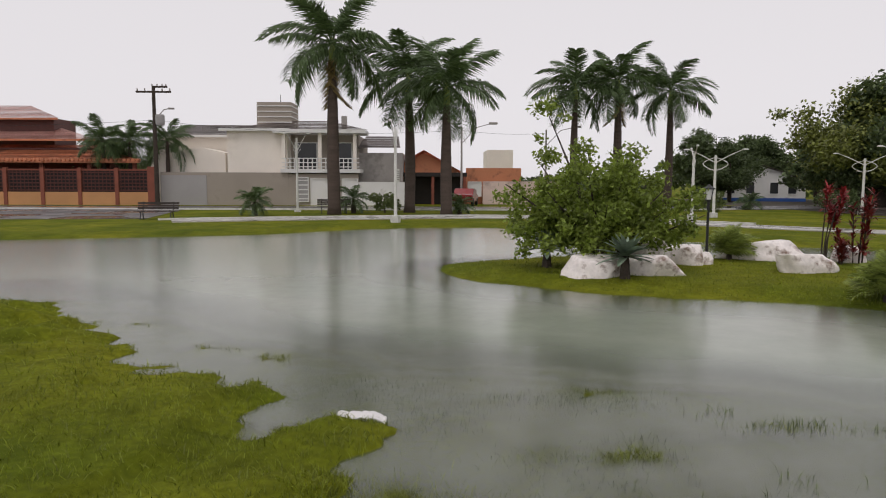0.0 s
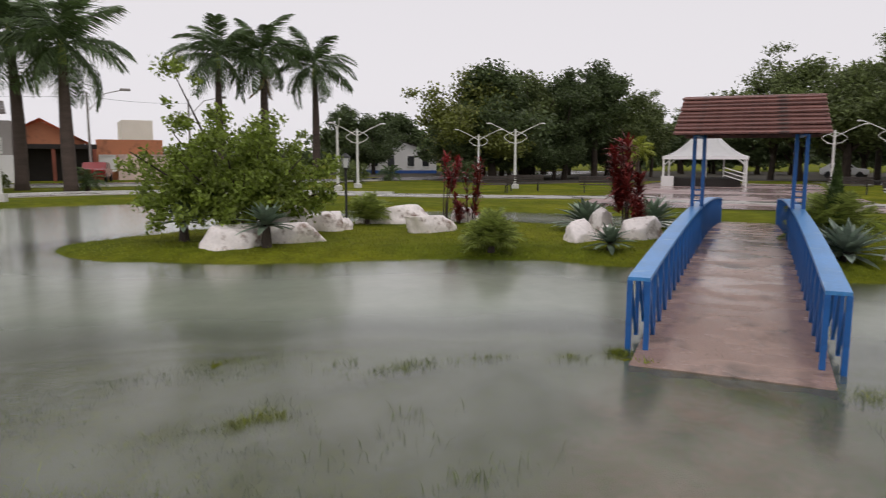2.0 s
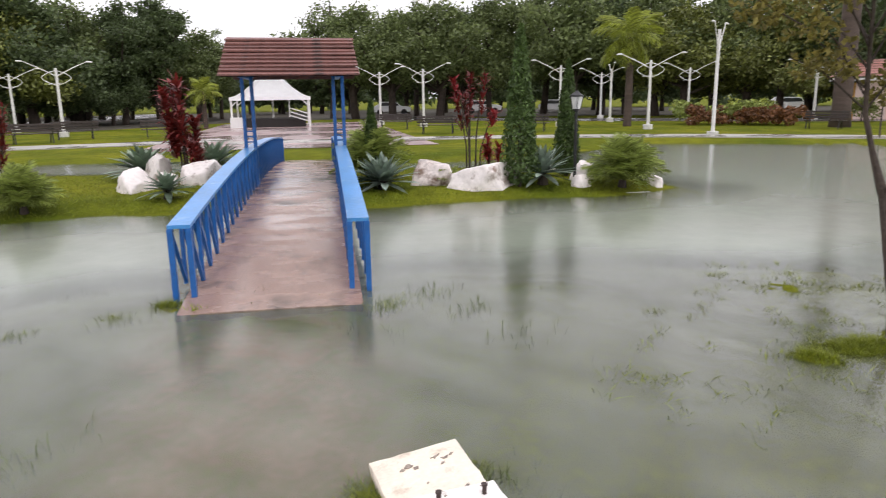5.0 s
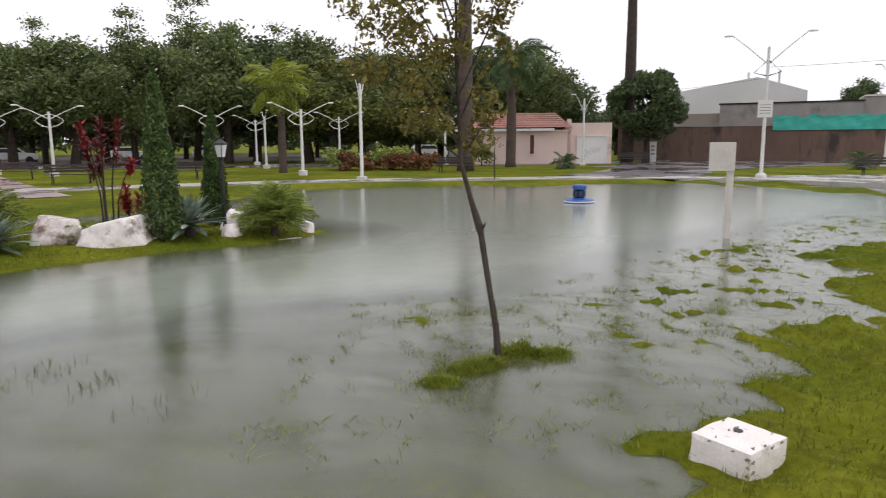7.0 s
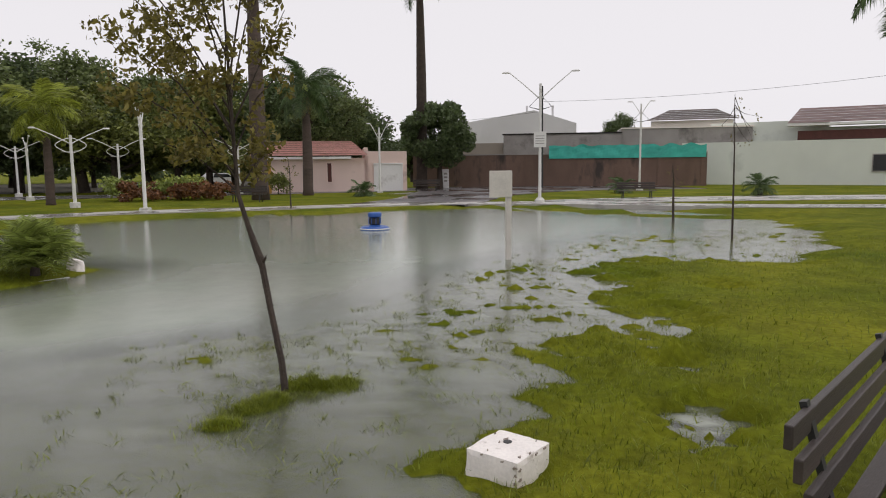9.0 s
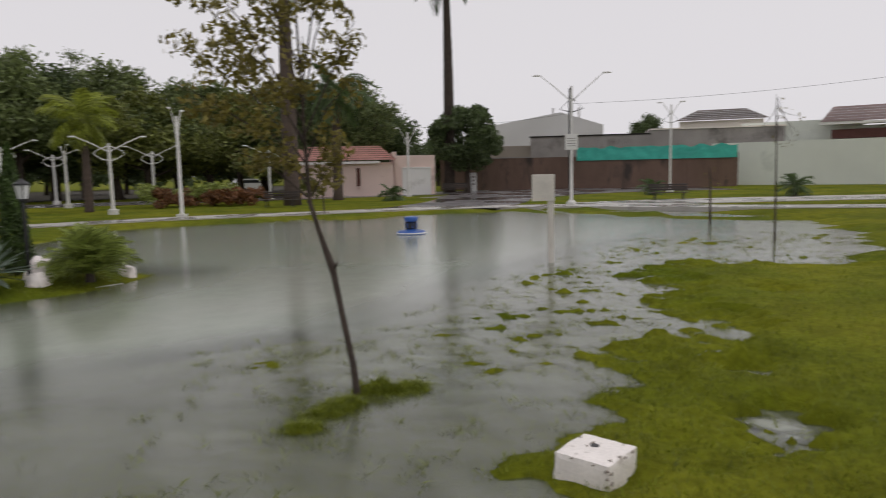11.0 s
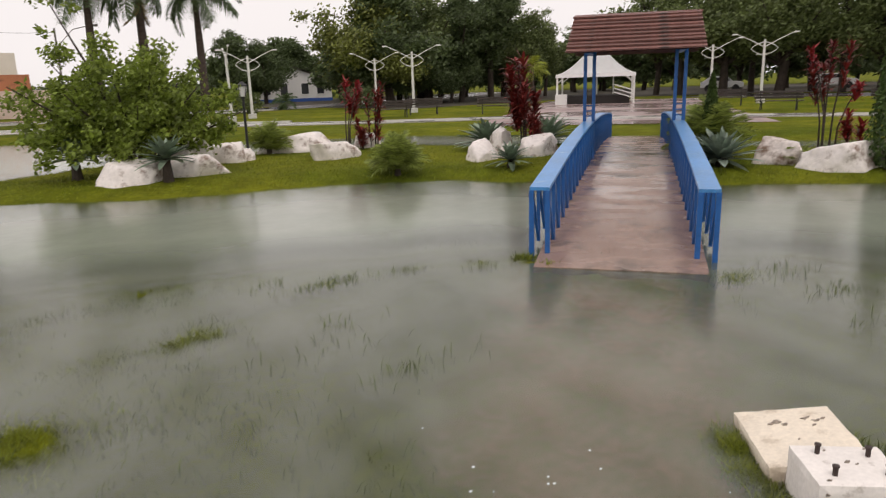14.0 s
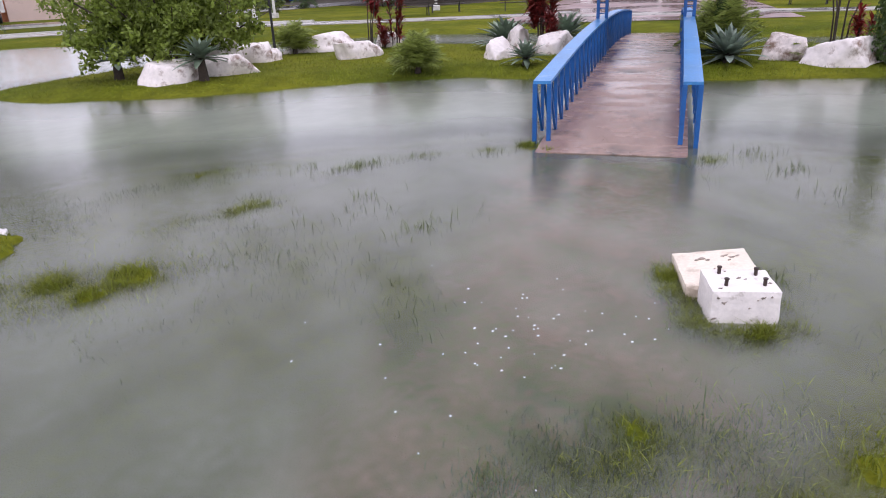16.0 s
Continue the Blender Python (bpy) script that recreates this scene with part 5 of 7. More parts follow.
for x, y, a in ((-6.4, 41.8, 8), (33.1, -21.9, 249), (39.7, -1.7, 249), (50.5, -14.9, 247), (24.8, 27.4, 140), (19.7, 29.8, 160), (22.6, 31.0, 150), (31.6, 15.6, 110), (34.6, 11.8, 100), (35.5, 20.5, 115)):
    copy_thing(proto, pose(x, y, 0.11, 0, 0, a))
near_bench = copy_thing(proto, pose(2.86, -4.03, 0.05, 0, 0, -59.3))
tagged(near_bench, "dark weathered timber bench with thick slats on the wet lawn", "bench")

# ---- street lamps ----


def arm_head(parent, p, q, head=0.34):
    """A thin rising arm with a flat lamp head at its end."""
    p, q = Vector(p), Vector(q)
    arm = new("arm", mesh_from("arm", tube([p, p.lerp(q, 0.55) + Vector((0, 0, 0.03)), q], [0.028, 0.024, 0.02], 7)))
    arm.data.materials.append(M_LAMP)
    arm.parent = parent
    d = Vector((q.x - p.x, q.y - p.y, 0)).normalized()
    bm = lathe([(0.02, -0.02), (0.085, -0.02), (0.10, 0.02), (0.06, 0.06)], 10)
    bmesh.ops.scale(bm, vec=(head / 0.2, 0.75, 1), verts=bm.verts[:])
    part("head", bm, M_LAMP, arm, "flat pale lamp head", Matrix.Translation(q + d * head * 0.4 + Vector((0, 0, -0.01))) @ Matrix.Rotation(math.atan2(d.y, d.x), 4, "Z"))


def v_lamp(m, label, h=3.55):
    """A post with two rising arms and two crossed bracing frames below them."""
    t = thing("street_lamp", m, label, "street lamp", "white twin-armed lamps round the pond")
    part("base", lathe([(0.24, -0.1), (0.24, 0.28), (0.21, 0.30)], 14), M_KERB, t, "whitewashed concrete base")
    part("post", lathe([(0.085, 0.28), (0.075, 2.0), (0.065, h)], 12), M_LAMP, t)
    for s in (-1, 1):
        arm_head(t, (0, 0, h - 0.42), (s * 1.45, 0, h + 0.32))
        bm = tube([(0, 0, h - 0.12), (s * 0.36, 0, h - 0.24), (s * 0.60, 0, h - 0.38), (s * 0.68, 0, h - 0.49), (s * 0.60, 0, h - 0.60), (s * 0.36, 0, h - 0.75), (0, 0, h - 0.88)], 0.022, 6)
        part("brace", bm, M_LAMP, t)
    part("cross_bar", bar((-0.42, 0, h - 0.82), (0.42, 0, h - 0.74), 0.05, 0.02), M_LAMP, t)
    return t


LV = "white steel lamp post with two rising arms and curved braces"
first_lamp = v_lamp(pose(38.9, 20.4, 0.1, 0, 0, -62), LV)
for x, y, a in ((41.0, 24.9, -60), (40.6, 12.1, -75), (37.9, 6.45, -80), (50.1, 6.15, -84), (50.6, -1.4, -90), (48, 10.9, 20), (26.6, 42.3, -28), (23.9, 33.8, -32), (15.7, 38.5, -10), (13.6, 36.2, 75), (54.8, 13.3, -80)):
    copy_thing(first_lamp, pose(x, y, 0.1, 0, 0, a))


def tall_lamp(m, label, h=4.55, board=False):
    t = thing("tall_street_lamp", m, label, "street lamp", "tall white lamps round the pond")
    part("base", box(-0.2, 0.2, -0.2, 0.2, -0.1, 0.36 if board else 0.16, 0.02), M_KERB, t, "whitewashed concrete base")
    part("post", lathe([(0.085, 0.1), (0.075, 2.5), (0.065, h)], 12), M_LAMP, t)
    for s in (-1, 1):
        arm_head(t, (0, 0, h - 0.9), (s * 0.62, 0, h + 0.28))
        part("brace", tube([(0, 0, h - 0.3), (s * 0.20, 0, h - 0.55), (s * 0.22, 0, h - 0.75), (0, 0, h - 1.1)], 0.02, 6), M_LAMP, t)
    if board:
        part("board", box(-0.22, 0.22, -0.13, -0.09, 1.95, 2.6, 0.01), M_WHITE, t, "white notice board with unreadable print")
        for k in range(5):
            part("print_line", box(-0.16, 0.16, -0.136, -0.131, 2.07 + 0.1 * k, 2.10 + 0.1 * k), M_CONC, t)
    return t


tall_lamp(pose(33.8, 2.82, 0.1, 0, 0, -15), "tall white steel lamp post at the water's edge")
tall_lamp(pose(-2.08, 32.6, 0.1, 0, 0, 75), "tall white steel lamp post with a notice board", board=True)
tall_lamp(pose(49.7, -11.2, 0.1, 0, 0, -100), "tall white steel lamp post before a pink house", h=4.7)
tall_lamp(pose(-9.15, 44.4, 0.1, 0, 0, 5), "tall white steel lamp post before a house", h=4.8)


def twin_lamp(m, label, h=5.8, board=False, reach=1.5):
    t = thing("twin_street_lamp", m, label, "street lamp", "tall twin-headed lamps by the street")
    part("base", lathe([(0.26, -0.1), (0.24, 0.2), (0.14, 0.3)], 14), M_KERB, t)
    part("post", lathe([(0.08, 0.2), (0.07, 2.5), (0.06, h)], 12), M_LAMP, t)
    for s in (-1, 1):
        arm_head(t, (0, 0, h - 0.75), (s * reach, 0, h + 0.42 * reach - 0.08), 0.42)
        part("brace", tube([(0, 0, h - 0.55), (s * 0.55, 0, h - 1.1), (0, 0, h - 1.25)], 0.028, 6), M_DARK, t)
    if board:
        part("board", box(-0.3, 0.3, -0.12, -0.08, 2.75, 3.5, 0.01), M_WHITE, t, "white notice board with unreadable print")
        for k in range(4):
            part("print_line", box(-0.22, 0.22, -0.126, -0.121, 2.92 + 0.12 * k, 2.95 + 0.12 * k), M_CONC, t)
    return t


twin_lamp(pose(31.5, -15.4, 0.1, 0, 0, -118), "tall white lamp post with two heads and a notice board", board=True)
twin_lamp(pose(43.2, -28.6, 0.1, 0, 0, -130), "tall white lamp post with two small heads", h=6.1, reach=0.6)

# ---- tent with a small stage ----


def tent(m):
    t = thing("event_tent", m, "white peaked canvas tent over a small dark stage", "tent")
    w, e = 2.55, 1.98
    bm = bmesh.new()
    rings = []
    for k in range(9):
        u = k / 8
        r = w * (1 - u) + 0.35 * u
        z = e + 1.78 * u ** 1.5
        ring = []
        for i in range(16):
            a = 2 * math.pi * (i + 0.5) / 16
            c, s = math.cos(a), math.sin(a)
            q = 1 / max(abs(c), abs(s))
            ring.append(bm.verts.new((r * c * q, r * s * q, z)))
        rings.append(ring)
    for u, v in zip(rings, rings[1:]):
        for i in range(16):
            bm.faces.new((u[i], u[(i + 1) % 16], v[(i + 1) % 16], v[i]))
    bm.faces.new(rings[-1])
    bmesh.ops.solidify(bm, geom=bm.faces[:], thickness=0.02)
    part("canopy", bm, M_TENT, t, "white peaked canvas canopy")
    for sx in (-1, 1):
        for sy in (-1, 1):
            part("leg", box(sx * 2.46 - 0.06, sx * 2.46 + 0.06, sy * 2.46 - 0.06, sy * 2.46 + 0.06, 0, e, 0.01), M_WHITE, t)
            part("leg", bar((sx * 2.46, sy * 2.46, e - 0.6), (sx * 1.85, sy * 2.46, e - 0.05), 0.06), M_WHITE, t)
        part("valance", box(sx * 2.54 - 0.02, sx * 2.54 + 0.02, -2.55, 2.55, e - 0.22, e), M_TENT, t)
        part("valance", box(-2.52, 2.52, sx * 2.54 - 0.02, sx * 2.54 + 0.02, e - 0.22, e), M_TENT, t)
    part("stage", box(-2.1, 2.2, -2.2, 2.2, 0, 0.55, 0.02), M_SHADE, t, "low dark stage")
    part("stage_box", box(-2.55, -1.8, -2.95, -2.5, 0, 0.7, 0.02), M_WHITE, t, "white box beside the stage")
    for k in range(3):
        part("stair_rail", bar((1.2, -2.35, 1.25 - 0.24 * k), (2.4, -2.6, 0.88 - 0.24 * k), 0.06), M_WHITE, t)
    part("back_post", box(-0.05, 0.05, 2.1, 2.18, 0.5, e), M_WHITE, t)
    part("back_post", box(1.1, 1.2, 2.1, 2.18, 0.5, e), M_WHITE, t)


tent(pose(37.7, 31.55, 0.12, 0, 0, -51))

# ---- trees ----


def tree_proto(name, seed, height, width, trunk, n, size, mat, label, lean=0.3, low_crown=0.30):
    rng, r = np.random.RandomState(seed), random.Random(seed)
    t = thing(name, pose(0, 0, 0.1), label, "tree", "trees round the park")
    part("trunk", tube([(0, 0, -0.3), (r.uniform(-lean, lean), r.uniform(-lean, lean), height * 0.25), (r.uniform(-lean, lean), r.uniform(-lean, lean), height * 0.55)], [trunk, trunk * 0.75, trunk * 0.4], 10), M_BARK, t)
    blobs = []
    for i in range(9):
        a = i * 2.4
        reach = width * r.uniform(0.35, 0.95)
        tip = Vector((reach * math.cos(a), reach * math.sin(a), height * r.uniform(low_crown + 0.15, 0.92) * (1 - 0.18 * reach / width)))
        if i == 0:
            tip = Vector((0.2, 0.1, height * 0.95))
        s = Vector((0, 0, height * r.uniform(0.2, 0.42)))
        part("limb", tube([s, s.lerp(tip, 0.5) + Vector((0, 0, 0.25)), tip], [trunk * 0.45, trunk * 0.28, trunk * 0.07], 6), M_BARK, t)
        for k in range(7):
            c = s.lerp(tip, r.uniform(0.45, 1.05))
            blobs.append((c.x + r.uniform(-0.16, 0.16) * width, c.y + r.uniform(-0.16, 0.16) * width, max(height * low_crown, c.z + r.uniform(-0.09, 0.05) * height), width * r.uniform(0.15, 0.28)))
    for k in range(22):
        a, u = r.uniform(0, 6.28), r.uniform(0.45, 0.90)
        q = width * 0.75 * r.random() ** 0.5 * (1.25 - u)
        blobs.append((q * math.cos(a), q * math.sin(a), height * u, width * r.uniform(0.18, 0.28)))
    link("crown", leaves_mesh("crown", foliage_points(rng, blobs, n, True), size, rng, mat), None, t)
    return t


TL = ("broad dark-green park tree with a low crown", "tall loose dark-green tree beside the park", "rounded yellowish-green tree beside the lawn", "dense dark-green tree with a low crown")
TREES = [tree_proto("broad_tree", 1, 9.0, 4.6, 0.32, 17000, 0.175, M_TREE, TL[0], 0.3, 0.2),
         tree_proto("tall_tree", 2, 11.5, 3.8, 0.30, 17000, 0.175, M_TREE3, TL[1], 0.5, 0.2),
         tree_proto("yellowish_tree", 3, 8.0, 4.4, 0.28, 17000, 0.17, M_TREE2, TL[2], 0.3, 0.2),
         tree_proto("dense_tree", 4, 8.5, 4.2, 0.30, 17000, 0.175, M_TREE3, TL[3], 0.2, 0.14),
         tree_proto("loose_tree", 5, 12.0, 3.4, 0.26, 9500, 0.15, M_TREE, "tall thin tree with a sparse feathery crown", 0.5, 0.35),
         tree_proto("distant_tree", 6, 8.5, 4.4, 0.30, 4200, 0.36, M_TREE3, "dark tree in the woods behind the park", 0.3, 0.12)]
r = random.Random(21)
PLANTED = []


def plant(kind, az, d, scale=1.0):
    p = polar(az, d)
    m = pose(p.x, p.y, 0.08, 0, 0, r.uniform(0, 360))
    if kind in PLANTED:
        o = copy_thing(TREES[kind], m)
    else:
        o = TREES[kind]
        o.matrix_basis = m
        PLANTED.append(kind)
    scale *= 0.92
    o.scale = (scale * r.uniform(1.05, 1.25), scale * r.uniform(1.05, 1.25), scale)


# kind, bearing, distance, size
for k, az, d, s in ((1, 20.5, 84, 0.80), (3, 22.5, 78, 0.85), (3, 24.5, 88, 0.95), (2, 31.4, 62, 1.12), (2, 29.8, 88, 1.10), (2, 33.0, 64, 1.10), (3, 35.5, 66, 1.10), (1, 38.0, 60, 0.90), (1, 40.5, 62, 0.98), (3, 41.6, 70, 1.08),
                    (0, 43.5, 66, 0.95), (4, 45.0, 72, 0.75), (4, 47.3, 92, 0.72), (3, 49.5, 95, 0.7), (3, 52.0, 98, 0.7), (4, 53.6, 66, 1.02), (0, 55.5, 64, 1.20), (0, 58.5, 62, 1.12), (4, 60.5, 70, 1.10), (0, 62.3, 62, 1.22),
                    (1, 64.6, 68, 0.98), (4, 66.5, 63, 1.12), (0, 68.8, 62, 1.20), (4, 70.8, 66, 1.28), (0, 73.2, 62, 1.42), (3, 75.4, 66, 1.45), (4, 77.3, 70, 1.15), (0, 79.6, 63, 1.36), (2, 81.8, 60, 1.18), (0, 84.0, 62, 1.18),
                    (0, 86.4, 60, 1.15), (2, 88.4, 58, 1.16), (0, 90.5, 61, 1.15), (3, 92.8, 60, 1.22), (3, 95.2, 64, 1.25), (0, 97.4, 62, 1.22), (3, 99.5, 66, 1.12), (3, 36.6, 84, 1.1)):
    plant(k, az, d, s)
plant(3, -21.5, 82, 0.95)
plant(3, -26.5, 84, 0.85)
plant(1, 121.8, 95, 0.85)

PALMS = "royal palms by the pond"
feather_palm("royal_palm", (-6.2, 40.6, 0.1), 9.0, 0.30, FROND_BIG, 20, 1, "tall royal palm with a grey trunk and one dry frond", "palm", 1.32, dry=2, group=PALMS)
feather_palm("royal_palm", (-1.85, 44.0, 0.1), 7.8, 0.28, FROND_BIG, 18, 2, "royal palm with a slightly bent grey trunk", "palm", 1.2, lean=-0.01, group=PALMS)
feather_palm("royal_palm", (0.5, 40.4, 0.1), 6.6, 0.27, FROND_BIG, 20, 3, "royal palm with a full drooping crown", "palm", 1.2, group=PALMS)
feather_palm("royal_palm", (11.5, 57.5, 0.1), 9.0, 0.27, FROND_BIG, 18, 4, "slender royal palm beyond the bush", "palm", 1.25, group=PALMS)
feather_palm("royal_palm", (15.2, 58.0, 0.1), 9.4, 0.30, FROND_BIG, 20, 5, "slender royal palm with dry hanging fronds", "palm", 1.3, dry=2, group=PALMS)
feather_palm("royal_palm", (19.8, 58.5, 0.1), 8.8, 0.27, FROND_BIG, 16, 6, "slender royal palm beyond the bush", "palm", 1.25, group=PALMS)
feather_palm("royal_palm", (56.5, -16.2, 0.1), 17.0, 0.36, FROND_BIG, 16, 7, "very tall royal palm with a dark straight trunk", "palm", 1.1, group=PALMS, bark=M_BARK)
feather_palm("royal_palm", (42.0, -2.5, 0.1), 13.6, 0.36, FROND_BIG, 16, 8, "very tall palm with a thick brown trunk", "palm", 1.1, group=PALMS)
feather_palm("royal_palm", (47.5, -5.8, 0.1), 6.6, 0.27, FROND_BIG, 16, 9, "royal palm before a pink house", "palm", 0.85, dry=1, group=PALMS)
feather_palm("royal_palm", tuple(polar(142.0, 35.0, 0.1)), 9.2, 0.27, FROND_BIG, 18, 10, "tall royal palm by the street", "palm", 1.1, group=PALMS)
feather_palm("lime_palm", (41.4, 8.3, 0.1), 5.0, 0.18, FROND_LIME, 18, 11, "yellow-green feather palm before dark trees", "palm", 1.15, shaft=False)
feather_palm("lime_palm", (33.6, 33.6, 0.1), 2.4, 0.12, FROND_LIME, 12, 12, "small yellow-green feather palm by the square", "palm", 0.7, shaft=False)
for x, y, h, s in ((-10.5, 38.9, 0.8, 0.95), (-5.3, 42.6, 0.9, 0.95), (1.3, 41.3, 0.6, 0.8), (43.9, -8.8, 0.3, 0.8), (39.9, -25.1, 0.4, 0.8), (23.4, 50.8, 0.5, 0.9), (33.4, -30.3, 0.5, 0.9)):
    feather_palm("young_palm", (x, y, 0.1), h, 0.13, FROND_YOUNG, 18, int(x * 10) & 255, "young low palm with arching fronds on the lawn", "palm", s, shaft=False, group="young palms on the lawns", bark=M_BARK)


def shrub(name, p, sx, sy, h, n, size, mat, seed, label):
    rng, q = np.random.RandomState(seed), random.Random(seed)
    t = thing(name, pose(p[0], p[1], 0.1), label, "shrub")
    blobs = [(q.uniform(-sx, sx) * 0.8, q.uniform(-sy, sy) * 0.8, q.uniform(0.25, 0.85) * h, q.uniform(0.2, 0.4) * h) for _ in range(max(14, int(9 * sx * sy)))]
    part("stem", tube([(0, 0, -0.1), (0, 0, h * 0.6)], [0.06, 0.02], 6), M_BARK, t)
    link("crown", leaves_mesh("crown", foliage_points(rng, blobs, n), size, rng, mat), None, t)


shrub("shrub", (-3.4, 43.4), 0.9, 0.7, 1.3, 1500, 0.11, M_TREE, 1, "rounded dark-green shrub by the path")
shrub("border_plants", (44.2, 2.0), 1.6, 4.0, 1.1, 4200, 0.14, M_ORANGE, 2, "low border of orange and green leaves")
shrub("border_plants", (45.6, 3.5), 1.6, 3.4, 1.4, 2600, 0.14, M_FERN, 3, "low border of green leaves")
shrub("shrub", (50.2, -4.0), 0.8, 0.8, 1.5, 1000, 0.12, M_TREE2, 4, "yellowish shrub before an ochre wall")
shrub("shrub", (18.6, 46.5), 1.2, 1.0, 1.5, 1500, 0.12, M_TREE, 5, "rounded green shrub on the lawn")
shrub("shrub", (26.3, 44.0), 1.4, 1.2, 1.6, 1700, 0.12, M_TREE3, 6, "rounded dark shrub under the trees")

# ---- houses along the north street; fronts face the pond ----


def opening(parent, name, x0, x1, z0, z1, y, mat, frame_mat, bars=0, label=""):
    """A window or door let into a wall face: recess, frame and bars."""
    w = new(name)
    w.parent = parent
    if label:
        tagged(w, label)
    part("pane", box(x0, x1, y - 0.02, y + 0.06, z0, z1), mat, w)
    for a, b, c, d in ((x0 - 0.08, x0, z0 - 0.08, z1 + 0.08), (x1, x1 + 0.08, z0 - 0.08, z1 + 0.08)):
        part("frame", box(a, b, y - 0.08, y + 0.05, c, d), frame_mat, w)
    for c, d in ((z0 - 0.08, z0), (z1, z1 + 0.08)):
        part("frame", box(x0, x1, y - 0.08, y + 0.05, c, d), frame_mat, w)
    for k in range(bars):
        z = z0 + (z1 - z0) * (k + 0.5) / bars
        part("bar", box(x0, x1, y - 0.06, y - 0.03, z - 0.05, z + 0.05), frame_mat, w)


def tiled_slope(parent, x0, x1, y0, y1, z0, z1, mat, rows=7, inset=0.0):
    """One roof slope that rises from y0 to y1, in overlapping courses."""
    for k in range(rows):
        a, b = k / rows, (k + 1.12) / rows
        bm = bmesh.new()
        i0, i1 = inset * a, inset * min(1, b)
        vs = [bm.verts.new(p) for p in ((x0 + i0, y0 + (y1 - y0) * a, z0 + (z1 - z0) * a + 0.04), (x1 - i0, y0 + (y1 - y0) * a, z0 + (z1 - z0) * a + 0.04),
                                        (x1 - i1, y0 + (y1 - y0) * b, z0 + (z1 - z0) * b), (x0 + i1, y0 + (y1 - y0) * b, z0 + (z1 - z0) * b))]
        bm.faces.new(vs)
        bmesh.ops.solidify(bm, geom=bm.faces[:], thickness=0.07)
        part("tile_course", bm, mat, parent)


# two-storey house
h = thing("two_storey_house", pose(0, 57, 0), "two-storey cream and taupe house with a white balcony", "house")
part("wall", box(-23.0, -12.4, 0.0, 0.25, 0, 2.85), M_TAUPE, h, "taupe street wall")
part("wall", box(-23.0, -19.2, -0.06, 0.0, 0.05, 2.6), M_GREYR, h, "grey metal gate")
part("wall", prism([(-24.6, 0), (-18.2, 0), (-18.2, 4.55), (-20.3, 5.0), (-24.6, 4.3)], 2.0, 9.0), M_CREAM, h)
part("wall", box(-25.8, -15.2, 7.0, 14.0, 0, 6.3), M_CREAM, h)
part("wall", box(-17.6, -12.6, 0.6, 10.0, 0, 6.35), M_CREAM, h, "cream upper storey")
part("wall", box(-12.6, -6.8, 2.2, 10.0, 0, 6.1), M_TAUPE, h)
part("wall", box(-12.4, -6.6, 0.02, 0.28, 0, 2.75), M_TAUPE, h)
part("balcony_slab", box(-13.0, -6.4, -0.25, 2.2, 2.85, 3.15), M_WHITE, h, "white balcony slab")
part("roof_slab", box(-13.6, -6.0, -0.2, 3.0, 6.1, 6.42), M_WHITE, h)
for x in (-12.8, -9.8, -6.9):
    part("pillar", box(x - 0.14, x + 0.14, 0.1, 0.4, 3.15, 6.1), M_CREAM, h)
rail = new("balustrade")
rail.parent = h
for k in range(16):
    x = -12.6 + 0.37 * k
    part("baluster", box(x - 0.04, x + 0.04, -0.16, -0.10, 3.15, 4.0), M_WHITE, rail)
for z in (3.3, 3.65, 4.0):
    part("rail", box(-12.9, -6.5, -0.18, -0.10, z, z + 0.07), M_WHITE, rail)
opening(h, "window", -12.2, -10.4, 3.2, 5.4, 2.18, M_WINDOW, M_WHITE, 0)
opening(h, "window", -9.4, -7.4, 3.2, 5.4, 2.18, M_WINDOW, M_WHITE, 0)
opening(h, "window", -11.7, -10.8, 0.5, 2.4, 0.0, M_GREYR, M_WHITE, 5)
for x0, x1 in ((-10.5, -8.2), (-7.9, -6.7)):
    opening(h, "garage_door", x0, x1, 0.1, 2.3, -0.02, M_WHITE, M_WHITE, 0, "white garage door")
tiled_slope(h, -18.0, -5.8, 0.5, 6.0, 6.4, 7.6, M_ROOFGREY, 6, 4.0)
tiled_slope(h, -26.3, -15.0, 6.6, 11.0, 6.3, 7.6, M_ROOFGREY, 5, 2.4)
part("eave", box(-26.5, -17.0, 5.9, 6.4, 6.15, 6.35), M_WHITE, h)
part("eave", box(-18.2, -12.3, 0.2, 0.6, 6.3, 6.5), M_WHITE, h)
part("tower", box(-16.2, -13.1, 5.0, 8.0, 6.4, 9.2), M_TAUPE, h, "striped water tower")
for k in range(5):
    part("tower_band", box(-16.25, -13.05, 4.94, 8.06, 6.9 + 0.48 * k, 6.98 + 0.48 * k), M_WHITE, h)
part("chimney", box(-8.5, -8.05, 4.0, 4.4, 6.3, 7.9), M_CONC, h)
part("annex_wall", box(-6.8, -3.0, 2.2, 9, 0, 4.6), M_CONC, h)
tiled_slope(h, -7.0, -3.2, 2.0, 7.0, 5.0, 6.3, M_ROOFGREY, 5, 0.4)
part("low_wall", box(-6.6, -2.2, 0.0, 0.2, 0, 2.1), M_WHITE, h, "low white street wall")
part("antenna", tube([(-14.4, 6.5, 9.0), (-14.4, 6.5, 10.0)], 0.03, 6), M_DARK, h)

# red-roofed restaurant with a brick and peach fence
h = thing("red_roofed_house", pose(0, 58, 0), "low house with broad clay roofs and red posts", "house")
# These walls are coloured dark maroon to carry the shade under the eaves.
part("wall", box(-52, -29.0, 3.0, 6, 0, 5.0), M_MAROON, h)
part("wall", box(-52, -35.0, 5.2, 9, 5.0, 7.8), M_MAROON, h)
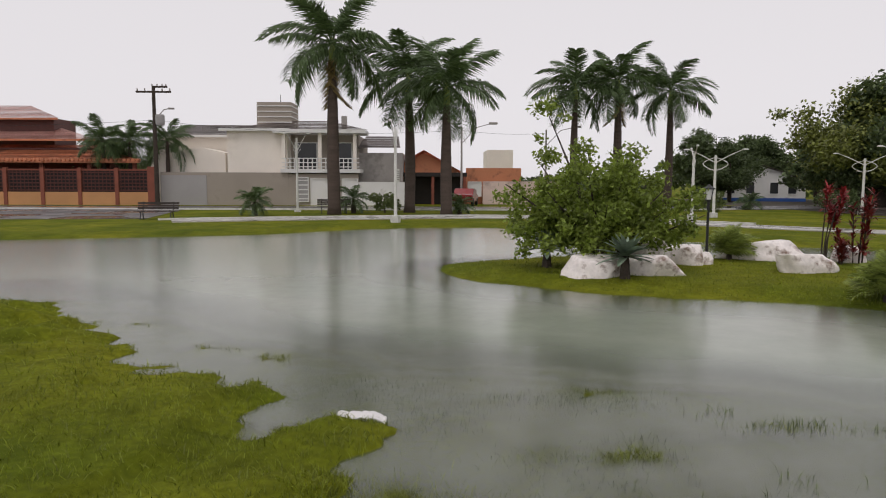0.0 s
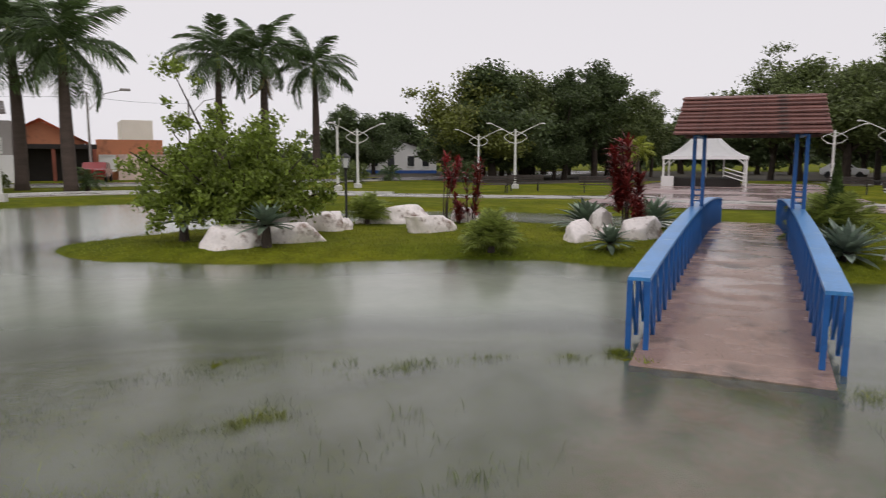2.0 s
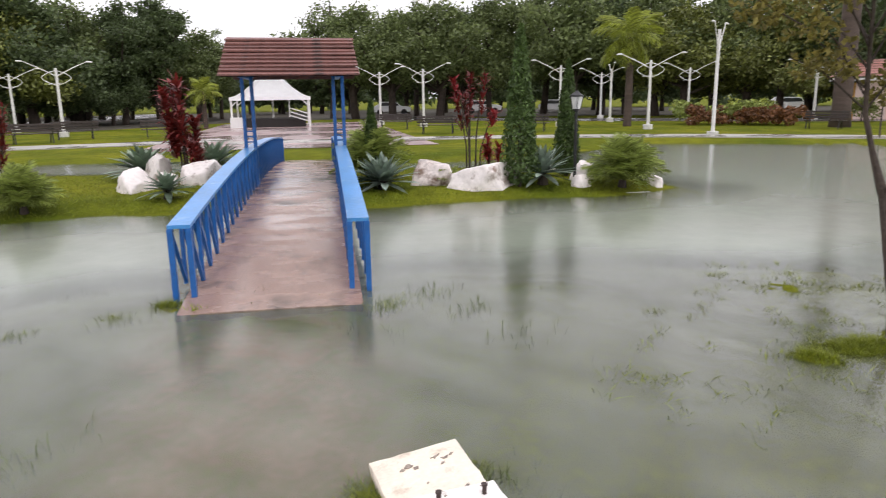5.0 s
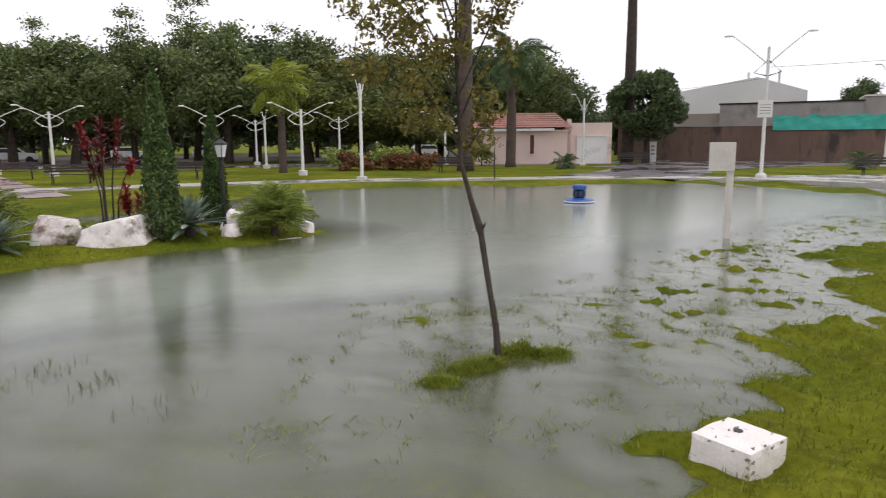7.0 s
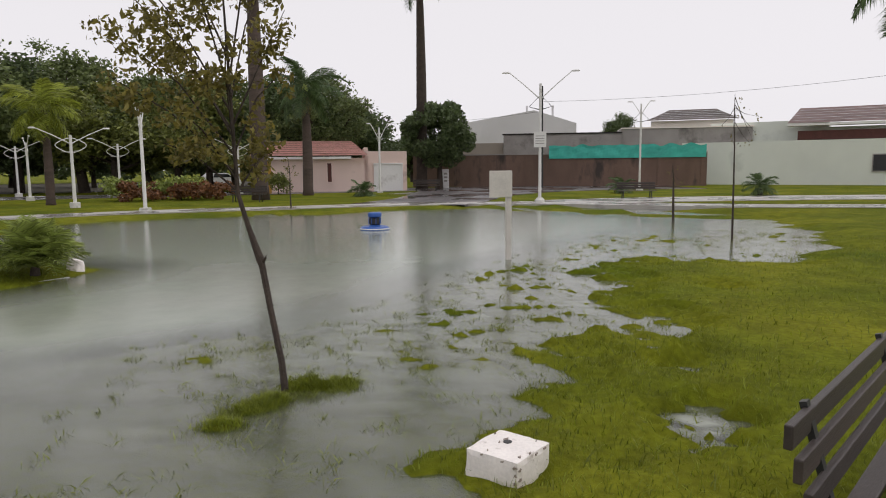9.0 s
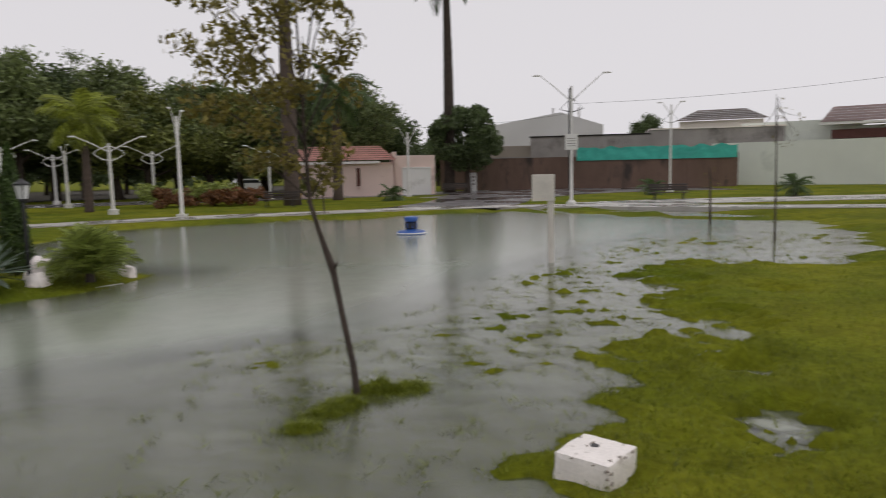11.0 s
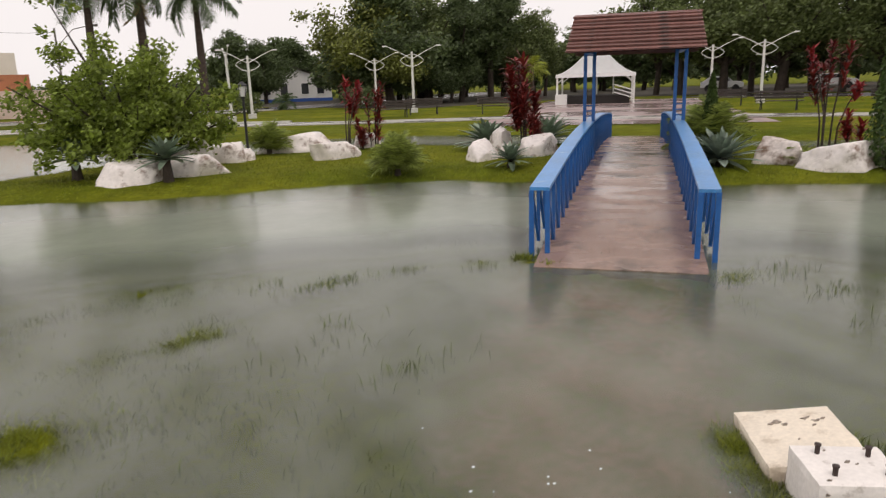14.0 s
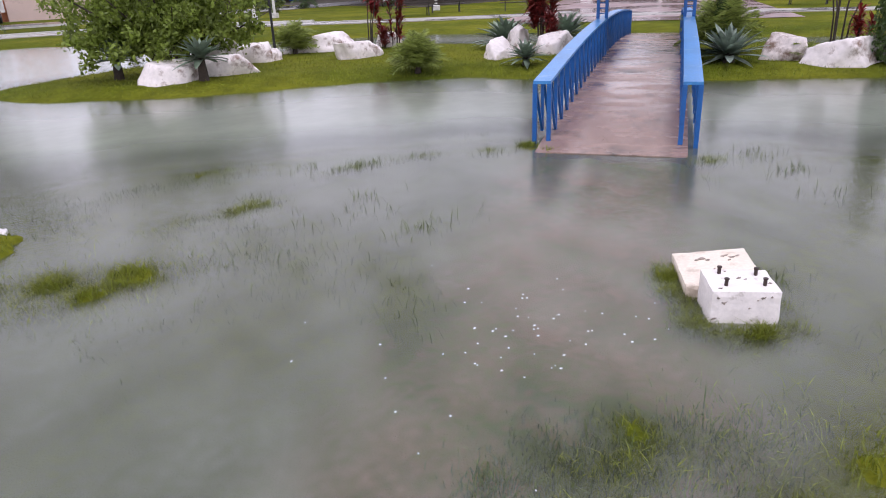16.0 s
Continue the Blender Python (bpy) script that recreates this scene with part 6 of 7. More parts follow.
tiled_slope(h, -56, -24.9, -0.3, 4.6, 3.75, 5.35, M_ROOF, 12, 6.0)
tiled_slope(h, -56, -30.0, 2.6, 6.4, 5.75, 7.0, M_ROOFPINK, 10, 5.0)
tiled_slope(h, -56, -34.2, 4.6, 9.0, 7.75, 9.3, M_ROOFPINK, 10, 5.0)
part("eave", box(-52, -25.0, -0.40, -0.28, 3.62, 3.78), M_ROOF, h)
part("eave", box(-52, -30.1, 2.5, 2.62, 5.6, 5.76), M_ROOF, h)
part("eave", box(-52, -34.3, 4.5, 4.62, 7.6, 7.76), M_ROOF, h)
for k in range(34):
    part("eave_tile", lathe([(0.13, -0.25), (0.13, 0.25)], 8), M_ROOF, h, "", pose(-25.1 - 0.36 * k, -0.28, 3.86, 90, 0, 0))
for x in (-25.6, -29.4, -33.4, -37.3, -41):
    part("post", box(x - 0.14, x + 0.14, 0.0, 0.28, 0, 3.62), M_BRICK, h)
opening(h, "window", -33.0, -29.0, 0.9, 2.8, 2.95, M_SHADE, M_BRICK, 0)
opening(h, "window", -42.0, -35.5, 0.9, 2.8, 2.95, M_SHADE, M_BRICK, 0)
f = thing("street_fence", pose(0, 56.6, 0), "peach fence wall with red posts and dark lattice openings", "fence")
for k in range(7):
    x0 = -44.6 + 3.05 * k
    part("panel_base", box(x0, x0 + 2.75, 0, 0.2, 0, 1.2), M_PEACH, f)
    # Added near-black sheet stands for the shade seen through the lattice.
    part("shade_sheet", box(x0, x0 + 2.75, 0.12, 0.16, 1.2, 3.0), M_SHADE, f, "near-black sheet painting the shade behind the open lattice")
    for j in range(6):
        part("lattice_bar", box(x0, x0 + 2.75, 0.02, 0.06, 1.3 + 0.29 * j, 1.40 + 0.29 * j), M_MAROON, f)
    for j in range(9):
        part("lattice_bar", box(x0 + 0.12 + 0.31 * j, x0 + 0.18 + 0.31 * j, 0.06, 0.09, 1.22, 2.95), M_MAROON, f)
    part("top_rail", box(x0, x0 + 2.75, 0.0, 0.14, 2.95, 3.08), M_BRICK, f)
    part("post", box(x0 + 2.75, x0 + 3.05, -0.08, 0.25, 0, 3.2), M_BRICK, f)
part("end_post", box(-23.9, -23.1, -0.1, 0.3, 0, 3.3), M_BRICK, f)

# small gabled house, orange walls and a far block
h = thing("gabled_house", pose(-1.4, 60, 0), "small orange gabled house with a dark open porch", "house")
bm = prism([(-2.6, 0), (3.2, 0), (3.2, 3.2), (0.2, 4.7), (-2.6, 3.4)], 1.5, 8)
part("wall", bm, M_ORANGEW, h)
# The porch's shade is put into a near-black slab and backing sheet.
part("porch", box(-1.8, 4.0, 0.0, 1.45, 2.6, 2.95), M_SHADE, h)
part("porch_shade", box(-1.6, 3.9, 1.3, 1.46, 0, 2.6), M_SHADE, h)
for x in (-1.7, 1.0, 3.8):
    part("post", box(x - 0.12, x + 0.12, 0.05, 0.3, 0, 2.6), M_BRICK, h)
for s, xa, xb, za, zb in ((0, -3.2, 0.2, 3.1, 4.95), (1, 0.2, 3.8, 4.95, 2.9)):
    bm = bmesh.new()
    vs = [bm.verts.new(p) for p in ((xa, 0.9, za), (xb, 0.9, zb), (xb, 8.4, zb), (xa, 8.4, za))]
    bm.faces.new(vs)
    bmesh.ops.solidify(bm, geom=bm.faces[:], thickness=0.16)
    part("roof", bm, M_ROOF, h)
opening(h, "window", 4.2, 5.3, 0.9, 2.1, 1.4, M_WHITE, M_WHITE, 0)
part("wall", box(4.0, 9.0, 2.0, 2.3, 0, 3.4), M_ORANGEW, h)
part("wall", box(5.5, 12.5, 1.5, 1.8, 0, 2.2), M_PINK, h)
part("white_block", box(6.8, 9.6, 14, 20, 0, 5.6), M_CREAM, h)
part("gate", box(-2.9, -2.2, 0.6, 0.8, 0, 2.2), M_WHITE, h)
h = thing("white_cottage", pose(*polar(24.7, 84).xy, 0, 0, 0, -24), "small white house with a blue skirting under the trees", "house")
bm = prism([(-4.5, 0), (4.5, 0), (4.5, 2.6), (0, 4.0), (-4.5, 2.6)], 0, 6)
part("wall", bm, M_WHITE, h)
part("skirting", box(-4.55, 4.55, -0.03, 0.0, 0, 0.5), M_BUOY, h)
for x in (-3, -1, 1.4, 3.2):
    opening(h, "window", x - 0.4, x + 0.4, 1.0, 2.2, -0.01, M_WINDOW, M_WHITE, 0)
for xa, xb, za, zb in ((-5, 0, 2.5, 4.2), (0, 5, 4.2, 2.5)):
    bm = bmesh.new()
    bm.faces.new([bm.verts.new(p) for p in ((xa, -0.4, za), (xb, -0.4, zb), (xb, 6.4, zb), (xa, 6.4, za))])
    bmesh.ops.solidify(bm, geom=bm.faces[:], thickness=0.12)
    part("roof", bm, M_ROOFGREY, h)

# ---- east street: pink house, stained wall, pale green house ----


def facing(az, d):
    """A frame whose x runs to the right along a front and whose -y looks back to the pond."""
    p = polar(az, d)
    return pose(p.x, p.y, 0, 0, 0, -az)


h = thing("pink_house", facing(99.0, 53.0), "low pale pink house with a faded pink tile roof", "house")
part("wall", box(-5.4, 1.6, 0, 7, 0, 2.7), M_PINK, h)
part("wall", box(-6.6, -5.4, 0.3, 6, 0, 2.5), M_YELLOW, h, "ochre side wall")
part("wall", box(1.6, 4.9, 0.4, 0.7, 0, 3.2), M_PINK, h)
opening(h, "garage_door", 2.4, 4.5, 0.1, 2.2, 0.38, M_WHITE, M_WHITE, 0, "white garage door")
opening(h, "window", -1.2, -0.9, 0.9, 2.3, -0.02, M_MAROON, M_PINK, 0)
part("eave", box(-6.9, 0.6, -0.5, 0.1, 2.62, 2.8), M_WHITE, h)
tiled_slope(h, -7.0, 1.9, -0.5, 4.0, 2.85, 4.1, M_ROOFPINK, 7, 1.2)
part("side_wall", box(1.6, 1.9, 0.4, 7, 0, 3.5), M_PINK, h)

w = thing("stained_wall", facing(117.0, 62.0), "long brown rain-stained boundary wall", "wall")
part("wall", box(-13.5, 12.3, 0, 0.25, 0, 2.95), M_RUST, w)
part("coping", box(-13.5, 12.3, -0.05, 0.3, 2.95, 3.05), M_CONC, w)
for k in range(8):
    part("pier", box(-13.4 + 3.6 * k, -13.1 + 3.6 * k, -0.06, 0.0, 0, 2.95), M_RUST, w)
bm = bmesh.new()
bmesh.ops.create_grid(bm, x_segments=60, y_segments=5, size=0.5)
for v in bm.verts:
    u, t = v.co.x, v.co.y + 0.5
    v.co = Vector((5.55 + u * 13.3, -0.12 + 0.07 * noise.noise(Vector((u * 22, t * 2, 3))), 2.6 + t * (1.1 + 0.22 * noise.noise(Vector((u * 16, 1, 2))))))
bmesh.ops.solidify(bm, geom=bm.faces[:], thickness=0.02)
tagged(part("shade_netting", bm, M_NET, None, "", facing(117.0, 62.0)), "sagging green shade netting hung along a brown wall", "netting")
b = thing("unfinished_building", facing(117.0, 66.0), "low bare grey concrete building behind the wall", "building")
part("wall", box(-5.5, 5.4, 0, 6, 0, 4.9), M_CONC, b)
part("wall", box(5.4, 17.0, 0.5, 6, 0, 5.3), M_CONC, b)
part("coping", box(-5.6, 5.5, -0.1, 6.1, 4.9, 5.02), M_SHADE, b)
part("coping", box(5.5, 17.1, 0.4, 6.1, 5.3, 5.42), M_CREAM, b)
part("wall", box(-12.5, -5.6, 1.0, 6, 0, 4.2), M_TAUPE, b)
b = thing("warehouse", facing(113.0, 84.0), "pale metal-clad warehouse with a shallow roof", "warehouse")
part("wall", prism([(-8.5, 0), (7.5, 0), (7.5, 7.0), (2.5, 8.6), (-8.5, 6.8)], 0, 14), M_METALW, b)
for k in range(18):
    part("cladding_rib", box(-8.3 + 0.86 * k, -8.24 + 0.86 * k, -0.05, 0, 0, 6.6), M_METALW, b)
for x in (1.5, 4.6):
    part("vent", box(x, x + 0.25, 1, 1.3, 7, 9.2), M_METALW, b)
h = thing("hip_roofed_house", facing(127.0, 78.0), "cream house with a dark tiled hip roof behind the wall", "house")
part("wall", box(-4.2, 4.0, 0, 8, 0, 6.6), M_CREAM, h)
tiled_slope(h, -4.7, 4.6, -0.6, 4, 6.6, 8.0, M_ROOFGREY, 6, 2.2)
h = thing("pale_green_house", facing(138.0, 66.0), "pale green street wall and house with maroon eaves", "house")
part("wall", box(-14.2, 16, 0, 0.25, 0, 3.9), M_MINT, h, "pale green street wall")
part("wall", box(-11.6, -2, 2.5, 9, 0, 5.7), M_MINT, h)
part("wall", box(-3.5, 16, 1.0, 9, 0, 5.0), M_MINT, h)
part("band", box(-4.2, 16, 0.3, 1.0, 3.95, 4.7), M_MAROON, h)
part("eave", box(-5, 16, -0.3, 1.0, 5.1, 5.3), M_WHITE, h)
tiled_slope(h, -5, 17, -0.3, 5.0, 5.3, 6.9, M_ROOFDUST, 6, 0.6)
for x in (1.4, 4.6):
    opening(h, "window", x, x + 1.0, 1.3, 2.6, -0.02, M_WINDOW, M_CONC, 0)
part("planter_box", box(3.0, 3.9, -0.3, -0.02, 0.5, 0.9), M_TREE3, h)
mo = thing("pillar_sign", pose(56.5, -18.3, 0.1, 0, 0, -108), "small white concrete pillar by the street", "pillar")
part("pillar", box(-0.28, 0.28, -0.15, 0.15, -0.1, 1.65, 0.03), M_WHITE, mo)
for k in range(3):
    part("print_bar", box(-0.14, 0.14, -0.165, -0.155, 0.6 + 0.3 * k, 0.75 + 0.3 * k), M_CONC, mo)


# ---- electricity poles, wires, parked cars ----
def power_pole(p, h, az, label):
    t = thing("power_pole", pose(p[0], p[1], 0.1, 0, 0, az), label, "power pole")
    part("pole", lathe([(0.20, -0.2), (0.17, h * 0.5), (0.13, h)], 10), M_BARK, t)
    for z, w in ((h - 0.45, 2.8), (h - 0.05, 1.2)):
        part("crossarm", box(-w / 2 + (0.5 if w < 2 else 0), w / 2 + (0.5 if w < 2 else 0), -0.08, 0.08, z - 0.07, z + 0.07, 0.01), M_BARK, t)
    for x in (-1.3, -0.7, 0.7, 1.3):
        part("insulator", lathe([(0.05, h - 0.40), (0.07, h - 0.3), (0.03, h - 0.15)], 8), M_CONC, t, "", pose(x, 0, 0))
    for x in (-0.1, 0.3, 0.7, 1.0):
        part("insulator", lathe([(0.05, h), (0.06, h + 0.1), (0.03, h + 0.2)], 8), M_CONC, t, "", pose(x, 0, 0))
    part("transformer", lathe([(0.32, h - 3.1), (0.36, h - 2.95), (0.36, h - 2.35), (0.30, h - 2.25)], 14), M_GREYR, t, "grey transformer can", pose(0.45, 0, 0))
    part("lamp_arm", tube([(0.1, 0, h - 2.6), (0.9, -0.3, h - 1.9), (1.4, -0.4, h - 1.8)], 0.04, 6), M_CONC, t)
    part("lamp_head", box(1.3, 1.75, -0.5, -0.3, h - 1.88, h - 1.74, 0.03), M_CONC, t)
    return t


power_pole((-22.85, 55.8), 9.6, 0, "wooden power pole with crossarms and a grey transformer")
t = thing("power_pole", pose(*polar(115.4, 60).xy, 0.1), "thin dark concrete power pole", "power pole")
part("pole", lathe([(0.13, -0.2), (0.105, 5), (0.085, 8.6)], 10), M_DARK, t)
part("crossarm", bar((-0.5, 0.3, 7.6), (0.5, -0.3, 7.6), 0.12), M_DARK, t)
for x, y in ((2.0, 57.0), (9.5, 60.0)):
    t = thing("power_pole", pose(x, y, 0.1), "grey street pole with a curved lamp arm", "power pole")
    part("pole", lathe([(0.10, -0.2), (0.07, 6.6)], 8), M_CONC, t)
    part("lamp_arm", tube([(0, 0, 5.2), (1.2, -0.3, 6.5), (2.4, -0.6, 6.8)], 0.032, 6), M_CONC, t)
    part("lamp_head", box(2.2, 2.9, -0.8, -0.5, 6.72, 6.9, 0.04), M_CONC, t)


def wire(p, q, sag):
    p, q = Vector(p), Vector(q)
    pts = [p.lerp(q, k / 14) - Vector((0, 0, sag * 4 * (k / 14) * (1 - k / 14))) for k in range(15)]
    ob = part("power_line", tube(pts, 0.013, 4), M_DARK)
    tagged(ob, "thin black overhead power line", "cable", "overhead lines")


e = polar(115.4, 60)
wire((-22.85, 55.8, 7.0), (2.0, 57.0, 6.4), 0.6)
wire((-22.85, 55.8, 7.0), (-70, 54, 7.2), 0.8)
wire((2.0, 57, 6.4), (9.5, 60.0, 6.4), 0.2)
wire((e.x, e.y, 7.4), (polar(145, 60).x, polar(145, 60).y, 8.6), 0.5)
wire((e.x, e.y, 6.6), (polar(97, 70).x, polar(97, 70).y, 6.6), 0.6)


def car(m, paint, label):
    t = thing("parked_car", m, label, "car", "parked cars")
    bm = prism([(-2.0, 0.35), (2.0, 0.35), (2.05, 0.75), (1.85, 0.92), (1.0, 0.98), (0.45, 1.42), (-1.15, 1.45), (-1.75, 1.0), (-2.05, 0.9)], -0.8, 0.8)
    bmesh.ops.bevel(bm, geom=bm.edges[:], offset=0.06, segments=2, affect="EDGES")
    part("body", bm, paint, t)
    for s in (-1, 1):
        part("side_window", prism([(-1.2, 1.02), (0.80, 1.02), (0.42, 1.34), (-1.05, 1.36)], s * 0.785, s * 0.815), M_WINDOW, t)
        for x in (-1.3, 1.3):
            part("wheel", lathe([(0.31, -0.1), (0.33, -0.07), (0.33, 0.07), (0.31, 0.1)], 18), M_RUBBER, t, "", pose(x, s * 0.72, 0.33, 90, 0, 0))
    part("headlight", box(1.9, 2.07, -0.7, -0.45, 0.65, 0.8, 0.02), M_GLASS, t)
    part("headlight", box(1.9, 2.07, 0.45, 0.7, 0.65, 0.8, 0.02), M_GLASS, t)


p = polar(89.2, 72)
car(pose(p.x, p.y, 0.12, 0, 0, -60), M_CAR, "white hatchback parked under trees")
car(pose(2.4, 57.2, 0.15, 0, 0, 80), M_REDCAR, "red car parked before an orange house")
for az, d in ((58.5, 76), (66, 78), (72, 77)):
    p = polar(az, d)
    car(pose(p.x, p.y, 0.12, 0, 0, -az), M_CAR, "white car parked under trees")

# the round tree by the east street and trees behind the red roofs
p = polar(107.0, 57.5)
t = thing("round_tree", pose(p.x, p.y, 0.1), "dense rounded dark-green street tree", "tree", "trees round the park")
part("trunk", tube([(0, 0, -0.2), (0.1, 0, 1.4), (0, 0.1, 3.2)], [0.28, 0.22, 0.14], 9), M_BARK, t)
rr, q = np.random.RandomState(17), random.Random(17)
blobs = []
for k in range(60):
    a, u = q.uniform(0, 6.28), q.uniform(-1, 1)
    s = math.sqrt(1 - u * u)
    blobs.append((2.5 * s * math.cos(a), 2.5 * s * math.sin(a), 4.5 + 2.3 * u, q.uniform(0.6, 1.0)))
link("crown", leaves_mesh("crown", foliage_points(rr, blobs, 11000), 0.22, rr, M_TREE3), None, t)
plant(0, -25.5, 72, 0.72)
plant(3, -22.0, 74, 0.78)
plant(0, -31.0, 80, 0.9)
plant(2, 30.9, 57, 1.22)
plant(3, 32.2, 57, 1.2)
plant(0, 35.0, 62, 1.15)
plant(3, 29.6, 60, 0.62)
plant(3, 31.2, 60, 0.95)
plant(3, 34.6, 62, 1.0)
plant(3, 33.6, 58, 0.66)
plant(3, 37.2, 59, 0.62)
for az, d in ((-26.2, 66), (-21.8, 64), (-24.4, 66)):
    q = polar(az, d, 0.1)
    feather_palm("coconut_palm", tuple(q), 5.4, 0.16, FROND_BIG, 16, int(d * 7 + az), "leafy palm behind the street wall", "palm", 0.85, shaft=False)
for az in np.arange(21, 105, 2.6):
    plant(5, az + r.uniform(-0.8, 0.8), r.uniform(76, 92), r.uniform(0.8, 1.0))

# a far belt of woods closes the view behind the park
wr, far_pts = np.random.RandomState(31), []
for az in np.arange(-42, 150, 0.7):
    tall = 4.6 if 18 < az < 104 else 2.4
    for k in range(5):
        q = polar(az + wr.uniform(-0.5, 0.5), wr.uniform(104, 122))
        far_pts.append((q.x, q.y, wr.uniform(0.3, 1.0) * tall, wr.uniform(0.9, 1.7)))
tagged(link("far_woods", leaves_mesh("far_woods", foliage_points(wr, far_pts, 42000), 0.62, wr, M_TREE3), None), "dark belt of far trees behind the park", "woods", kind="stuff")

# ---- grass, weeds and foam on the flood ----
rng = np.random.RandomState(8)


def blades(name, xy, z, h0, h1, width, lean, mat, label):
    n = len(xy)
    hgt = rng.uniform(h0, h1, n)
    a = rng.uniform(0, 6.28, n)
    w = np.stack([np.cos(a), np.sin(a), np.zeros(n)], 1) * width
    base = np.column_stack([xy, z])
    d = rng.normal(size=(n, 2)) * lean
    mid = base + np.column_stack([d * hgt[:, None] * 0.35, hgt * 0.6])
    tip = base + np.column_stack([d * hgt[:, None], hgt])
    v = np.stack([base - w, base + w, mid + w * 0.7, mid - w * 0.7, tip], 1).reshape(-1, 3)
    k = np.arange(n)[:, None] * 5
    faces = (k + np.array([[0, 1, 2, 3]])).tolist() + (k + np.array([[3, 2, 4]])).tolist()
    me = bpy.data.meshes.new(name)
    me.from_pydata(v.tolist(), [], faces)
    tagged(link(name, me, mat), label, "grass", kind="stuff")


def scatter(n, x0, x1, y0, y1, lo, hi):
    xy = np.column_stack([rng.uniform(x0, x1, n), rng.uniform(y0, y1, n)])
    z = ground_height(xy[:, 0], xy[:, 1])
    ok = (z > lo) & (z < hi)
    return xy[ok], z[ok]


xy, z = scatter(90000, -4, 9, -6, 8.5, -0.025, 0.5)
blades("lawn_grass", xy, z - 0.01, 0.03, 0.075, 0.0032, 0.6, M_GRASS, "short wet lawn grass at the flood's edge")
xy, z = scatter(60000, -8, 20, -16, 12, -0.02, 0.5)
blades("lawn_grass_further", xy, z - 0.01, 0.04, 0.08, 0.006, 0.6, M_GRASS, "short wet lawn grass further off")
xy, z = scatter(45000, -1, 17.5, 1.5, 19, 0.03, 0.5)
blades("island_grass", xy, z - 0.01, 0.03, 0.07, 0.007, 0.6, M_GRASS, "short turf on the island")
xy, z = scatter(11000, -1.5, 8.5, -1.5, 6.2, -0.14, 0.0)
f1 = rough_field(xy[:, 0], xy[:, 1], 1)
left = (xy[:, 0] < 2.2) & (xy[:, 1] > 2.4)
keep = (left & (f1 > 0.7)) | (f1 > 1.5)
blades("flooded_grass", xy[keep], z[keep], 0.07, 0.10, 0.003, 0.5, M_WEED, "grass blades poking through shallow water")
wx = []
for cx, cy, sx, sy, n in ((2.85, 5.20, 0.24, 0.07, 150), (2.36, 5.55, 0.10, 0.06, 30), (3.66, 5.07, 0.15, 0.05, 45), (4.3, 4.6, 0.12, 0.08, 30), (4.88, 4.62, 0.08, 0.08, 60), (6.0, 1.95, 0.13, 0.08, 60), (5.4, 1.3, 0.2, 0.15, 30),
                          (5.78, 2.72, 0.16, 0.10, 60), (6.25, 2.55, 0.15, 0.12, 60), (2.35, 3.02, 0.25, 0.08, 80), (2.3, 4.14, 0.10, 0.08, 30), (1.95, 3.78, 0.3, 0.2, 60), (0.75, 3.3, 0.35, 0.2, 35), (1.2, 2.9, 0.4, 0.25, 25),
                          (3.42, 0.70, 0.05, 0.08, 60), (0.9, 0.15, 0.25, 0.15, 50), (1.4, 0.0, 0.35, 0.2, 60), (5.42, 4.05, 0.15, 0.1, 60)):
    wx.append(np.column_stack([rng.normal(cx, sx, n), rng.normal(cy, sy, n)]))
wx = np.concatenate(wx)
# short bright turf round the blocks, the sapling and the bridge's feet
gxy = [np.column_stack([rng.normal(cx, sx, n), rng.normal(cy, sy, n)]) for cx, cy, sx, sy, n in (
    (2.53, 0.60, 0.05, 0.06, 700), (2.66, 0.73, 0.05, 0.05, 600), (2.80, 0.92, 0.05, 0.07, 900), (2.93, 1.08, 0.045, 0.06, 700), (3.06, 1.21, 0.04, 0.04, 300), (2.58, 0.38, 0.06, 0.06, 500), (2.74, 0.26, 0.06, 0.05, 500), (2.90, 0.20, 0.05, 0.05, 300),
    (3.44, 0.80, 0.05, 0.06, 300), (3.10, 0.40, 0.06, 0.05, 160), (6.0, -0.85, 0.14, 0.12, 1200), (6.22, -1.08, 0.12, 0.12, 1600), (6.42, -1.36, 0.12, 0.13, 1800), (6.52, -1.65, 0.1, 0.12, 1100), (6.60, -1.93, 0.08, 0.1, 500),
    (4.88, 4.62, 0.06, 0.06, 400), (5.75, 2.72, 0.13, 0.07, 400), (1.75, -0.3, 0.3, 0.22, 900), (1.35, -0.05, 0.25, 0.12, 500), (-0.25, 3.62, 0.34, 0.22, 2600), (-0.6, 3.8, 0.25, 0.22, 1700), (1.3, 4.55, 0.2, 0.08, 260), (0.7, 4.6, 0.3, 0.1, 200), (2.85, 5.2, 0.25, 0.06, 260), (3.66, 5.07, 0.13, 0.04, 90))]
gxy = np.concatenate(gxy)
inside = np.zeros(len(gxy), bool)
for ox, oy, turn, hx, hy in ((2.845, 0.535, -43, 0.195, 0.165), (3.145, 0.872, -44, 0.24, 0.28)):
    c, sn = math.cos(radians(turn)), math.sin(radians(turn))
    lx, ly = (gxy[:, 0] - ox) * c + (gxy[:, 1] - oy) * sn, -(gxy[:, 0] - ox) * sn + (gxy[:, 1] - oy) * c
    inside |= (np.abs(lx) < hx) & (np.abs(ly) < hy)
gxy = gxy[~inside]
gz = np.maximum(ground_height(gxy[:, 0], gxy[:, 1]) - 0.01, -0.05)
blades("turf_tufts", gxy, gz, 0.04, 0.085, 0.0035, 0.7, M_GRASS, "short bright green turf rising out of the flood")
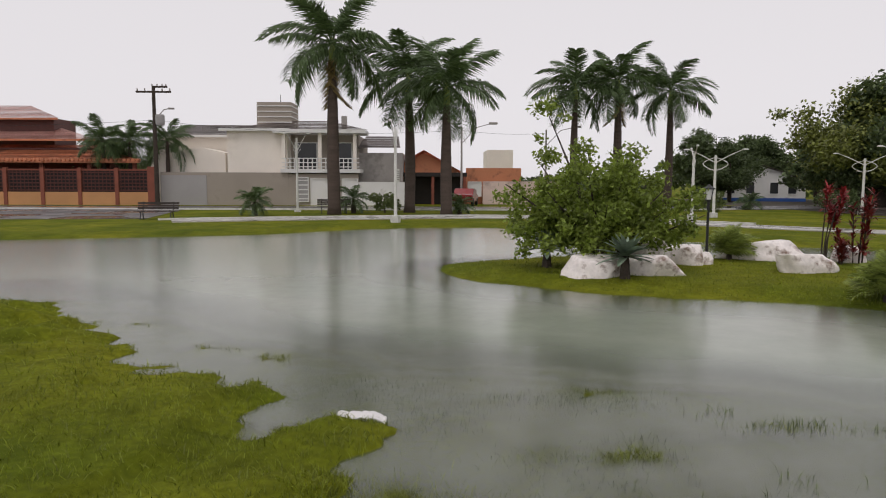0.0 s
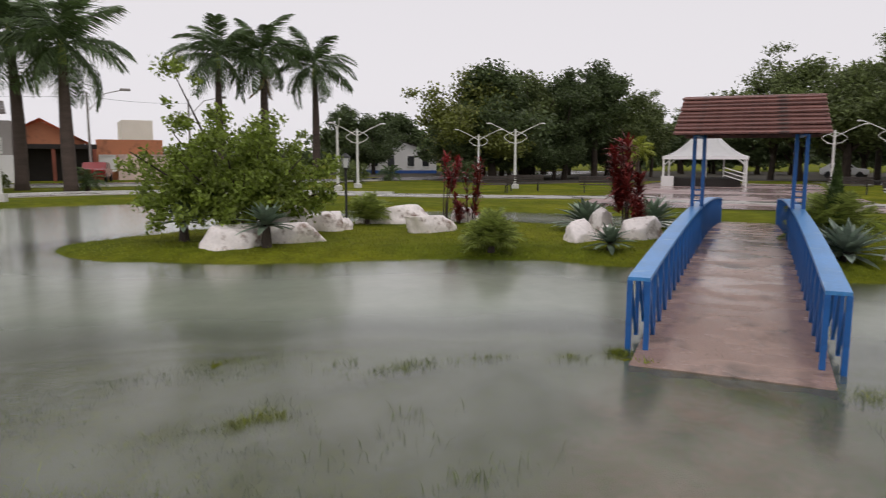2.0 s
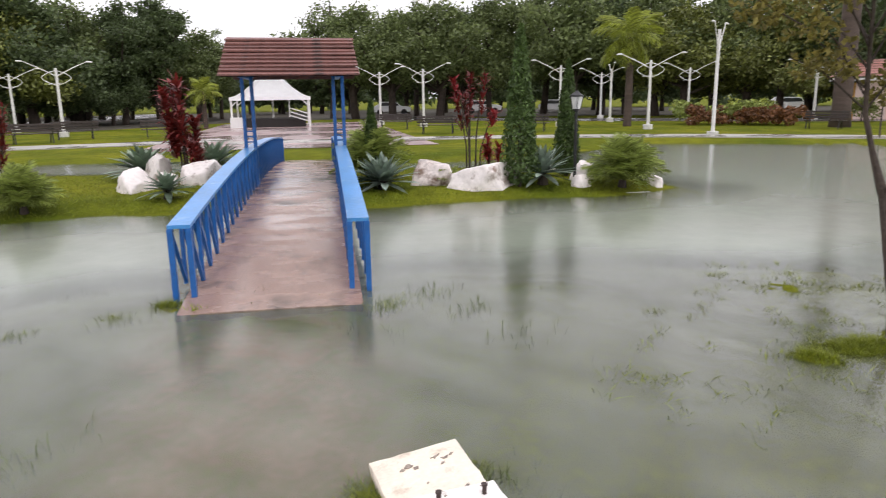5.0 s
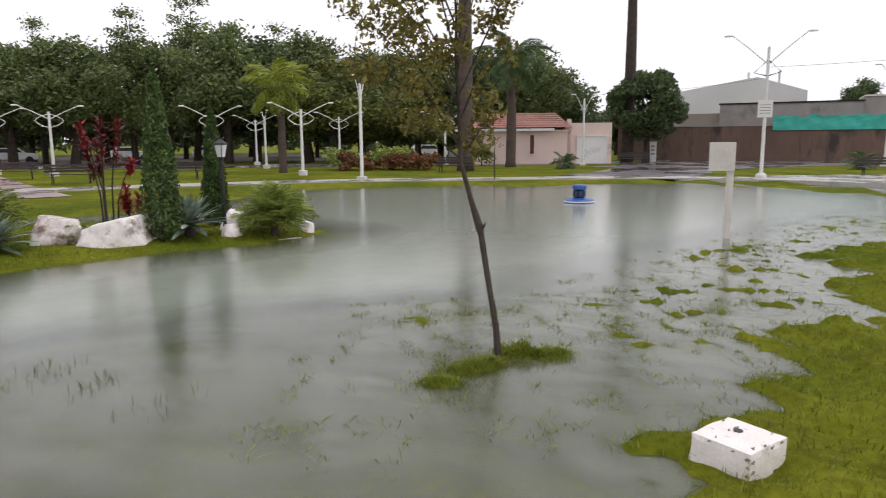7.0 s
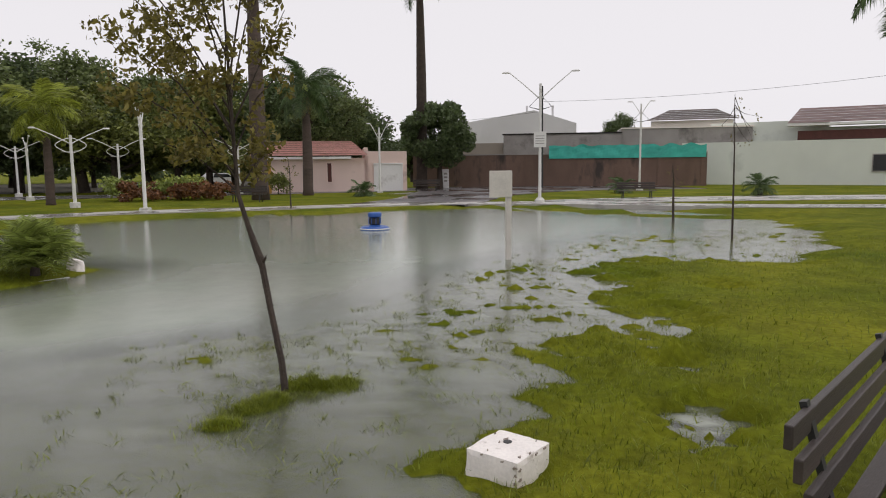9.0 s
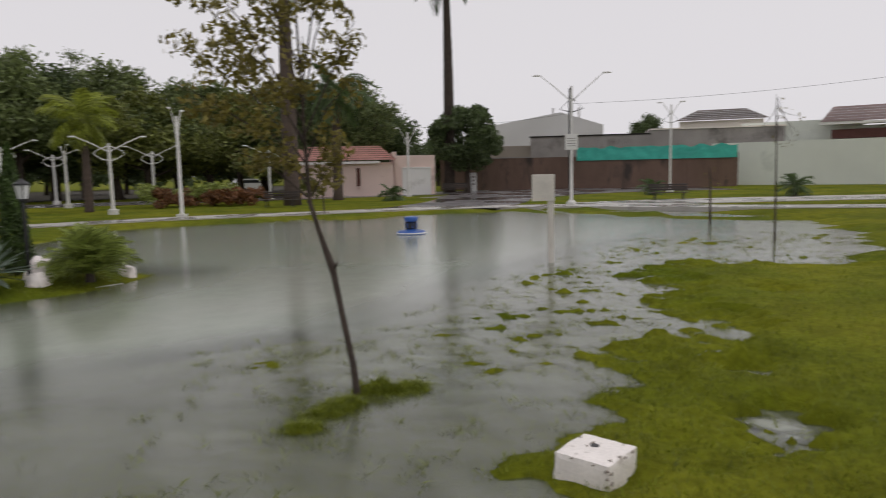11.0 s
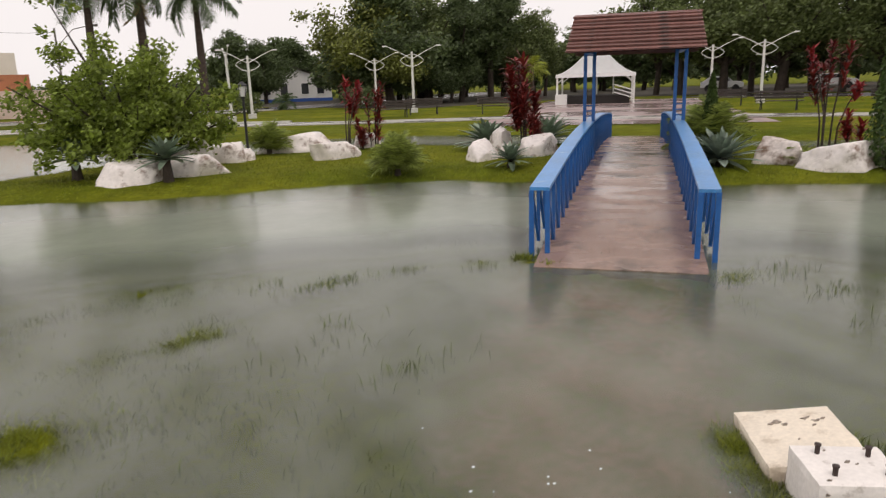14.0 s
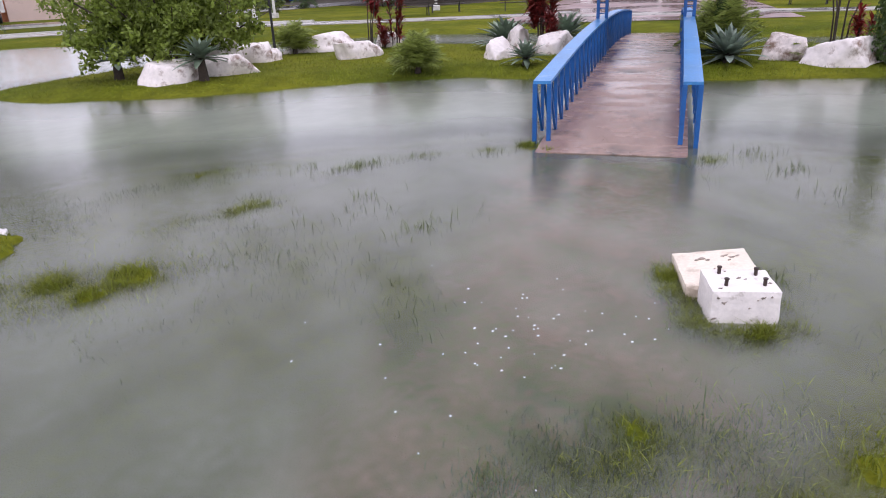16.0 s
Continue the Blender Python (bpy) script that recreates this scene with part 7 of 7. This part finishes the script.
# broken tufts over the shallow flood towards the open lawn
tx = rng.uniform(0, 1, (2600, 2)) * np.array([13.0, 16.0]) + np.array([4.5, -15.5])
tz = ground_height(tx[:, 0], tx[:, 1])
tx = tx[(tz < 0.0) & (tz > -0.10)]
tx = np.repeat(tx, 15, 0) + rng.normal(0, 0.06, (len(tx) * 15, 2)) * np.array([1.0, 0.7])
blades("broken_tufts", tx, np.full(len(tx), -0.03), 0.035, 0.07, 0.006, 1.2, M_GRASS, "broken tufts of grass rising out of shallow water")
blades("weeds", wx, np.full(len(wx), -0.05), 0.06, 0.14, 0.004, 0.35, M_WEED, "thin green weeds standing in the flood")
# short dark stubs that just break the surface, and the denser beds near the path
sx = np.concatenate([np.column_stack([rng.normal(cx, ax, n), rng.normal(cy, ay, n)]) for cx, cy, ax, ay, n in (
    (0.45, 3.4, 0.2, 0.15, 190), (0.9, 3.4, 0.25, 0.2, 150), (0.7, 4.0, 0.3, 0.3, 150), (1.2, 4.5, 0.35, 0.25, 150), (1.1, 3.1, 0.25, 0.3, 90), (-0.1, 2.8, 0.4, 0.3, 130),
    (0.9, 6.0, 0.45, 0.12, 260), (1.4, 5.85, 0.35, 0.15, 220), (-0.7, 6.3, 0.4, 0.3, 300), (-0.2, 5.4, 0.3, 0.3, 200),
    (1.1, 0.25, 0.2, 0.12, 600), (1.3, 0.0, 0.25, 0.12, 500), (0.75, 0.3, 0.08, 0.06, 300), (1.7, -0.2, 0.22, 0.15, 400))])
blades("weed_stubs", sx, np.full(len(sx), -0.03), 0.035, 0.058, 0.0032, 0.5, M_WEED, "short dark grass tips breaking the flood's surface")
bm = bmesh.new()
for k in range(60):
    x, y = (rng.normal(1.95, 0.28), rng.normal(1.12, 0.32)) if k < 40 else (rng.normal(1.3, 0.7), rng.normal(0.9, 0.6))
    v = bmesh.ops.create_icosphere(bm, subdivisions=1, radius=rng.uniform(0.004, 0.009))["verts"]
    bmesh.ops.scale(bm, verts=v, vec=(rng.uniform(0.7, 1.5), 1.0, 0.3))
    bmesh.ops.translate(bm, verts=v, vec=(x, y, 0.002))
tagged(part("foam_flecks", bm, M_FOAM), "white foam bubbles and petals adrift on the water", "foam", kind="stuff")
